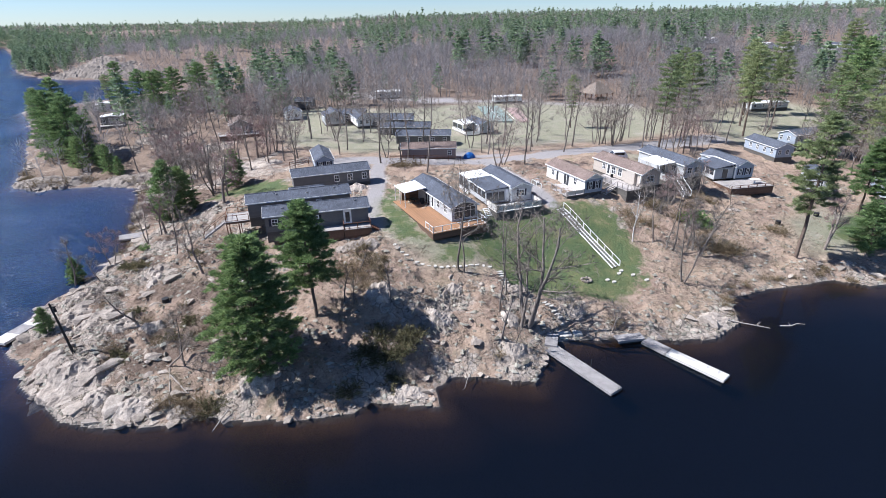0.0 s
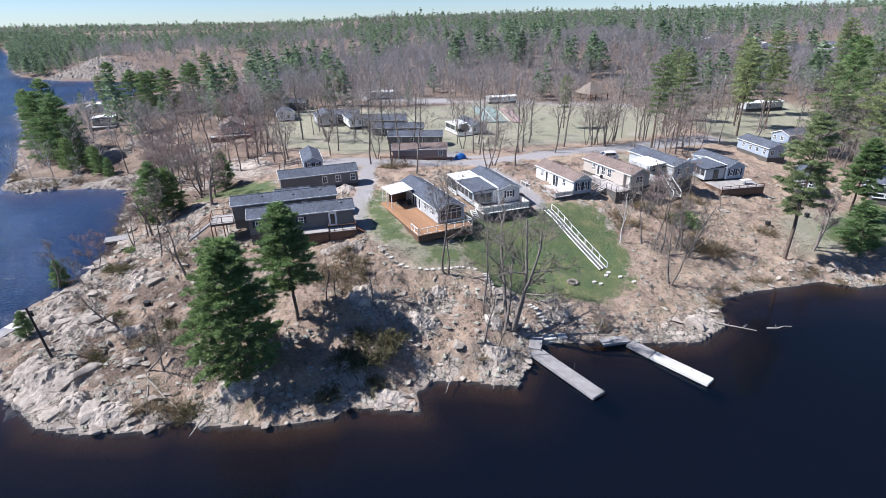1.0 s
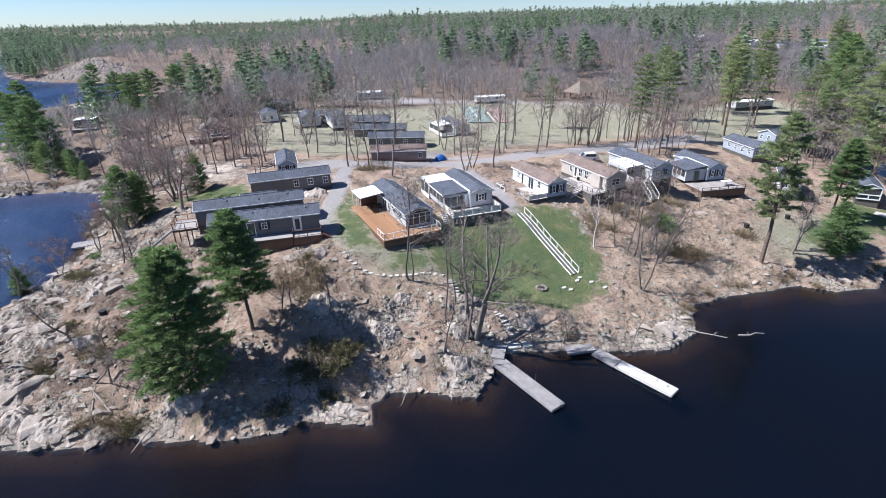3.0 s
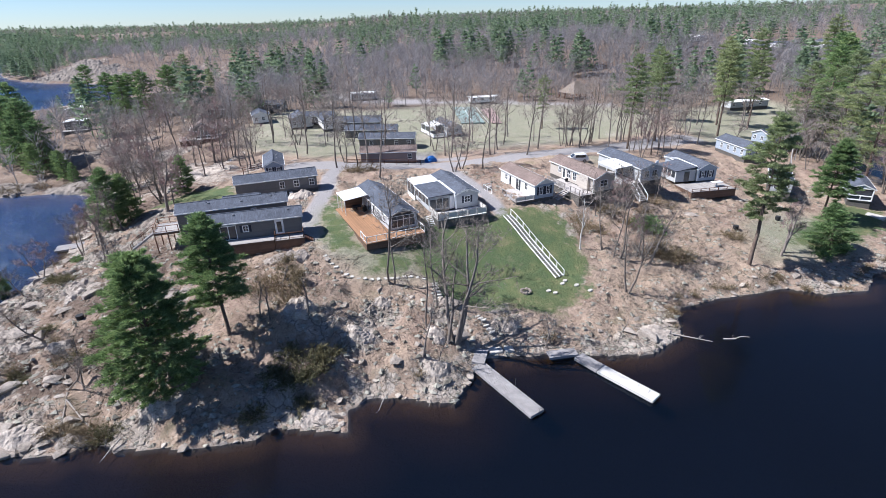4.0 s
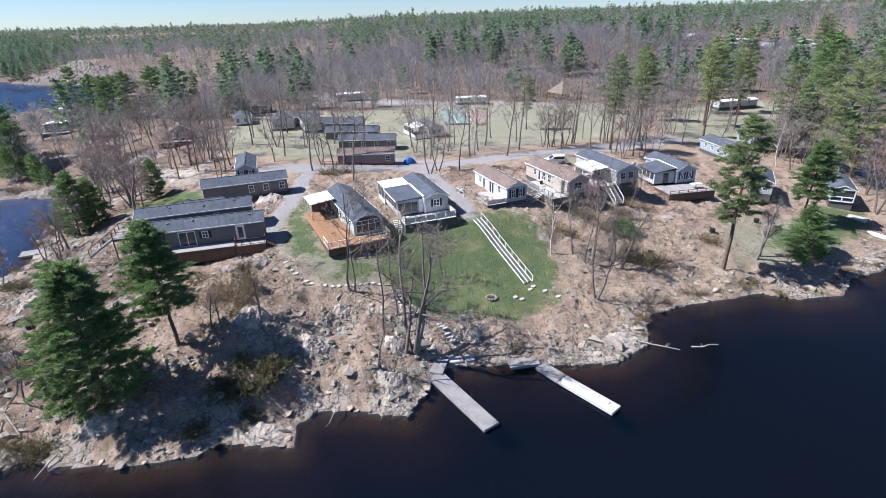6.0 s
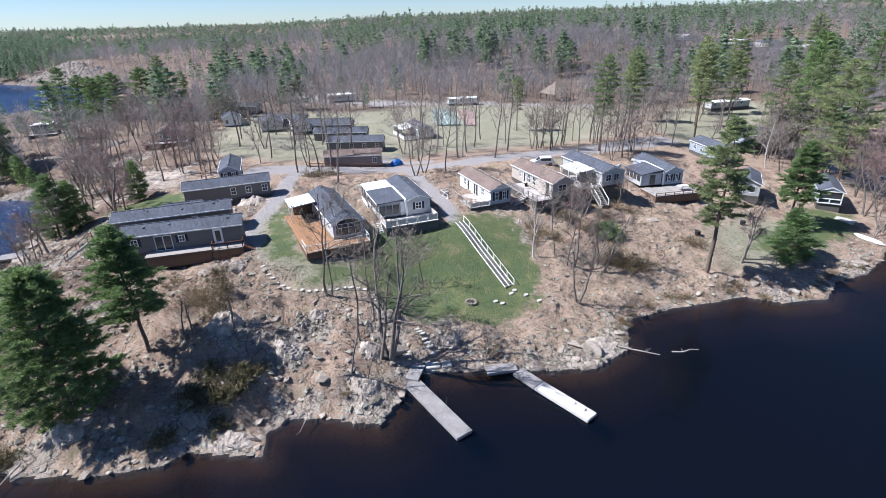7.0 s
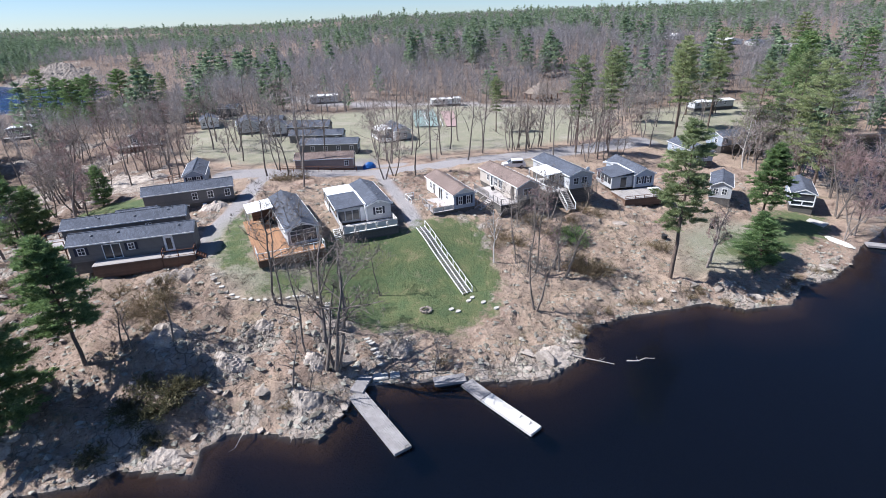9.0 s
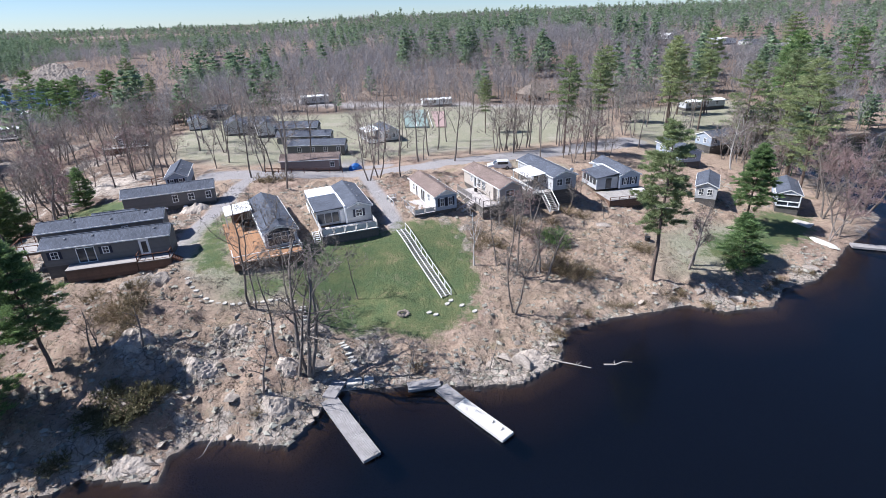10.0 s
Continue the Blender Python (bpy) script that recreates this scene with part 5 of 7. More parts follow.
# the evergreens near the shore
P_BIG = pine(3, 15.6, 5.2, 0.13, 22, 12, 50, (0.3, 0.3), "cone", 0.44, 0.04, None, 0.26)
P_MID = pine(4, 13.8, 3.8, 0.33, 15, 10, 44, (-0.2, -0.3), "cone", 0.44, 0.038, None, 0.2)
P_TALL = pine(5, 20.5, 3.7, 0.36, 18, 9, 36, (0.3, 0.4), "round", 0.5, 0.045, SUNNY_NEEDLES, 0.3, 0.26)
P_SMALL = pine(7, 8.0, 2.7, 0.08, 11, 8, 20, (0.2, 0.1), "cone", 0.55, 0.042, None, 0.14)
P_DULL = pine(9, 16.0, 3.6, 0.25, 13, 6, 16, (0.4, -0.3), "cone", 0.66, 0.045, YELLOW_NEEDLES, 0.24, 0.15)
L_SMALL = pine(17, 8.0, 2.7, 0.08, 10, 6, 8, (0.2, 0.1), "cone", 0.6, 0.085, None, 0.14)
plant(P_BIG, -13.1, 47.5, 20)
plant(P_MID, -7.7, 53.3, 0)
plant(P_TALL, 62.2, 62.5, -8)
plant(P_SMALL, 78.5, 65.6, 70, 1.3, 0.3, None, 0.72, (0, 10))
L_FULL = pine(19, 20.0, 5.3, 0.14, 15, 7, 10, (0.5, 0.3), "cone", 0.85, 0.1, None, 0.3, 0.1)
L_WIDE = pine(18, 16.5, 6.2, 0.08, 14, 9, 14, (0.4, 0.2), "cone", 0.75, 0.085, None, 0.3, 0.05)
L_HIGH = pine(20, 24.0, 3.9, 0.42, 12, 7, 10, (0.7, 0.2), "round", 0.85, 0.1, SUNNY_NEEDLES, 0.3, 0.15)
P_FULL = pine(12, 23.0, 5.0, 0.22, 15, 8, 18, (0.4, 0.5), "round", 0.8, 0.06, SUNNY_NEEDLES, 0.32, 0.28)
# on the western arm
for x, y, t, s, p in ((-38.2, 97.0, 10, 1.35, P_SMALL), (-35.8, 99.4, 140, 1.05, P_SMALL), (-28.0, 107.0, 60, 0.9, P_SMALL), (-46.0, 77.5, 80, 0.55, P_SMALL), (-41.5, 61.0, 30, 0.42, P_SMALL),
                      (-66.0, 138.0, 190, 0.85, L_SMALL), (-62.6, 135.0, 20, 0.6, L_SMALL), (-69.0, 141.0, 20, 0.7, L_SMALL), (-79.5, 150.5, 20, 1.05, L_WIDE), (-85.5, 155, 80, 1.08, L_WIDE), (-74.5, 147, 140, 0.75, L_WIDE),
                      (-90.5, 161, 200, 0.88, L_FULL), (-95, 168, 250, 0.7, L_HIGH), (-86, 160, 300, 1.0, L_FULL), (-97, 226, 40, 0.95, L_FULL), (-102, 180, 0, 0.55, L_FULL),
                      (-74, 141, 0, 0.5, L_WIDE), (-103, 230, 90, 0.6, L_HIGH), (-83, 210, 10, 0.95, L_WIDE), (-76, 204, 100, 0.9, L_WIDE), (-68, 203, 210, 0.95, L_WIDE), (-61, 207, 310, 1.0, L_WIDE), (-52, 204, 130, 0.85, L_WIDE),
                      (-79, 217, 20, 0.9, L_WIDE), (-58, 218, 55, 0.8, L_HIGH), (-45, 200, 33, 0.6, L_HIGH)):
    plant(p, x, y, t, s)
# on the eastern side
for x, y, t, s, p in ((71.8, 120.0, 0, 0.88, L_HIGH), (83.8, 128.5, 90, 0.9, L_HIGH), (108, 137, 200, 1.0, L_HIGH), (125, 147, 20, 0.92, L_HIGH), (118, 152, 150, 1.05, L_HIGH), (114.5, 95.5, 50, 0.95, P_FULL), (119.5, 105, 260, 1.05, P_FULL),
                      (124, 114, 10, 1.1, P_FULL), (118.0, 119.5, 340, 0.95, P_FULL), (150, 146, 175, 1.2, L_FULL), (163, 158, 215, 1.3, L_FULL), (141, 168, 99, 1.1, L_HIGH), (178, 176, 180, 1.2, L_FULL), (100, 160, 20, 0.9, L_HIGH),
                      (87.6, 77.4, 100, 1.0, P_MID), (190, 192, 36, 1.15, L_HIGH), (131, 168, 136, 1.1, P_DULL), (205, 178, 236, 1.2, L_FULL), (60, 150, 200, 0.62, L_HIGH)):
    plant(p, x, y, t, s)
drop_proto(P_BIG, P_MID, P_TALL, P_SMALL, P_DULL, L_SMALL, L_FULL, L_WIDE, L_HIGH, P_FULL)

# leafless trees
B_OAK = bare_tree(21, 11.5, 0.21, 1, 4)
B_MULTI = bare_tree(22, 13.0, 0.21, 3, 4)
B_SLIM = bare_tree(23, 14.5, 0.14, 1, 4, None, None, 3, 0.03)
B_CROOK = bare_tree(24, 8.5, 0.16, 1, 4, None, None, 3, 0.3, 0.4)
B_TALL = bare_tree(25, 17.5, 0.18, 1, 4, None, None, 3, 0.03)
B_FORK = bare_tree(26, 10.5, 0.15, 2, 4)
B_RED = bare_tree(27, 10.0, 0.13, 2, 4, None, RED_TWIGS, 5)
B_BIRCH = bare_tree(28, 10.5, 0.13, 1, 4, BIRCH_BARK, TWIGS, 2, 0.05)
B_BROWN = bare_tree(30, 6.2, 0.14, 1, 4, None, BRUSH, 6, 0.08, 0.2)
B_SPREAD = bare_tree(38, 9.0, 0.26, 1, 4, None, RED_TWIGS, 6, 0.12, 0.35)
B_SNAG = bare_tree(29, 7.0, 0.13, 1, 3, None, None, 0, 0.12)
D_TALL = bare_tree(35, 17.5, 0.2, 1, 3, None, None, 9, 0.03, tip=(0.6, 1.6, 0.028))
D_SLIM = bare_tree(33, 14.5, 0.14, 1, 3, None, None, 9, 0.03, tip=(0.6, 1.6, 0.028))
D_OAK = bare_tree(31, 11.5, 0.2, 1, 3, None, None, 9, tip=(0.6, 1.6, 0.024))
D_FORK = bare_tree(36, 11.0, 0.15, 2, 3, None, None, 8, tip=(0.6, 1.6, 0.024))
D_RED = bare_tree(37, 10.0, 0.13, 2, 3, None, RED_TWIGS, 9, tip=(0.6, 1.6, 0.024))
for x, y, t, s, p, lean in ((17.2, 51.6, 0, 1.28, B_MULTI, (0, 0)), (16.2, 51.2, 80, 1.0, B_OAK, (0, 12)), (14.0, 53.2, 40, 0.9, B_SLIM, (0, -6)), (13.0, 48.5, 120, 1.05, B_SNAG, (0, -14)), (14.6, 48.2, 10, 0.6, B_SNAG, (0, 4)), (15.7, 56.6, 200, 0.85, B_SLIM, (0, 0)),
                            (10.2, 60.7, 60, 0.9, B_TALL, (0, 0)), (10.9, 60.4, 160, 0.85, B_SLIM, (0, 2)), (0.85, 53.9, 100, 1.0, B_BROWN, (0, 0)), (-2.6, 59.6, 30, 0.7, B_BROWN, (0, 4)), (-3.4, 54.3, 0, 0.75, B_SNAG, (0, -5)), (-4.6, 54.8, 70, 0.8, B_SNAG, (0, -9)),
                            (22.5, 64.4, 250, 0.62, B_SLIM, (0, 0)), (42.9, 65.9, 20, 0.85, B_SLIM, (0, 0)), (43.9, 65.6, 120, 0.95, B_SLIM, (0, 0)), (41.7, 67.6, 220, 0.8, B_SLIM, (0, 0)), (41.8, 58.9, 300, 0.95, B_FORK, (0, 6)), (48.0, 64.8, 10, 0.9, B_OAK, (0, 8)),
                            (47.0, 66.8, 77, 0.8, B_OAK, (0, 3)), (69.4, 65.0, 40, 0.95, B_OAK, (0, 0)), (-32.7, 106.2, 10, 1.15, B_OAK, (0, -3)), (27.6, 50.6, 50, 0.62, B_SNAG, (0, -4)), (28.4, 50.9, 150, 0.65, B_SNAG, (0, 6)), (36.5, 50.4, 15, 0.6, B_SNAG, (0, 0)), (-29.5, 59.0, 0, 0.8, B_CROOK, (0, -10)), (-23.8, 50.4, 130, 0.75, B_CROOK, (0, -24)),
                            (-21.8, 50.0, 230, 0.75, B_CROOK, (0, 4)), (-41.4, 74.9, 45, 0.65, B_CROOK, (0, 0)), (-45.6, 76.0, 145, 0.8, B_OAK, (0, -5)), (-38.8, 87.0, 245, 0.7, B_FORK, (0, 0)), (-37.4, 89.5, 25, 0.7, B_OAK, (0, 0)), (-30.3, 76.2, 190, 0.8, B_SLIM, (0, -7)),
                            (-24.0, 67.2, 310, 0.85, B_OAK, (0, -8)), (-27.0, 72.0, 10, 0.7, B_SNAG, (0, -10)), (-42, 80.5, 0, 0.7, B_RED, (0, 0)), (-32.0, 104.7, 0, 0.95, B_CROOK, (0, 5)), (-28.7, 101.9, 90, 0.8, B_FORK, (0, 0)), (-37, 107, 50, 0.9, B_FORK, (0, 0)),
                            (-35.5, 95.0, 250, 0.8, B_OAK, (0, 0)), (46.5, 75.0, 0, 0.75, B_RED, (0, 0)), (50.5, 78.5, 120, 0.75, B_FORK, (0, 0)), (44.5, 76.5, 220, 0.5, B_FORK, (0, 0)), (58.5, 83.0, 60, 0.5, B_FORK, (0, 0)), (61.5, 86.0, 160, 0.5, B_RED, (0, 0)),
                            (63.3, 79.8, 200, 0.6, B_SNAG, (0, 0)), (11.8, 73.5, 20, 0.7, B_FORK, (0, 0)), (98.8, 71.6, 30, 0.95, B_RED, (0, 12)), (101.8, 73.0, 120, 1.0, B_FORK, (0, 14)), (112.5, 89.0, 220, 1.0, B_FORK, (0, 10)), (108, 77, 10, 0.9, B_RED, (0, 8)), (113, 82, 100, 1.0, B_RED, (0, 0)), (116, 88, 190, 1.05, B_RED, (0, 0)), (119, 95, 280, 1.0, B_RED, (0, 0))):
    plant(p, x, y, t, s, 0, None, 1.0, lean)
for x, y, t, s in ((-28.2, 97.0, 0, 1.15), (-34.6, 113.5, 130, 1.05), (-41.5, 127.0, 250, 1.0), (-27.5, 128.5, 60, 1.1), (-50.5, 138.0, 310, 0.95), (-37.0, 90.5, 200, 0.9), (47.6, 66.2, 80, 0.72), (70.5, 65.8, 20, 0.85)):
    tagged(plant(B_SPREAD, x, y, t, s), "leafless spreading oak with crooked dark limbs", "tree", "bare hardwoods")
for x, y, t, s, lean in ((-17.2, 46.9, 115, 0.85, 64), (-15.4, 45.4, 70, 0.7, 72), (-20.6, 52.8, 200, 0.6, 58)):
    tagged(plant(B_SNAG, x, y, t, s, 0.05, None, 1.0, (0, lean)), "dead fallen tree lying on the granite", "tree", "fallen trees")
plant(B_BIRCH, 38.7, 68.2, 10, 0.9, 0, None, 1.0, (0, 4))
tagged(plant(B_BIRCH, 107.0, 107.5, 100, 1.2, 0, None, 1.0, (0, 12)), "pale leaning birch trunk among pines", "tree")
# the line along the road and round the meadow
ROADSIDE = [(-12.1, 151), (-13.6, 147.7), (-15.8, 141.5), (-8.6, 154.4), (3.3, 117.7), (6.2, 111.5), (8.2, 117.4), (24.6, 133.6), (27, 124.2), (27.9, 120.8), (27.5, 104.5), (31.6, 102.5), (36.9, 118.5), (38.3, 120), (44.4, 114.1), (49.3, 121.3),
            (58.3, 124.5), (59.7, 120.4), (66.2, 129.1), (70.4, 133.3), (64, 113.9), (83.3, 134.6), (97.7, 136), (-27.3, 118.7), (-39, 138.8), (-23.5, 120.4), (-23.4, 131), (-22.5, 143), (-34.3, 142.1), (-46.4, 144), (-54.4, 144.4), (-54.3, 140.6), (1.8, 112.2), (10.5, 99), (25.5, 101.5), (2, 128), (5, 140), (-2, 136), (-6, 128), (13, 127.5), (25, 128), (26.5, 150), (30, 132), (36, 135), (43, 130), (47, 140), (-9, 138), (0, 148), (33, 127), (52, 133), (40, 124), (-17, 150), (-4, 160), (8, 148)]
rng = np.random.RandomState(40)
for k, (x, y) in enumerate(ROADSIDE):
    plant((D_TALL, D_SLIM, D_TALL, D_TALL, D_FORK, D_SLIM)[k % 6], x, y, rng.uniform(0, 360), rng.uniform(0.9, 1.15), 0, None, 1.0, (rng.normal(0, 2), rng.normal(0, 3)))


def clear_of(x, y):
    """True where wild trees may stand: off the water, lawns, meadow, roads and house plots."""
    if signed([x], [y], SHORE)[0] > -2:
        return False
    lawn, meadow, road = masks(np.array([x]), np.array([y]))
    if max(lawn[0], meadow[0] * 0.9, road[0]) > 0.3:
        return False
    return not any(a < x < b and c < y < d for a, b, c, d in ((-22, 66, 60, 112), (0, 42, 112, 164), (62, 82, 82, 106), (80, 104, 76, 124), (-44, -28, 144, 162), (-92, -70, 164, 182), (84, 104, 204, 222)))


wild = 0
while wild < 136:
    x, y = (rng.uniform(-60, 5), rng.uniform(104, 200)) if wild < 80 else (rng.uniform(56, 130), rng.uniform(100, 165)) if wild < 135 else (rng.uniform(-10, 95), rng.uniform(114, 150))
    if clear_of(x, y) or (wild >= 135 and y > 116 and not (0 < x < 44 and y > 116)):
        kinds = (D_TALL, D_OAK, D_RED, D_FORK, D_OAK, D_RED) if wild < 80 else (D_TALL, D_OAK, D_SLIM, D_FORK, D_TALL, D_RED) if wild < 135 else (D_TALL, D_SLIM, D_TALL, D_SLIM, D_TALL, D_SLIM)
        plant(kinds[rng.randint(6)], x, y, rng.uniform(0, 360), rng.uniform(0.65, 1.0) if wild < 135 else rng.uniform(0.85, 1.1))
        wild += 1
for k in range(26):
    x, y = rng.uniform(96, 170), rng.uniform(116, 184)
    if signed([x], [y], SHORE)[0] < -3:
        plant((D_TALL, D_SLIM, D_OAK)[k % 3], x, y, rng.uniform(0, 360), rng.uniform(0.75, 1.0))
for k in range(26):
    x, y = (rng.uniform(98, 124), rng.uniform(72, 116))
    if -9 < signed([x], [y], SHORE)[0] < -0.8:
        plant((D_RED, D_RED, D_FORK)[k % 3], x, y, rng.uniform(0, 360), rng.uniform(1.1, 1.5), 0, None, 1.0, (0, 8))
drop_proto(D_TALL, D_SLIM, D_OAK, D_FORK, D_RED, B_OAK, B_MULTI, B_SLIM, B_CROOK, B_TALL, B_FORK, B_RED, B_BIRCH, B_BROWN, B_SPREAD, B_SNAG)

# shrubs
S_BRUSH = [tagged(shrub(50 + k, 1.3, 1.6, 46, BRUSH), "dense leafless brown brush on the slope", "shrub", "dry brush") for k in range(3)]
S_JUNI = [tagged(shrub(60 + k, 1.2, 1.9, 42, JUNIPER, 0.4, 7, 0.3), "olive-green juniper bush on bare rock", "shrub", "junipers") for k in range(2)]
S_GREEN = [tagged(shrub(66, 1.1, 1.4, 40, NEEDLES, 0.4, 8, 0.28), "dark green low conifer bush", "shrub", "low conifers")]
for x, y, s, k in ((-0.4, 46.6, 1.25, 0), (1.7, 48.3, 1.5, 1), (3.0, 49.4, 1.2, 0), (-2.2, 47.2, 1.2, 1), (-4.0, 44.1, 1.0, 0), (0.6, 44.6, 1.0, 1), (-17.9, 44.6, 1.0, 0), (-29.9, 53.1, 0.7, 1), (-28.9, 52.4, 0.6, 0), (-22.8, 56.5, 0.9, 1), (-24.5, 55.0, 0.8, 0), (-37.8, 76.6, 1.0, 1), (-35.5, 74.9, 1.0, 0), (1.0, 47.0, 1.3, 0), (-1.0, 49.2, 1.2, 1)):
    plant(S_JUNI[k], x, y, rng.uniform(0, 360), s)
for x, y, s in ((-8.5, 65.2, 1.3), (-19.8, 45.2, 1.1), (-21.6, 45.0, 1.0), (-18.6, 44.0, 0.9), (-23.0, 44.9, 0.8), (52.3, 64.2, 1.5), (50.6, 65.8, 1.6), (51.8, 66.4, 1.5), (53.6, 65.0, 1.3), (49.2, 66.6, 1.2), (-2.9, 59.2, 1.5), (-4.2, 60.6, 1.5), (-1.4, 60.8, 1.4), (-5.6, 59.4, 1.3), (-2.0, 56.7, 1.2), (65.3, 69.6, 1.3), (64.2, 70.1, 1.1), (51.0, 68.4, 1.4), (47.6, 77.3, 1.4), (46.4, 78.2, 1.3), (49.1, 74.1, 1.3), (7.1, 108, 1.5), (4.7, 107.2, 1.4), (9.4, 108.3, 1.3),
                (6, 106.5, 1.2), (-3.0, 65.6, 1.2), (12.5, 46.9, 0.7), (28.7, 51.8, 0.9), (24.0, 55.2, 0.7), (40.5, 74.5, 1.3), (42.0, 73.0, 1.2), (43.5, 72.0, 1.2), (39.8, 71.5, 1.0), (-20, 44.2, 1.0), (-30.7, 53.8, 0.8), (57, 81, 1.3), (59.4, 80.2, 1.2), (53.5, 77.8, 1.3), (-80, 131, 1.6), (-74, 131.5, 1.8), (-69, 132.8, 1.6), (-84, 136, 1.4), (-58, 130, 1.5), (-54.5, 126.5, 1.2), (-52.5, 121, 1.3), (-50.5, 115, 1.1), (-48.6, 109, 1.3), (-47, 103, 1.1), (-45.6, 97.5, 1.2), (-43.6, 90, 1.0), (-43.4, 86, 0.9), (-63, 132.6, 1.3), (-77, 132, 1.3), (-86, 139, 1.3), (-89, 143, 1.2)):
    plant(S_BRUSH[int(rng.randint(3))], x, y, rng.uniform(0, 360), s)
for k in range(28):
    x, y = rng.uniform(-38, -14), rng.uniform(47, 74)
    if signed([x], [y], SHORE)[0] < -2 and bareness(np.array([x]), np.array([y]))[0] < 0.5 and not (x > -22 and y > 68):
        plant(S_BRUSH[int(rng.randint(3))] if k % 4 else S_JUNI[k % 2], x, y, rng.uniform(0, 360), rng.uniform(0.4, 0.75))
for k in range(32):
    a, b = SHORE_EAST[4 + k % 9], SHORE_EAST[5 + k % 9]
    f = rng.uniform()
    x, y = a[0] + (b[0] - a[0]) * f + rng.uniform(-0.8, 0.4), a[1] + (b[1] - a[1]) * f + rng.uniform(0.7, 2.2)
    plant(S_BRUSH[int(rng.randint(3))], x, y, rng.uniform(0, 360), rng.uniform(0.35, 0.7))
for x, y, s in ((52.1, 72.9, 1.8), (51.0, 73.4, 1.5), (53.2, 72.4, 1.2), (-38.4, 84.5, 0.9), (76.5, 64.5, 1.2), (80.5, 66.5, 1.3)):
    plant(S_GREEN[0], x, y, rng.uniform(0, 360), s)
for ob in S_BRUSH + S_JUNI + S_GREEN:
    bpy.data.objects.remove(ob)


# ---- the woods behind ----
def far_conifer(seed, count, size):
    """Foliage flecks in the shape of a white pine's crown, one metre tall, and its stem."""
    r = np.random.RandomState(seed)
    g = np.sort(r.uniform(0, 1, count)) ** 1.1
    tier = np.round(g * 7) / 7 * 0.6 + g * 0.4
    R = (0.24 * (1 - tier) ** 0.65 * np.where(tier < 0.12, 0.7, 1.0) + 0.015) * r.uniform(0.35, 1.1, count)
    a = r.uniform(0, 6.283, count)
    c = np.c_[np.cos(a) * R, np.sin(a) * R, 0.22 + 0.76 * tier + r.normal(0, 0.012, count)]
    out = np.c_[np.cos(a), np.sin(a), np.full(count, 0.2)] + r.normal(0, 0.5, (count, 3)) * np.array([1, 1, 0.5])
    out *= (size * r.uniform(0.6, 1.3, count) / np.linalg.norm(out, axis=1))[:, None]
    side = np.cross(out, r.normal(0, 1, (count, 3)) + np.array([0, 0, 0.8]))
    side *= (size * 0.36 / (np.linalg.norm(side, axis=1) + 1e-9))[:, None]
    tris = np.stack([c - side - out * 0.4, c + side - out * 0.4, c + out * 0.7], 1)
    stem = np.array([[[-0.011, 0, 0], [0.011, 0, 0], [0, 0, 0.9]], [[0, -0.011, 0], [0, 0.011, 0], [0, 0, 0.9]]])
    return np.concatenate([tris, stem])


def far_bare(seed, limbs, width):
    r = np.random.RandomState(seed)
    out = [[[-0.011, 0, 0], [0.011, 0, 0], [0, 0, 0.85]], [[0, -0.011, 0], [0, 0.011, 0], [0, 0, 0.85]]]
    for k in range(limbs):
        z, a = r.uniform(0.25, 0.85), r.uniform(0, 6.283)
        p = np.array([math.cos(a), math.sin(a), 0]) * r.uniform(0, 0.13) + np.array([0, 0, z])
        d = np.array([math.cos(a) * r.uniform(0.04, 0.17), math.sin(a) * r.uniform(0.04, 0.17), r.uniform(0.06, 0.2)])
        s = unit(np.cross(d, r.normal(0, 1, 3))) * width
        out.append([p - s, p + s, p + d])
    return np.array(out)


def woods(name, label, material, pts, talls, protos, seed):
    """Many far trees of one kind as one mesh."""
    r = np.random.RandomState(seed)
    z = np.maximum(height(pts[:, 0], pts[:, 1]), 0.1) - 0.3
    which = r.randint(len(protos), size=len(pts))
    verts = []
    for k, proto in enumerate(protos):
        sel = which == k
        if not sel.any():
            continue
        n = sel.sum()
        a, h, wide = r.uniform(0, 6.283, n), talls[sel], r.uniform(0.8, 1.3, n)
        c, s = np.cos(a), np.sin(a)
        P = proto.reshape(-1, 3)
        x = (P[None, :, 0] * c[:, None] - P[None, :, 1] * s[:, None]) * (h * wide)[:, None] + pts[sel, 0][:, None]
        y = (P[None, :, 0] * s[:, None] + P[None, :, 1] * c[:, None]) * (h * wide)[:, None] + pts[sel, 1][:, None]
        zz = P[None, :, 2] * h[:, None] + z[sel][:, None]
        verts.append(np.stack([x, y, zz], -1).reshape(-1, 3))
    v = np.concatenate(verts)
    tagged(obj_from(name, v, np.arange(len(v)).reshape(-1, 3), material), label, "forest", kind="stuff")


def scatter(seed, near, far, count, keep):
    """Points in the wedge of land that the flight looks over."""
    r = np.random.RandomState(seed)
    d = np.sqrt(r.uniform(near ** 2, far ** 2, count * 3))
    a = r.uniform(-0.78, 0.93, count * 3)
    x, y = 10 + np.sin(a) * d, np.cos(a) * d
    ok = signed(x, y, SHORE) < -1.5
    lawn, meadow, road = masks(x, y)
    ok &= (meadow < 0.3) & (road < 0.3)
    ok &= ~((x > -62) & (x < 110) & (y < 165)) & ~((x > 86) & (x < 100) & (y > 200) & (y < 216))
    ok &= ~((x > -165) & (x < -58) & (y > 176) & (y < 335) & (r.uniform(size=len(x)) < 0.93))
    ok &= ~((x > 212) & (x < 310) & (y > 262) & (y < 335))
    ok &= keep(x, y, r)
    return np.c_[x, y][ok][:count]


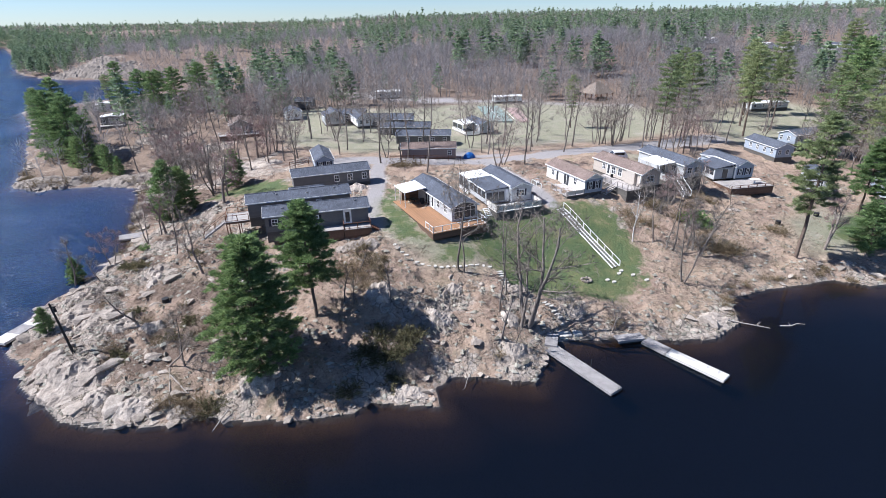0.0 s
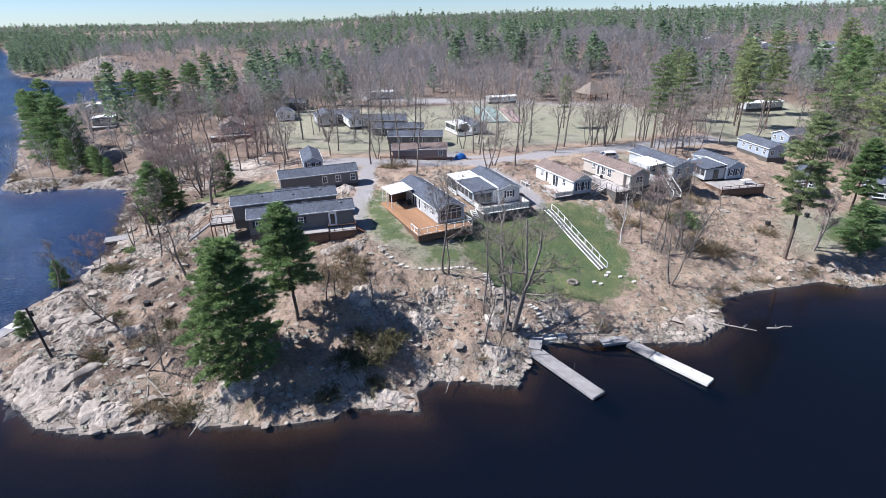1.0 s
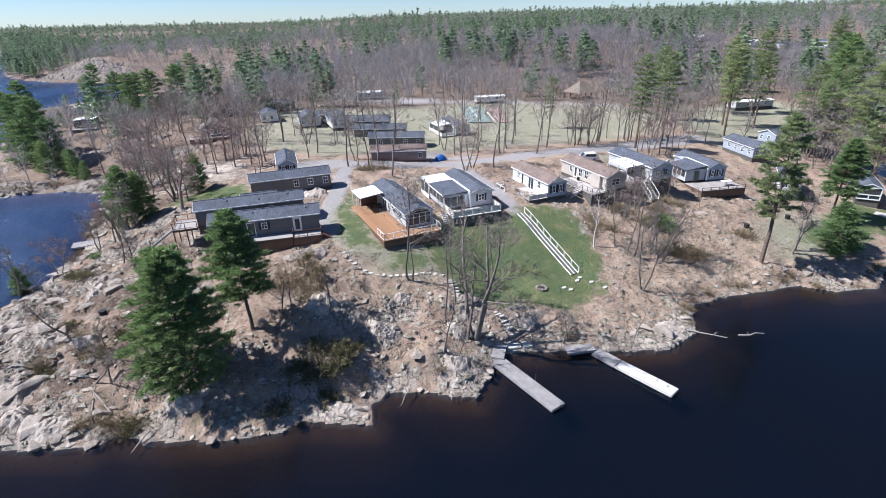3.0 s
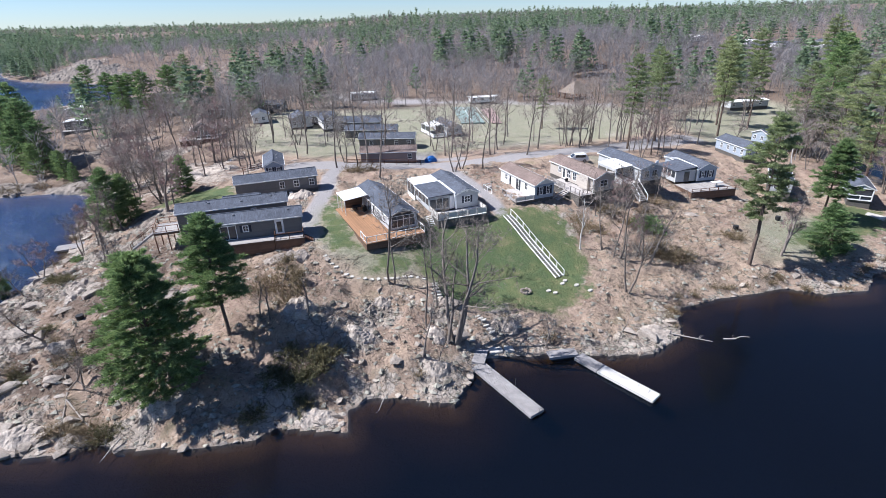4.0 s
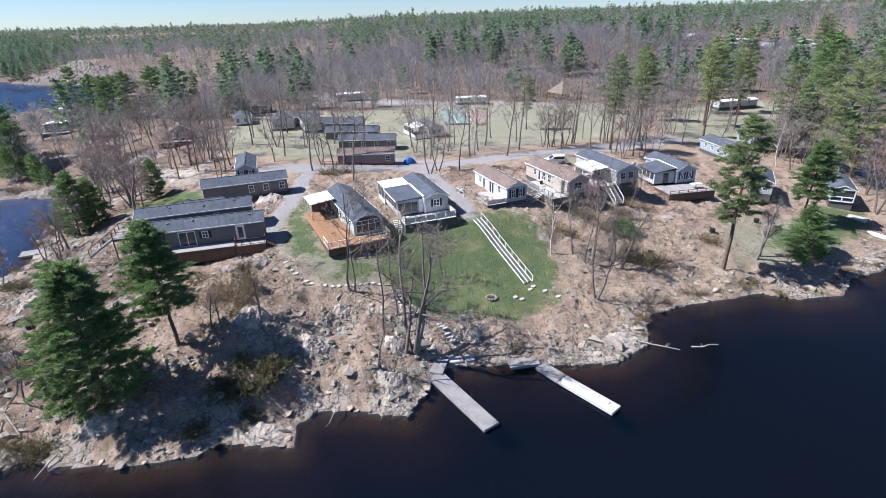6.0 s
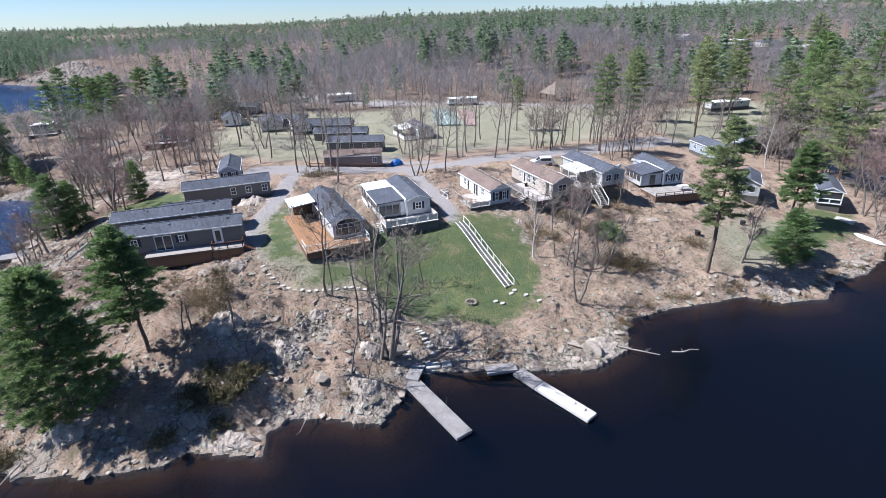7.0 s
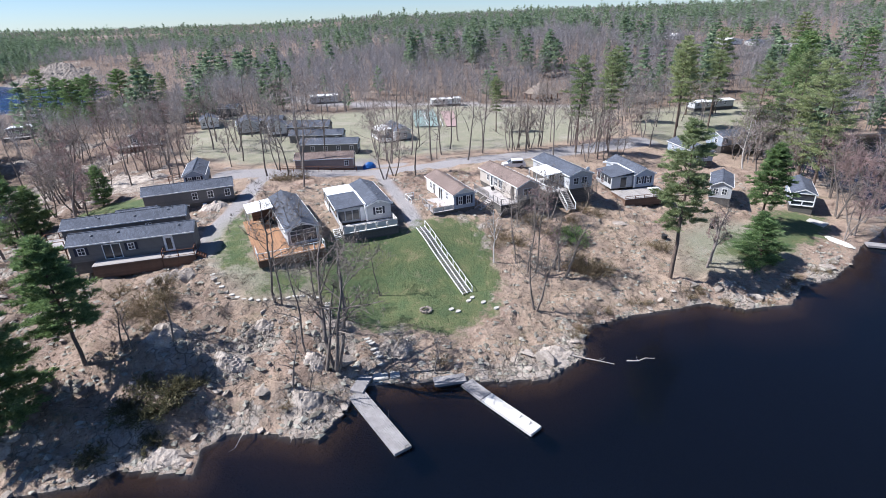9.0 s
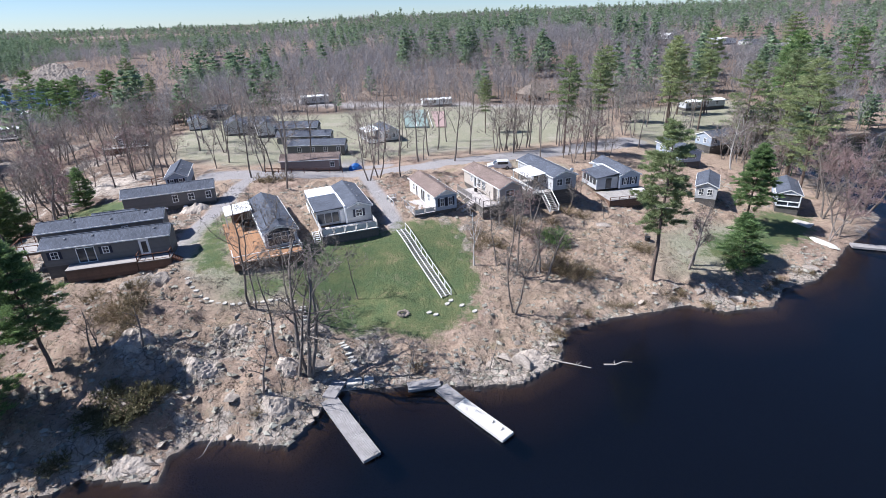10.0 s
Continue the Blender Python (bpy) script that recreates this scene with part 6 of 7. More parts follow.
def patch(x, y, seed, size):
    return ripple(np.asarray(x), np.asarray(y), seed, size)


BARE_NEAR, BARE_MID = [far_bare(70 + k, 66, 0.0055) for k in range(6)], [far_bare(80 + k, 22, 0.012) for k in range(6)]
CON_NEAR, CON_MID, CON_FAR = [far_conifer(90 + k, 170, 0.10) for k in range(6)], [far_conifer(100 + k, 112, 0.10) for k in range(6)], [far_conifer(110 + k, 26, 0.19) for k in range(5)]
rock_hill = lambda x, y: ((x + 194) / 34) ** 2 + ((y - 414) / 18) ** 2 < 1
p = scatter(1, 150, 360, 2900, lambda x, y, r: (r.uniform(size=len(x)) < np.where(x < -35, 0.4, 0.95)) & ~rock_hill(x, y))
woods("bare_woods", "leafless hardwood forest, purple-grey, behind the meadow", HAZED_TWIGS, p, np.random.RandomState(2).uniform(7, 13, len(p)), BARE_NEAR, 3)
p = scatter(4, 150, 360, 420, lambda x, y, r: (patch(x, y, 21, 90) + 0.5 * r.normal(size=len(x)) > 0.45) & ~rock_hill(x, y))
woods("pine_stand", "scattered white pines standing over the hardwoods", HAZED_NEEDLES, p, np.random.RandomState(5).uniform(9, 18, len(p)), CON_NEAR, 6)
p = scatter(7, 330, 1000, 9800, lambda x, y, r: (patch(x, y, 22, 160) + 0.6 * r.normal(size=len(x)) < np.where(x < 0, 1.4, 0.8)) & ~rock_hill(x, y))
woods("bare_woods", "leafless hardwood forest farther back", HAZED_TWIGS, p, np.random.RandomState(8).uniform(8, 12, len(p)), BARE_MID, 9)
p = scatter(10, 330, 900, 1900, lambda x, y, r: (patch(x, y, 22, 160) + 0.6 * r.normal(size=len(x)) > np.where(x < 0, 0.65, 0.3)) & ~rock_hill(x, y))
woods("pine_woods", "dense green conifer forest", HAZED_NEEDLES, p, np.random.RandomState(11).uniform(9, 17, len(p)), CON_MID, 12)
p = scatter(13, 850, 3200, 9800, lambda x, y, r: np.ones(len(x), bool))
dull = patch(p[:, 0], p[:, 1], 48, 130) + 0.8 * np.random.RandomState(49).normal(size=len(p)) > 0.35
woods("pine_woods", "conifer forest running to the horizon", HAZED_NEEDLES, p[~dull], np.random.RandomState(14).gamma(14, 1.0, (~dull).sum()), CON_FAR, 15)
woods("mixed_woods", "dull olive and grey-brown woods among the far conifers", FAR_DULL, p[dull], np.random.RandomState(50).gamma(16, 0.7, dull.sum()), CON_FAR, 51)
p = np.c_[np.random.RandomState(16).uniform(-160, -82, 900), np.random.RandomState(17).uniform(165, 300, 900)]
p = p[(signed(p[:, 0], p[:, 1], SHORE) < -1)][:420]
woods("low_brush", "low leafless brush along the inlet", HAZED_TWIGS, p, np.random.RandomState(18).uniform(1.0, 2.6, len(p)), BARE_MID, 19)
p = np.c_[np.random.RandomState(32).uniform(-165, -56, 1500), np.random.RandomState(33).uniform(160, 240, 1500)]
p = p[(signed(p[:, 0], p[:, 1], SHORE) < -2) & ~((np.abs(p[:, 0] + 81) < 13) & (np.abs(p[:, 1] - 170) < 9))][:380]
woods("bare_woods", "low leafless hardwoods between the arm and the inlet", HAZED_TWIGS, p, np.random.RandomState(34).uniform(3.0, 6.5, len(p)), BARE_NEAR, 35)
p = p[np.random.RandomState(36).uniform(size=len(p)) < 0.05] + 1.3
woods("pine_stand", "young pines among the low hardwoods by the inlet", HAZED_NEEDLES, p, np.random.RandomState(37).uniform(5, 10, len(p)), CON_NEAR, 38)
p = np.c_[np.random.RandomState(20).uniform(-230, -140, 300), np.random.RandomState(21).uniform(396, 450, 300)]
p = p[(signed(p[:, 0], p[:, 1], SHORE) < -3)][:110]
woods("low_brush", "sparse leafless trees on the granite knoll", HAZED_TWIGS, p, np.random.RandomState(22).uniform(3, 7, len(p)), BARE_MID, 23)
p = np.c_[np.random.RandomState(52).uniform(-275, -130, 1600), np.random.RandomState(53).uniform(350, 470, 1600)]
d = signed(p[:, 0], p[:, 1], SHORE)
p = p[(d < 1) & (d > -12)][:200]
woods("low_brush", "leafless brush along the knoll's shore", HAZED_TWIGS, p, np.random.RandomState(54).uniform(2.0, 5.0, len(p)), BARE_MID, 55)
p = np.c_[np.random.RandomState(24).uniform(-345, -212, 900), np.random.RandomState(25).uniform(412, 610, 900)]
d = signed(p[:, 0], p[:, 1], SHORE)
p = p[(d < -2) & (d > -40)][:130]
woods("pine_stand", "pines and cedars along the far shore", HAZED_NEEDLES, p, np.random.RandomState(26).uniform(7, 15, len(p)), CON_NEAR, 27)
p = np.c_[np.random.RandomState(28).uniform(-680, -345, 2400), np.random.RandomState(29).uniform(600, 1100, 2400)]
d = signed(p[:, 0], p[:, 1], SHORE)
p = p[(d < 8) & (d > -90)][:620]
woods("pine_stand", "pines along the distant shore", HAZED_NEEDLES, p, np.random.RandomState(30).uniform(9, 16, len(p)), CON_MID, 31)
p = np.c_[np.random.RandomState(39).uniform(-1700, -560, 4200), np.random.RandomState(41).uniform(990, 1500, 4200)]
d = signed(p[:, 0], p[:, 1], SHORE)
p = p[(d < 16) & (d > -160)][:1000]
woods("pine_stand", "dark conifers along the far end of the lake", HAZED_NEEDLES, p, np.random.RandomState(42).uniform(9, 16, len(p)), CON_FAR, 43)
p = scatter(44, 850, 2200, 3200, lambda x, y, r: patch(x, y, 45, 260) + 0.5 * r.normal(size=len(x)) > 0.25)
woods("bare_woods", "leafless hardwoods mixed into the far conifers", HAZED_TWIGS, p, np.random.RandomState(46).uniform(11, 16, len(p)), BARE_MID, 47)


# ---- docks ----
def dock(label, a, b, wide, material, z=0.42, sections=2, posts=True):
    """A floating dock from a to b: sections with a boarded top, side beams and floats."""
    ax, ay = a
    L, turn = math.hypot(b[0] - ax, b[1] - ay), math.degrees(math.atan2(b[1] - ay, b[0] - ax)) - 90
    t = thing("dock", pose(ax, ay, z, 0, 0, turn), label, "dock", "floating docks")
    n = sections
    for k in range(n):
        y0, y1 = L * k / n + 0.02, L * (k + 1) / n - 0.02
        m = material[k % len(material)]
        s = part("section", boxes((-wide / 2 + 0.06, wide / 2 - 0.06, y0, y1, -0.12, -0.045)), m, t)
        for sx in (-1, 1):
            part("side_beam", boxes((min(sx * (wide / 2 - 0.06), sx * wide / 2), max(sx * (wide / 2 - 0.06), sx * wide / 2), y0, y1, -0.3, 0.012)), m, s)
        boards_n = int((y1 - y0) / 0.15)
        for j in range(boards_n):
            yy = y0 + (j + 0.5) * (y1 - y0) / boards_n
            part("plank", boxes((-wide / 2 + 0.062, wide / 2 - 0.062, yy - 0.066, yy + 0.066, -0.045, random.uniform(-0.004, 0.006))), m, s)
        part("float", boxes((-wide / 2 + 0.15, wide / 2 - 0.15, y0 + 0.3, y1 - 0.3, -0.62, -0.12)), DARK, s)
    part("end_board", boxes((-wide / 2, wide / 2, -0.04, 0.0, -0.3, 0.01)), material[0], t)
    return t


da = dock("weathered grey wooden floating dock with two sections", (23.3, 40.3), (19.15, 48.75), 1.75, [DOCK_GREY], 0.42, 3)
part("mooring_pole", beams(0.07, ((0.95, 4.2, -0.8), (0.95, 4.2, 1.0))), DARK, da)
part("ladder", beams(0.05, ((0.6, -0.05, -0.6), (0.6, -0.05, 0.35)), ((0.25, -0.05, -0.6), (0.25, -0.05, 0.35)), ((0.25, -0.05, 0.35), (0.6, -0.05, 0.35))), METAL, da)
ra = dock("short weathered ramp from the rock to the dock", (19.2, 48.85), (20.25, 51.3), 1.45, [DOCK_GREY], 0.62, 1)
db = dock("pale bleached floating dock with a grey inner section", (35.75, 40.35), (32.3, 45.75), 1.5, [DOCK_WHITE], 0.42, 1)
for px, py in ((0.25, 0.9), (0.3, 2.1)):
    part("cleat", beams(0.05, ((px - 0.2, py, 0.06), (px + 0.2, py + 0.05, 0.06)), ((px, py, 0.0), (px + 0.02, py, 0.3))), METAL, db)
dock("grey inner dock section joining the shore", (32.26, 45.82), (30.75, 48.4), 1.5, [DOCK_GREY], 0.42, 1)
dock("grey landing platform on the shore rock", (30.7, 49.0), (27.3, 48.9), 1.3, [DOCK_GREY], 0.6, 1)
dock("small grey dock on the western rocks", (-46.9, 60.4), (-44.7, 66.0), 2.0, [DOCK_WHITE, DOCK_GREY], 0.6, 3)
dock("weathered swim platform by the western shore", (-46.4, 93.2), (-42.2, 94.4), 2.6, [DOCK_GREY], 0.6, 1)
dock("pale dock in the eastern bay", (101.0, 69.6), (107.0, 66.2), 1.6, [DOCK_GREY], 0.45, 2)
for name, x0, x1, y0, y1, m in (("concrete_slab", 20.9, 22.6, 50.6, 52.1, "pale concrete slab at the water's edge"), ("concrete_slab", 22.8, 23.9, 50.5, 52.0, "pale concrete slab at the water's edge")):
    z = top((x0 + x1) / 2, (y0 + y1) / 2)
    bm = boxes((x0, x1, y0, y1, z - 0.4, z + 0.18))
    bmesh.ops.bevel(bm, geom=bm.edges[:], offset=0.05, segments=2, affect="EDGES")
    tagged(part(name, bm, STONE, None), m, "slab")


# ---- the long stair down the lawn ----
def long_stair():
    bx, by, tx, ty = 33.9, 63.4, 29.3, 75.2
    z0, z1 = top(bx, by) + 0.12, top(tx, ty) + 0.15
    L = math.hypot(tx - bx, ty - by)
    turn = math.degrees(math.atan2(ty - by, tx - bx)) - 90
    t = thing("stair", pose(bx, by, z0, 0, 0, turn), "long pale wooden stair with white rails down the lawn", "stair")
    rise = z1 - z0

    def at(y, lift=0.0):
        gx, gy = bx + (tx - bx) * y / L, by + (ty - by) * y / L
        return max(rise * y / L, top(gx, gy) - z0 + 0.1) + lift
    cut = [k * L / 8 for k in range(9)]
    for x, name in ((-0.66, "stringer"), (0.0, "stringer"), (0.66, "stringer")):
        bm = bmesh.new()
        for a, b in zip(cut[:-1], cut[1:]):
            beam(bm, (x, a, at(a, 0.06)), (x, b, at(b, 0.06)), 0.06, 0.16)
        part(name, bm, WHITE, t)
    n = 36
    for k in range(n):
        y = (k + 0.5) * L / n
        part("tread", boxes((-0.62, 0.62, y - 0.09, y + 0.07, at(y) - 0.02, at(y) + 0.06)), DOCK_GREY, t)
    for x in (0.78,):
        bm = bmesh.new()
        for a, b in zip(cut[:-1], cut[1:]):
            beam(bm, (x, a, at(a, 0.85)), (x, b, at(b, 0.85)), 0.06)
        rail = part("handrail", bm, WHITE, t, "white handrail")
        for c in cut:
            part("post", beams(0.09, ((x, c, at(c, -0.3)), (x, c, at(c, 0.85)))), WHITE, rail)


long_stair()


# ---- rocks ----
def boulder(seed, flat=0.6, count=16):
    """An angular granite block: a hull of scattered points with chipped edges."""
    r = np.random.RandomState(seed)
    bm = bmesh.new()
    for k in range(count):
        p = unit(r.normal(0, 1, 3)) * r.uniform(0.8, 1.0)
        bm.verts.new((np.clip(p[0], -0.8, 0.8), np.clip(p[1], -0.75, 0.75), np.clip(p[2], -0.6, 0.6) * flat * 1.5))
    hull = bmesh.ops.convex_hull(bm, input=bm.verts)
    bmesh.ops.delete(bm, geom=[g for g in hull["geom_interior"] if isinstance(g, bmesh.types.BMVert)], context="VERTS")
    bmesh.ops.dissolve_limit(bm, angle_limit=0.25, verts=bm.verts, edges=bm.edges)
    bmesh.ops.bevel(bm, geom=bm.edges[:], offset=0.035, segments=1, affect="EDGES")
    me = bpy.data.meshes.new("boulder")
    bm.to_mesh(me)
    bm.free()
    me.materials.append(GRANITE)
    ob = new("boulder", me)
    ob.matrix_basis = pose(0, 0, -500)
    return tagged(ob, "grey lichened granite boulder lying on the shore", "rock", "granite boulders")


ROCKS = [boulder(200 + k, (0.42, 0.55, 0.65, 0.34)[k % 4], 9 + k // 2) for k in range(10)]
rng = np.random.RandomState(77)


def put_rock(x, y, size, long=1.0, sink=0.35, label="", turn=None):
    ob = ROCKS[rng.randint(len(ROCKS))]
    m = pose(x, y, top(x, y) + size * (0.42 - sink), rng.normal(0, 9), rng.normal(0, 9), rng.uniform(0, 360) if turn is None else turn) @ Matrix.Diagonal((size * long, size, size * rng.uniform(0.7, 1.0), 1))
    made = copy_thing(ob, m)
    if label:
        tagged(made, label)


# blocks along the water's edge
edge = np.array(SHORE_SOUTH + SHORE_EAST[:14], float)
for a, b in zip(edge[:-1], edge[1:]):
    for k in range(max(1, int(np.linalg.norm(b - a) / 1.5))):
        p = a + (b - a) * rng.uniform()
        n = unit(np.array([-(b - a)[1], (b - a)[0]]))
        q = p + n * rng.uniform(-0.1, 2.0)
        big = 1.0 if q[0] < -15 else 0.75
        put_rock(q[0], q[1], rng.uniform(0.28, 0.85) * big, rng.uniform(1.0, 1.7))
# the rocky rim of the western arm
edge = np.array(SHORE_WEST[7:], float)
for a, b in zip(edge[:-1], edge[1:]):
    for k in range(max(1, int(np.linalg.norm(b - a) / 1.6))):
        p = a + (b - a) * rng.uniform()
        n = unit(np.array([-(b - a)[1], (b - a)[0]]))
        q = p + n * rng.uniform(-0.2, 3.0)
        put_rock(q[0], q[1], rng.uniform(0.5, 1.3), rng.uniform(1.0, 1.9), 0.4)
# the pale blocks at the western point
for x, y, s, l, t in ((-29.0, 44.1, 0.95, 1.3, 30), (-27.4, 45.6, 1.2, 1.7, 70), (-25.8, 45.2, 1.1, 1.5, 60), (-26.2, 44.0, 0.9, 1.5, 80), (-24.6, 44.2, 0.8, 1.4, 65), (-23.6, 44.8, 0.9, 1.3, 40), (-21.9, 46.2, 1.0, 1.8, 20), (-31.5, 46.5, 1.3, 1.4, 120),
                      (-33.6, 48.5, 1.5, 1.5, 110), (-32.0, 50.4, 1.6, 1.3, 30), (-29.6, 51.5, 1.5, 1.6, 70), (-25.6, 52.0, 1.2, 1.6, 60), (-30.5, 65.5, 1.1, 2.6, 62), (-29.6, 63.0, 1.0, 1.8, 20), (-33.5, 60.8, 1.5, 1.6, 30), (-31.4, 60.0, 1.4, 1.5, 100), (-28.2, 67.5, 1.2, 1.4, 10),
                      (-37.5, 62.5, 1.3, 1.7, 40), (-39.2, 66.0, 1.3, 1.6, 60), (-36.4, 69.0, 1.1, 1.8, 30), (-13.2, 46.3, 1.4, 1.3, 30), (-12.0, 47.2, 1.1, 1.2, 90), (3.1, 43.4, 1.2, 1.7, 10), (1.4, 42.9, 1.1, 1.6, 0), (10.3, 48.4, 0.9, 1.5, 40),
                      (17.9, 57.2, 1.2, 1.6, 30), (16.0, 54.6, 1.0, 2.0, 20), (18.2, 53.0, 1.1, 2.2, 25), (24.8, 54.6, 0.7, 2.0, 100), (40.2, 50.4, 1.3, 1.6, 150), (41.6, 49.4, 0.8, 1.4, 10), (38.6, 51.8, 0.9, 1.8, 140), (64.8, 61.0, 0.8, 1.5, 0), (68.2, 60.6, 0.9, 1.4, 60), (66.4, 59.8, 0.7, 1.6, 90),
                      (72.0, 58.4, 1.1, 1.9, 160), (80.6, 62.5, 1.2, 1.5, 40), (88.0, 63.6, 1.4, 1.5, 20), (92.4, 66.0, 0.9, 1.6, 60), (62.0, 77.0, 1.4, 1.5, 20), (-46.6, 69.4, 1.1, 1.5, 20)):
    put_rock(x, y, s, l, 0.42, "pale weathered granite ledge block" if s > 1 else "", t)
# bare granite rising from the woods
def outcrop(label, x0, y0, wide, deep, tall, seed, step, sunk=0.8, stone=None, rough=1.0):
    """A ledged granite dome: broken steps and cracks on a low swell, its rim buried in the ground."""
    n, m = int(2 * wide / step) + 1, int(2 * deep / step) + 1
    gx, gy = np.meshgrid(np.linspace(-1, 1, n), np.linspace(-1, 1, m))
    u, v = gx.ravel(), gy.ravel()
    x, y = x0 + u * wide, y0 + v * deep
    rad = np.hypot(u, v) + 0.16 * ripple(x, y, seed, wide * 0.8)
    swell = np.clip(1 - rad ** 2, 0, 1) ** 0.6
    size = max(wide * 0.13, 1.4 if rough == 1.0 else 2.0)
    run = (0.3 * x + 0.95 * y) / size + 1.2 * ripple(x, y, seed + 1, size * 3)
    saw = (run - np.floor(run)) * (0.6 + 0.4 * ripple(x, y, seed + 2, size * 2))
    run = (0.9 * x - 0.4 * y) / (size * 0.7) + 1.0 * ripple(x, y, seed + 3, size * 2)
    saw += 0.5 * (run - np.floor(run))
    z = land(x, y) - sunk + swell * (tall + sunk) + np.clip(swell * 3, 0, 1) * rough * (0.16 * size * saw + 0.10 * size * ripple(x, y, seed + 4, size * 0.8))
    z = np.where(rad > 0.98, land(x, y) - sunk - 1.0, z)
    i = (np.arange(m - 1)[:, None] * n + np.arange(n - 1)[None, :]).ravel()
    tagged(obj_from("rock_outcrop", np.c_[x, y, z], np.c_[i, i + 1, i + n + 1, i + n], stone or LEDGE), label, "rock", "granite outcrops")


LEDGE = granite_material("ledge_granite", 0.72)
KNOLL = granite_material("knoll_granite", 0.78)
PALE_GRANITE = granite_material("pale_granite", 1.22)
outcrop("pinkish granite knoll with dark cracks across the inlet", -197, 416, 36, 16, 1.4, 301, 0.7, 0.8, KNOLL, 0.9)
outcrop("bare granite hump beside the far knoll", -165, 405, 15, 11, 1.0, 311, 0.7, 0.8, KNOLL, 0.9)
outcrop("pale weathered granite ledge below the brown cottage", -43.0, 141.5, 6.5, 2.6, 0.45, 351, 0.4, 0.6, PALE_GRANITE)
outcrop("smooth granite ledge under the western hardwoods", -60, 161, 9, 5.5, 1.2, 321, 0.5)
outcrop("smooth granite ledge under the western hardwoods", -68.5, 152, 6, 5, 1.1, 331, 0.5)
outcrop("low granite ledge on the western shore", -78, 134, 11, 4.5, 0.9, 341, 0.5)
outcrop("low granite ledge on the western shore", -60, 131.5, 8, 4.0, 0.9, 351, 0.5)
outcrop("pale granite ledge behind the cottages", -27.5, 121.5, 8, 3.4, 0.7, 361, 0.45, 0.8, PALE_GRANITE, 0.5)
outcrop("granite ledge below the trees", -46, 112, 5, 8, 0.9, 371, 0.5)
outcrop("pale granite hump beside the drive", -3.4, 91.6, 3.0, 2.3, 0.6, 381, 0.25, 0.4, PALE_GRANITE, 0.3)
for k, (x, y, w, d, h) in enumerate(((-34.0, 50.0, 4.2, 3.2, 0.4), (-36.2, 60.9, 3.2, 2.6, 0.35), (-32.1, 70.9, 1.6, 2.8, 0.5), (-0.2, 54.7, 2.0, 1.7, 0.8), (6.5, 52.2, 1.9, 1.4, 0.3), (15.2, 52.2, 1.5, 1.5, 0.45), (17.5, 57.7, 2.0, 1.5, 0.4),
                                     (14.3, 47.6, 2.2, 1.5, 0.3), (24.4, 54.6, 1.2, 1.6, 0.4), (2.2, 43.3, 2.6, 1.1, 0.4), (41.5, 50.8, 2.4, 1.8, 0.3), (-25.8, 45.2, 2.6, 1.5, 0.4), (-13.6, 46.2, 2.0, 1.5, 0.6), (9.2, 57.6, 1.2, 1.0, 0.4), (-3.0, 66.6, 3.4, 1.3, 0.7), (-31.6, 58.3, 2.8, 1.5, 0.4), (-27.4, 57.2, 1.8, 1.1, 0.35), (-31.0, 68.6, 1.0, 2.8, 0.4), (-37.6, 53.6, 2.4, 1.8, 0.4),
                                     (-20.6, 44.2, 2.2, 0.9, 0.3), (-29.6, 47.0, 1.8, 1.5, 0.4), (-39.5, 63.5, 2.2, 2.6, 0.4), (-42.2, 70.0, 2.0, 2.8, 0.4))):
    outcrop("pale weathered granite slab on the slope", x, y, w, d, h, 400 + 10 * k, 0.2, 0.35, PALE_GRANITE, 0.3)
# loose blocks over the slope
made = 0
while made < 120:
    x, y = rng.uniform(-42, 45), rng.uniform(43, 72)
    lawn, meadow, road = masks(np.array([x]), np.array([y]))
    if signed([x], [y], SHORE)[0] < -0.8 and lawn[0] < 0.1 and not (-20 < x < 14 and y > 66):
        put_rock(x, y, rng.uniform(0.2, 0.62) * (1.3 if x < -20 else 1.0), rng.uniform(1.0, 2.0), 0.4)
        made += 1
for ob in ROCKS:
    bpy.data.objects.remove(ob)


def rubble():
    """Small stones, sticks and clods over the open slope."""
    r = np.random.RandomState(91)
    n = 42000
    x, y = r.uniform(-46, 100, n), r.uniform(41, 100, n)
    ok = signed(x, y, SHORE) < -0.2
    lawn, meadow, road = masks(x, y)
    ok &= (lawn < 0.25) & (road < 0.3) & (meadow < 0.2) & (r.uniform(size=n) < 0.25 + 0.9 * bareness(x, y))
    x, y = x[ok], y[ok]
    z = land(x, y)
    base = np.array([[1, 0, 0], [0, 1, 0], [-1, 0, 0], [0, -1, 0], [0.1, 0.1, 0.9], [0, 0, -0.6]], float)
    faces = np.array([[0, 1, 4], [1, 2, 4], [2, 3, 4], [3, 0, 4]])
    s = 0.06 + 0.34 * r.uniform(size=len(x)) ** 3
    P = base[None] * (1 + r.normal(0, 0.25, (len(x), 6, 3)))
    a = r.uniform(0, 6.283, len(x))
    X = (P[..., 0] * np.cos(a)[:, None] * 1.4 - P[..., 1] * np.sin(a)[:, None]) * s[:, None] + x[:, None]
    Y = (P[..., 0] * np.sin(a)[:, None] * 1.4 + P[..., 1] * np.cos(a)[:, None]) * s[:, None] + y[:, None]
    Z = P[..., 2] * s[:, None] * 0.6 + z[:, None]
    v = np.stack([X, Y, Z], -1).reshape(-1, 3)
    f = (faces[None] + 6 * np.arange(len(x))[:, None, None]).reshape(-1, 3)
    tagged(obj_from("rubble", v, f, RUBBLE), "loose small stones scattered over the slope", "stones", kind="stuff")


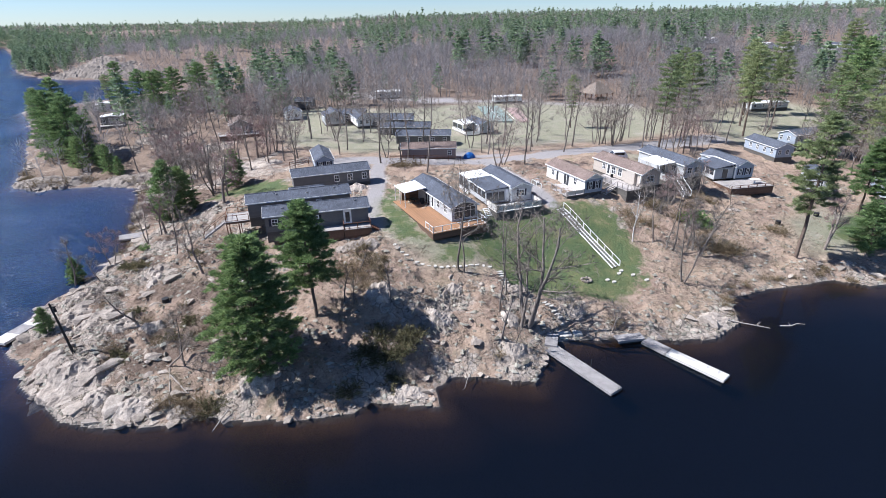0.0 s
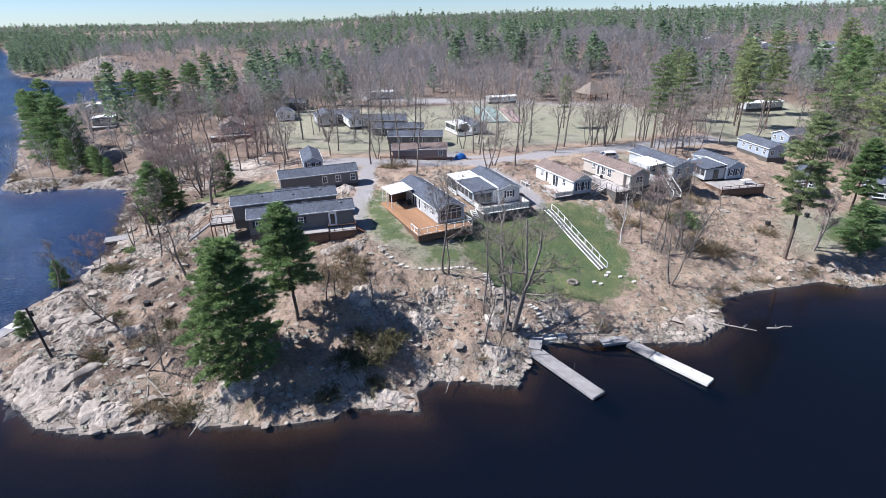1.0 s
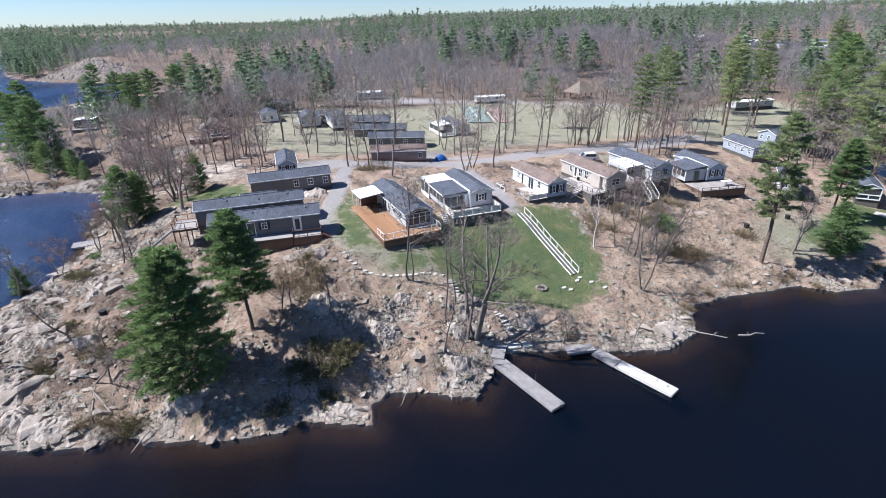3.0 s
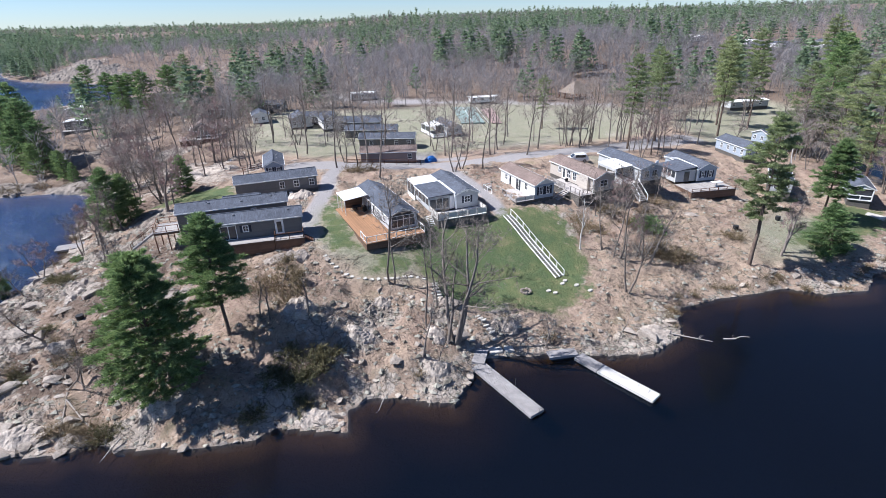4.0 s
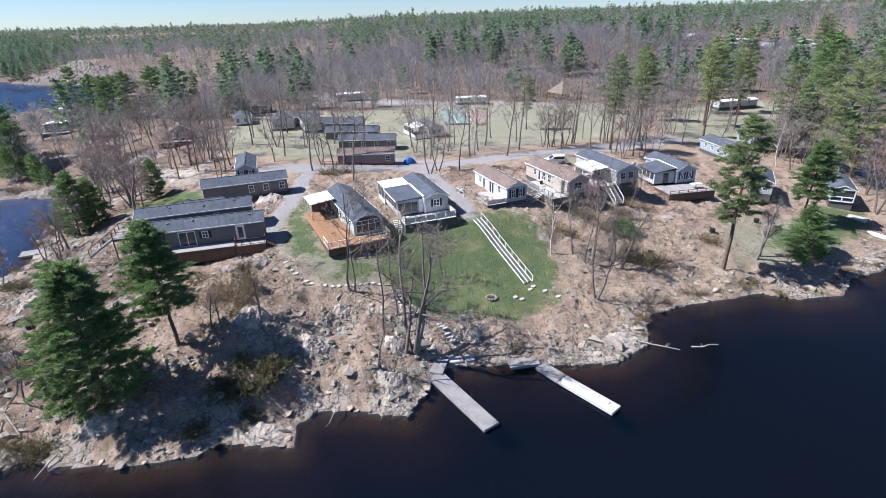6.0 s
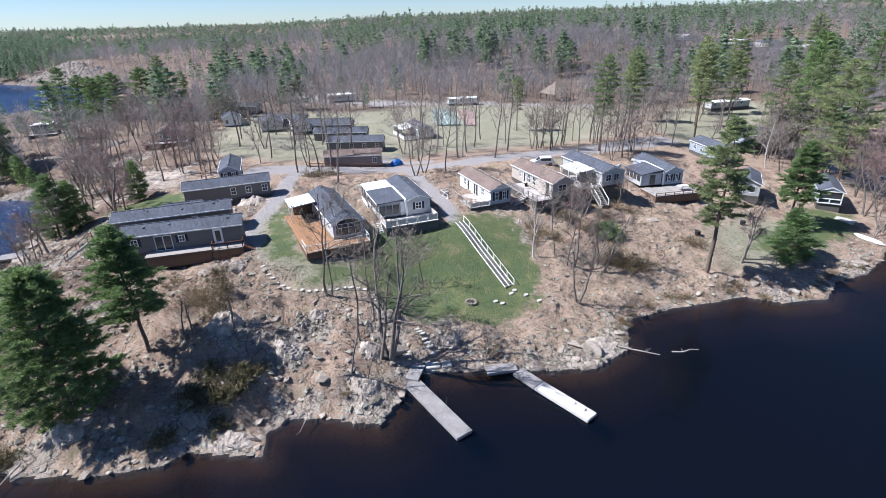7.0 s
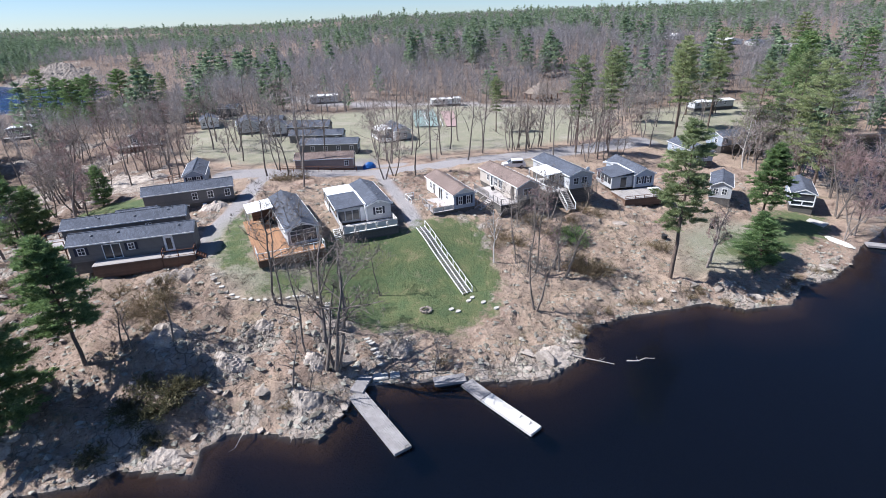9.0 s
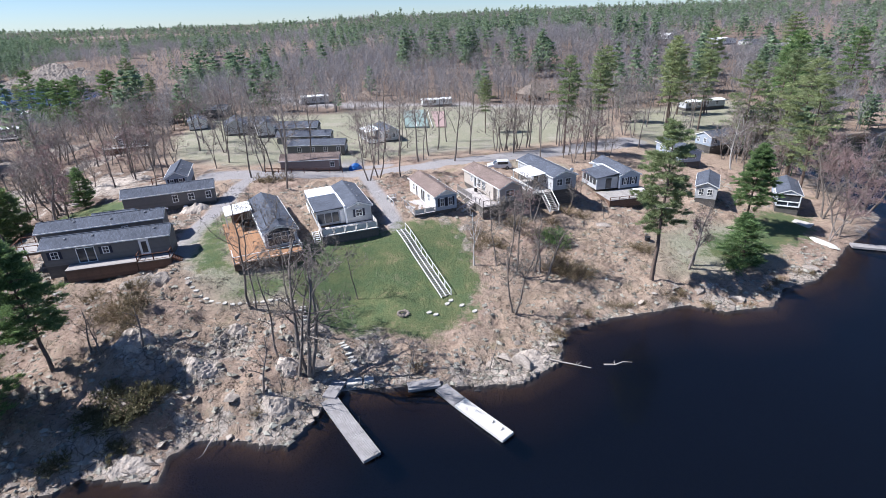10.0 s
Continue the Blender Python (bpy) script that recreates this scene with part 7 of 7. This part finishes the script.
def dead_grass():
    """Tufts of straw, twigs and dead leaves that roughen the ground."""
    r = np.random.RandomState(92)
    n = 36000
    x, y = r.uniform(-42, 100, n), r.uniform(41, 104, n)
    ok = signed(x, y, SHORE) < -0.6
    lawn, meadow, road = masks(x, y)
    thick = ripple(x, y, 41, 8.0) + 0.5 * ripple(x, y, 42, 2.5)
    ok &= (lawn < 0.2) & (road < 0.2) & (thick > -0.25)
    x, y = x[ok], y[ok]
    z = land(x, y)
    k = 5
    p = np.repeat(np.c_[x, y, z], k, 0) + r.normal(0, 0.10, (len(x) * k, 3)) * np.array([1, 1, 0.1])
    d = r.normal(0, 1, (len(p), 3)) * np.array([1, 1, 0.35]) + np.array([0, 0, 0.5])
    d *= (r.uniform(0.10, 0.30, len(p)) / np.linalg.norm(d, axis=1))[:, None]
    w = np.cross(d, r.normal(0, 1, (len(p), 3)))
    w *= (0.036 / (np.linalg.norm(w, axis=1) + 1e-9))[:, None]
    v = np.stack([p - w, p + w, p + d], 1).reshape(-1, 3)
    tagged(obj_from("dead_grass", v, np.arange(len(v)).reshape(-1, 3), STRAW), "dry straw, twigs and dead leaves over the ground", "dry grass", kind="stuff")


def sticks():
    """Bleached and dark dead sticks strewn over the slope."""
    r = np.random.RandomState(93)
    n = 16000
    x, y = r.uniform(-42, 70, n), r.uniform(41, 76, n)
    lawn, meadow, road = masks(x, y)
    ok = (signed(x, y, SHORE) < -0.4) & (lawn < 0.15) & (road < 0.2) & (ripple(x, y, 43, 6.0) + 0.4 * ripple(x, y, 44, 2.0) > -0.1)
    x, y = x[ok], y[ok]
    a, long = r.uniform(0, 6.283, len(x)), r.uniform(0.35, 1.3, len(x))
    d = np.c_[np.cos(a) * long, np.sin(a) * long]
    p = np.c_[x, y, land(x, y) + 0.06]
    q = np.c_[x + d[:, 0], y + d[:, 1], land(x + d[:, 0], y + d[:, 1]) + r.uniform(0.05, 0.3, len(x))]
    w = np.c_[-np.sin(a), np.cos(a), np.zeros(len(x))] * 0.028
    up = np.array([0, 0, 0.05])
    v = np.stack([p - w, p + w, q, p - w, p + up, q, p + up, p + w, q], 1).reshape(-1, 3)
    tagged(obj_from("dead_sticks", v, np.arange(len(v)).reshape(-1, 3), STICKS), "dead sticks and twigs strewn over the rocky slope", "sticks", kind="stuff")


STICKS = leaf_material("dead_sticks", (0.09, 0.07, 0.055), (0.42, 0.36, 0.30), True, 0.0)
RUBBLE = leaf_material("rubble_stone", (0.17, 0.145, 0.125), (0.45, 0.405, 0.365), True, 0.0)
STRAW = leaf_material("straw", (0.15, 0.105, 0.08), (0.45, 0.365, 0.295))
rubble()
dead_grass()
sticks()


# ---- stepping stones, steps, fire ring ----
def flat_stone(x, y, a, b, turn, label, group, lift=0.06):
    bm = bmesh.new()
    r = np.random.RandomState(int(x * 97 + y * 13) % 9999)
    prism(bm, [(math.cos(k * 0.7854) * a * r.uniform(0.8, 1.1), math.sin(k * 0.7854) * b * r.uniform(0.8, 1.1)) for k in range(8)], "z", -0.12, 0.03)
    ob = part("stepping_stone", bm, STONE, None)
    ob.matrix_basis = pose(x, y, top(x, y) + lift, 0, 0, turn)
    tagged(ob, label, "stone", group)


STEPS = np.array([(2.2, 66.0), (2.6, 65.2), (3.3, 64.2), (4.3, 63.1), (5.7, 62.2), (7.4, 61.6), (9.2, 61.5), (10.9, 61.9), (12.7, 62.4), (14.1, 62.4), (15.2, 62.3)])
run = np.r_[0, np.cumsum(np.linalg.norm(np.diff(STEPS, axis=0), axis=1))]
for s in np.arange(0, run[-1], 0.86):
    flat_stone(float(np.interp(s, run, STEPS[:, 0])), float(np.interp(s, run, STEPS[:, 1])), 0.36, 0.27, float(rng.uniform(0, 180)), "pale flat stepping stone set in the grass", "stepping stones")
for k in range(6):
    flat_stone(16.0 + 0.05 * k, 61.2 - 0.55 * k, 0.48, 0.2, 4, "pale stone step on the slope", "stone steps", 0.1)
for k in range(7):
    flat_stone(20.6 + 0.24 * k, 55.6 - 0.5 * k, 0.45, 0.2, 20, "grey stone step on the slope", "stone steps", 0.1)
for x, y in ((34.4, 62.6), (35.6, 61.4), (37.0, 60.0), (33.8, 62.0), (32.0, 59.8), (31.2, 60.2)):
    flat_stone(x, y, 0.4, 0.28, 30, "pale slab lying in the lawn", "lawn slabs", 0.12)


def fire_ring(x, y):
    t = thing("fire_ring", pose(x, y, top(x, y)), "ring of dark fieldstones round a fire pit", "fire pit")
    for k in range(11):
        a = k / 11 * 6.283
        bm = bmesh.new()
        bmesh.ops.create_icosphere(bm, subdivisions=1, radius=0.2, matrix=Matrix.Translation((math.cos(a) * 0.62, math.sin(a) * 0.62, 0.1)) @ Matrix.Diagonal((1.1, 0.9, 0.8 + 0.3 * (k % 3), 1)))
        part("stone", bm, GRANITE, t)
    part("ash", boxes((-0.4, 0.4, -0.4, 0.4, -0.05, 0.04)), DARK, t)


fire_ring(28.0, 60.0)


# ---- drift logs, pole, vehicles and small things ----
def log(label, pts, r, z=None, branches=0, seed=0):
    g = np.random.RandomState(seed)
    s = Soup()
    p = [np.array([x, y, (top(x, y) + 0.1 if z is None else zz)]) for (x, y), zz in zip(pts, z or [0] * len(pts))]
    s.tube(p, np.linspace(r, r * 0.45, len(p)), 6)
    for k in range(branches):
        i = g.randint(1, len(p))
        d = unit(g.normal(0, 1, 3) + np.array([0, 0, 0.4])) * g.uniform(0.5, 1.4)
        s.tube([p[i], p[i] + d * 0.5 + g.normal(0, 0.08, 3), p[i] + d], [r * 0.4, r * 0.3, r * 0.1], 4)
    tagged(s.mesh("log", DEADWOOD, True), label, "log", "fallen wood")


DEADWOOD = bark_material("dead_wood", (0.24, 0.20, 0.17), (0.46, 0.42, 0.38))
log("bleached drift log lying in the lake", [(43.2, 50.9), (44.8, 50.1), (46.2, 49.4), (47.6, 48.7)], 0.11, [0.35, 0.18, 0.1, 0.0], 3, 1)
log("bleached drift log lying in the lake", [(49.2, 49.0), (50.4, 48.6), (51.4, 48.9), (52.4, 48.7)], 0.10, [0.0, 0.1, 0.12, 0.05], 2, 2)
log("fallen grey branch on the slope", [(50.4, 62.6), (51.2, 61.6), (52.0, 60.8)], 0.1, None, 0, 3)
log("fallen dead branches on the point", [(-23.2, 49.6), (-22.6, 47.2), (-22.0, 45.0), (-21.6, 43.6)], 0.11, None, 5, 4)
log("fallen dead branches on the point", [(-22.8, 48.6), (-20.6, 46.4), (-18.4, 44.6)], 0.1, None, 5, 5)
log("broken branch hanging into the water", [(-16.0, 43.4), (-16.6, 42.4), (-17.2, 41.4)], 0.09, [0.7, 0.35, -0.1], 4, 6)
log("dead stick at the waterline", [(9.0, 45.4), (8.4, 44.6), (8.0, 43.8)], 0.06, [0.7, 0.4, 0.0], 1, 7)
log("dead stick at the waterline", [(13.8, 45.4), (13.4, 44.6), (13.0, 43.4)], 0.06, [0.7, 0.4, 0.0], 1, 8)


def pole(x, y, tall):
    t = thing("utility_pole", pose(x, y, top(x, y), 0, -5, 0), "leaning dark wooden utility pole on the point", "utility pole")
    bm = bmesh.new()
    bmesh.ops.create_cone(bm, cap_ends=True, segments=10, radius1=0.15, radius2=0.1, depth=tall + 0.6, matrix=Matrix.Translation((0, 0, tall / 2 - 0.3)))
    part("post", bm, DARK, t)
    part("bracket", beams(0.09, ((-0.5, 0, tall - 0.5), (0.5, 0, tall - 0.5)), ((0, 0, tall - 0.9), (0.4, 0, tall - 0.5))), DARK, t)
    bm = bmesh.new()
    bmesh.ops.create_cone(bm, cap_ends=True, segments=10, radius1=0.16, radius2=0.16, depth=0.4, matrix=Matrix.Translation((0.24, 0, tall - 0.9)))
    part("fitting", bm, DARK, t)


pole(-34.9, 54.1, 6.4)


def car(x, y, turn, paint, label, tall=1.7):
    z = top(x, y)
    t = thing("car", pose(x, y, z, 0, 0, turn), label, "car", "parked vehicles")
    bm = bmesh.new()
    prism(bm, [(-2.3, 0.35), (2.3, 0.35), (2.35, 0.75), (2.2, 0.95), (1.25, 1.02), (0.5, tall - 0.05), (-1.7, tall), (-2.2, 1.05), (-2.35, 0.8)], "y", -0.9, 0.9)
    bmesh.ops.bevel(bm, geom=bm.edges[:], offset=0.07, segments=2, affect="EDGES")
    part("body", bm, paint, t)
    for s in (-1, 1):
        part("side_window", boxes((-1.6, 0.45, s * 0.905 - 0.005, s * 0.905 + 0.005, 1.05, tall - 0.14)), GLASS, t)
        for wx in (-1.45, 1.45):
            bm = bmesh.new()
            bmesh.ops.create_cone(bm, cap_ends=True, segments=16, radius1=0.34, radius2=0.34, depth=0.22, matrix=Matrix.Translation((wx, s * 0.82, 0.34)) @ Matrix.Rotation(math.pi / 2, 4, "X"))
            w = part("wheel", bm, DARK, t)
            bm = bmesh.new()
            bmesh.ops.create_cone(bm, cap_ends=True, segments=12, radius1=0.2, radius2=0.2, depth=0.03, matrix=Matrix.Translation((wx, s * 0.94, 0.34)) @ Matrix.Rotation(math.pi / 2, 4, "X"))
            part("rim", bm, METAL, w)
    bm = bmesh.new()
    prism(bm, [(1.22, 1.04), (1.25, 1.05), (0.56, tall - 0.1), (0.53, tall - 0.11)], "y", -0.75, 0.75)
    part("windscreen", bm, GLASS, t)


CAR_DARK = plain("dark_car_paint", (0.025, 0.027, 0.032), 0.25, 0.1, spec=0.6)
car(51.2, 101.8, 172, CAR_WHITE, "white sport-utility car parked behind the cottages")
car(8.4, 127.5, 60, CAR_DARK, "black pickup parked by the dark cottages", 1.8)
car(-9.0, 164.0, 20, CAR_DARK, "dark car parked among the far cottages")


def tarp(x, y):
    r = np.random.RandomState(5)
    bm = bmesh.new()
    bmesh.ops.create_icosphere(bm, subdivisions=3, radius=1.0)
    for v in bm.verts:
        v.co = Vector((v.co.x * 1.5, v.co.y * 1.1, max(v.co.z, -0.1) * 1.35)) * (1 + 0.10 * noise.noise(v.co * 2.3)) 
    ob = part("covered_pile", bm, BLUE_TARP, None)
    ob.matrix_basis = pose(x, y, top(x, y) + 0.1, 0, 0, 20)
    tagged(ob, "pile under a bright blue tarpaulin by the road", "tarpaulin")


tarp(22.8, 118.4)


def boat(x, y, turn, long, paint, label):
    bm = bmesh.new()
    rings = []
    for k in range(9):
        f = k / 8
        w = 0.62 * (1 - (2 * f - 1) ** 4) ** 0.6 * (1 if f < 0.5 else 1 - 0.2 * (f - 0.5)) + 0.02
        h = 0.42 * (1 - (2 * f - 1) ** 6) + 0.03
        rings.append([bm.verts.new((f * long - long / 2, math.cos(a) * w, math.sin(a) * h)) for a in np.linspace(0, math.pi, 8)])
    for p, q in zip(rings[:-1], rings[1:]):
        for k in range(7):
            bm.faces.new((p[k], p[k + 1], q[k + 1], q[k]))
        bm.faces.new((p[0], q[0], q[7], p[7]))
    bm.faces.new(rings[0])
    bm.faces.new(rings[-1][::-1])
    ob = part("boat", bm, paint, None)
    ob.matrix_basis = pose(x, y, top(x, y) + 0.05, 0, 0, turn)
    tagged(ob, label, "boat")


boat(96.9, 70.8, -82, 5.4, PLASTER, "pale upturned rowing boat on the grass by the shore")
for x, y, t, h in ((-27.6, 62.6, 10, 0.8), (67, 72.5, 0, 0.6), (78, 76.5, 30, 0.7), (91.0, 80.0, 60, 0.8)):
    bm = bmesh.new()
    bmesh.ops.create_cone(bm, cap_ends=True, segments=12, radius1=0.4, radius2=0.44, depth=h, matrix=Matrix.Translation((0, 0, h / 2)))
    ob = part("barrel", bm, DARK, None)
    ob.matrix_basis = pose(x, y, top(x, y), 0, 0, t)
    tagged(ob, "dark rusty fire barrel on the ground", "barrel", "fire barrels")


bm = bmesh.new()
prism(bm, [(97.6, 79.6), (99.4, 80.2), (100.9, 77.0), (99.0, 76.0)], "z", top(99.2, 78.2) - 0.5, top(99.2, 78.2) + 0.12)
tagged(part("concrete_slab", bm, STONE, None), "pale concrete pad below the blue-grey cabin", "slab")

# ---- the ball courts ----
def slab_on(name, poly, material, label, lift):
    zs = max(top(x, y) for x, y in poly) + lift
    bm = bmesh.new()
    prism(bm, list(poly), "z", zs - 0.6, zs)
    tagged(part(name, bm, material, None), label, "court", kind="structure")


slab_on("court_surface", [(37.7, 160.8), (44.9, 159.7), (47.5, 190.1), (39.8, 191.3)], COURT_GREEN, "faded green sport court", 0.05)
slab_on("court_inner", [(47.2, 160), (50.2, 159.6), (54.1, 187), (49.4, 187.7)], COURT_RED, "faded red court surface", 0.07)
for a, b in (((46.0, 159.8), (48.4, 189.5)), ((41.3, 160.6), (43.6, 190.4))):
    z = max(top(*a), top(*b)) + 0.2
    tagged(part("court_line", beams(0.14, ((*a, z), (*b, z))), WHITE, None), "white line across the court", "line", kind="structure")


def fence(label, pts, tall, material, gap=2.2):
    t = thing("fence", pose(pts[0][0], pts[0][1], 0), label, "fence", "timber fences")
    o = Vector((pts[0][0], pts[0][1], 0))
    for a, b in zip(pts[:-1], pts[1:]):
        n = max(1, int(math.hypot(b[0] - a[0], b[1] - a[1]) / gap))
        spots = [(a[0] + (b[0] - a[0]) * k / n, a[1] + (b[1] - a[1]) * k / n) for k in range(n + 1)]
        loc = [Vector((x, y, top(x, y))) - o for x, y in spots]
        for p in loc:
            part("post", beams(0.13, (p - Vector((0, 0, 0.2)), p + Vector((0, 0, tall)))), material, t)
        for p, q in zip(loc[:-1], loc[1:]):
            for h in (0.35, 0.65, 0.95):
                part("rail", beams(0.09, (p + Vector((0, 0, tall * h)), q + Vector((0, 0, tall * h)))), material, t)


fence("brown timber fence behind the grey cottage", [(-18.0, 114.0), (-14.0, 114.6)], 1.5, WOOD)
fence("brown timber fence along the faded cottage", [(4.0, 116.0), (12.0, 115.4), (20.0, 114.8)], 1.1, WOOD)
fence("long pale rail fence behind the meadow", [(112, 170), (124, 168), (140, 168)], 1.2, DECK_GREY)
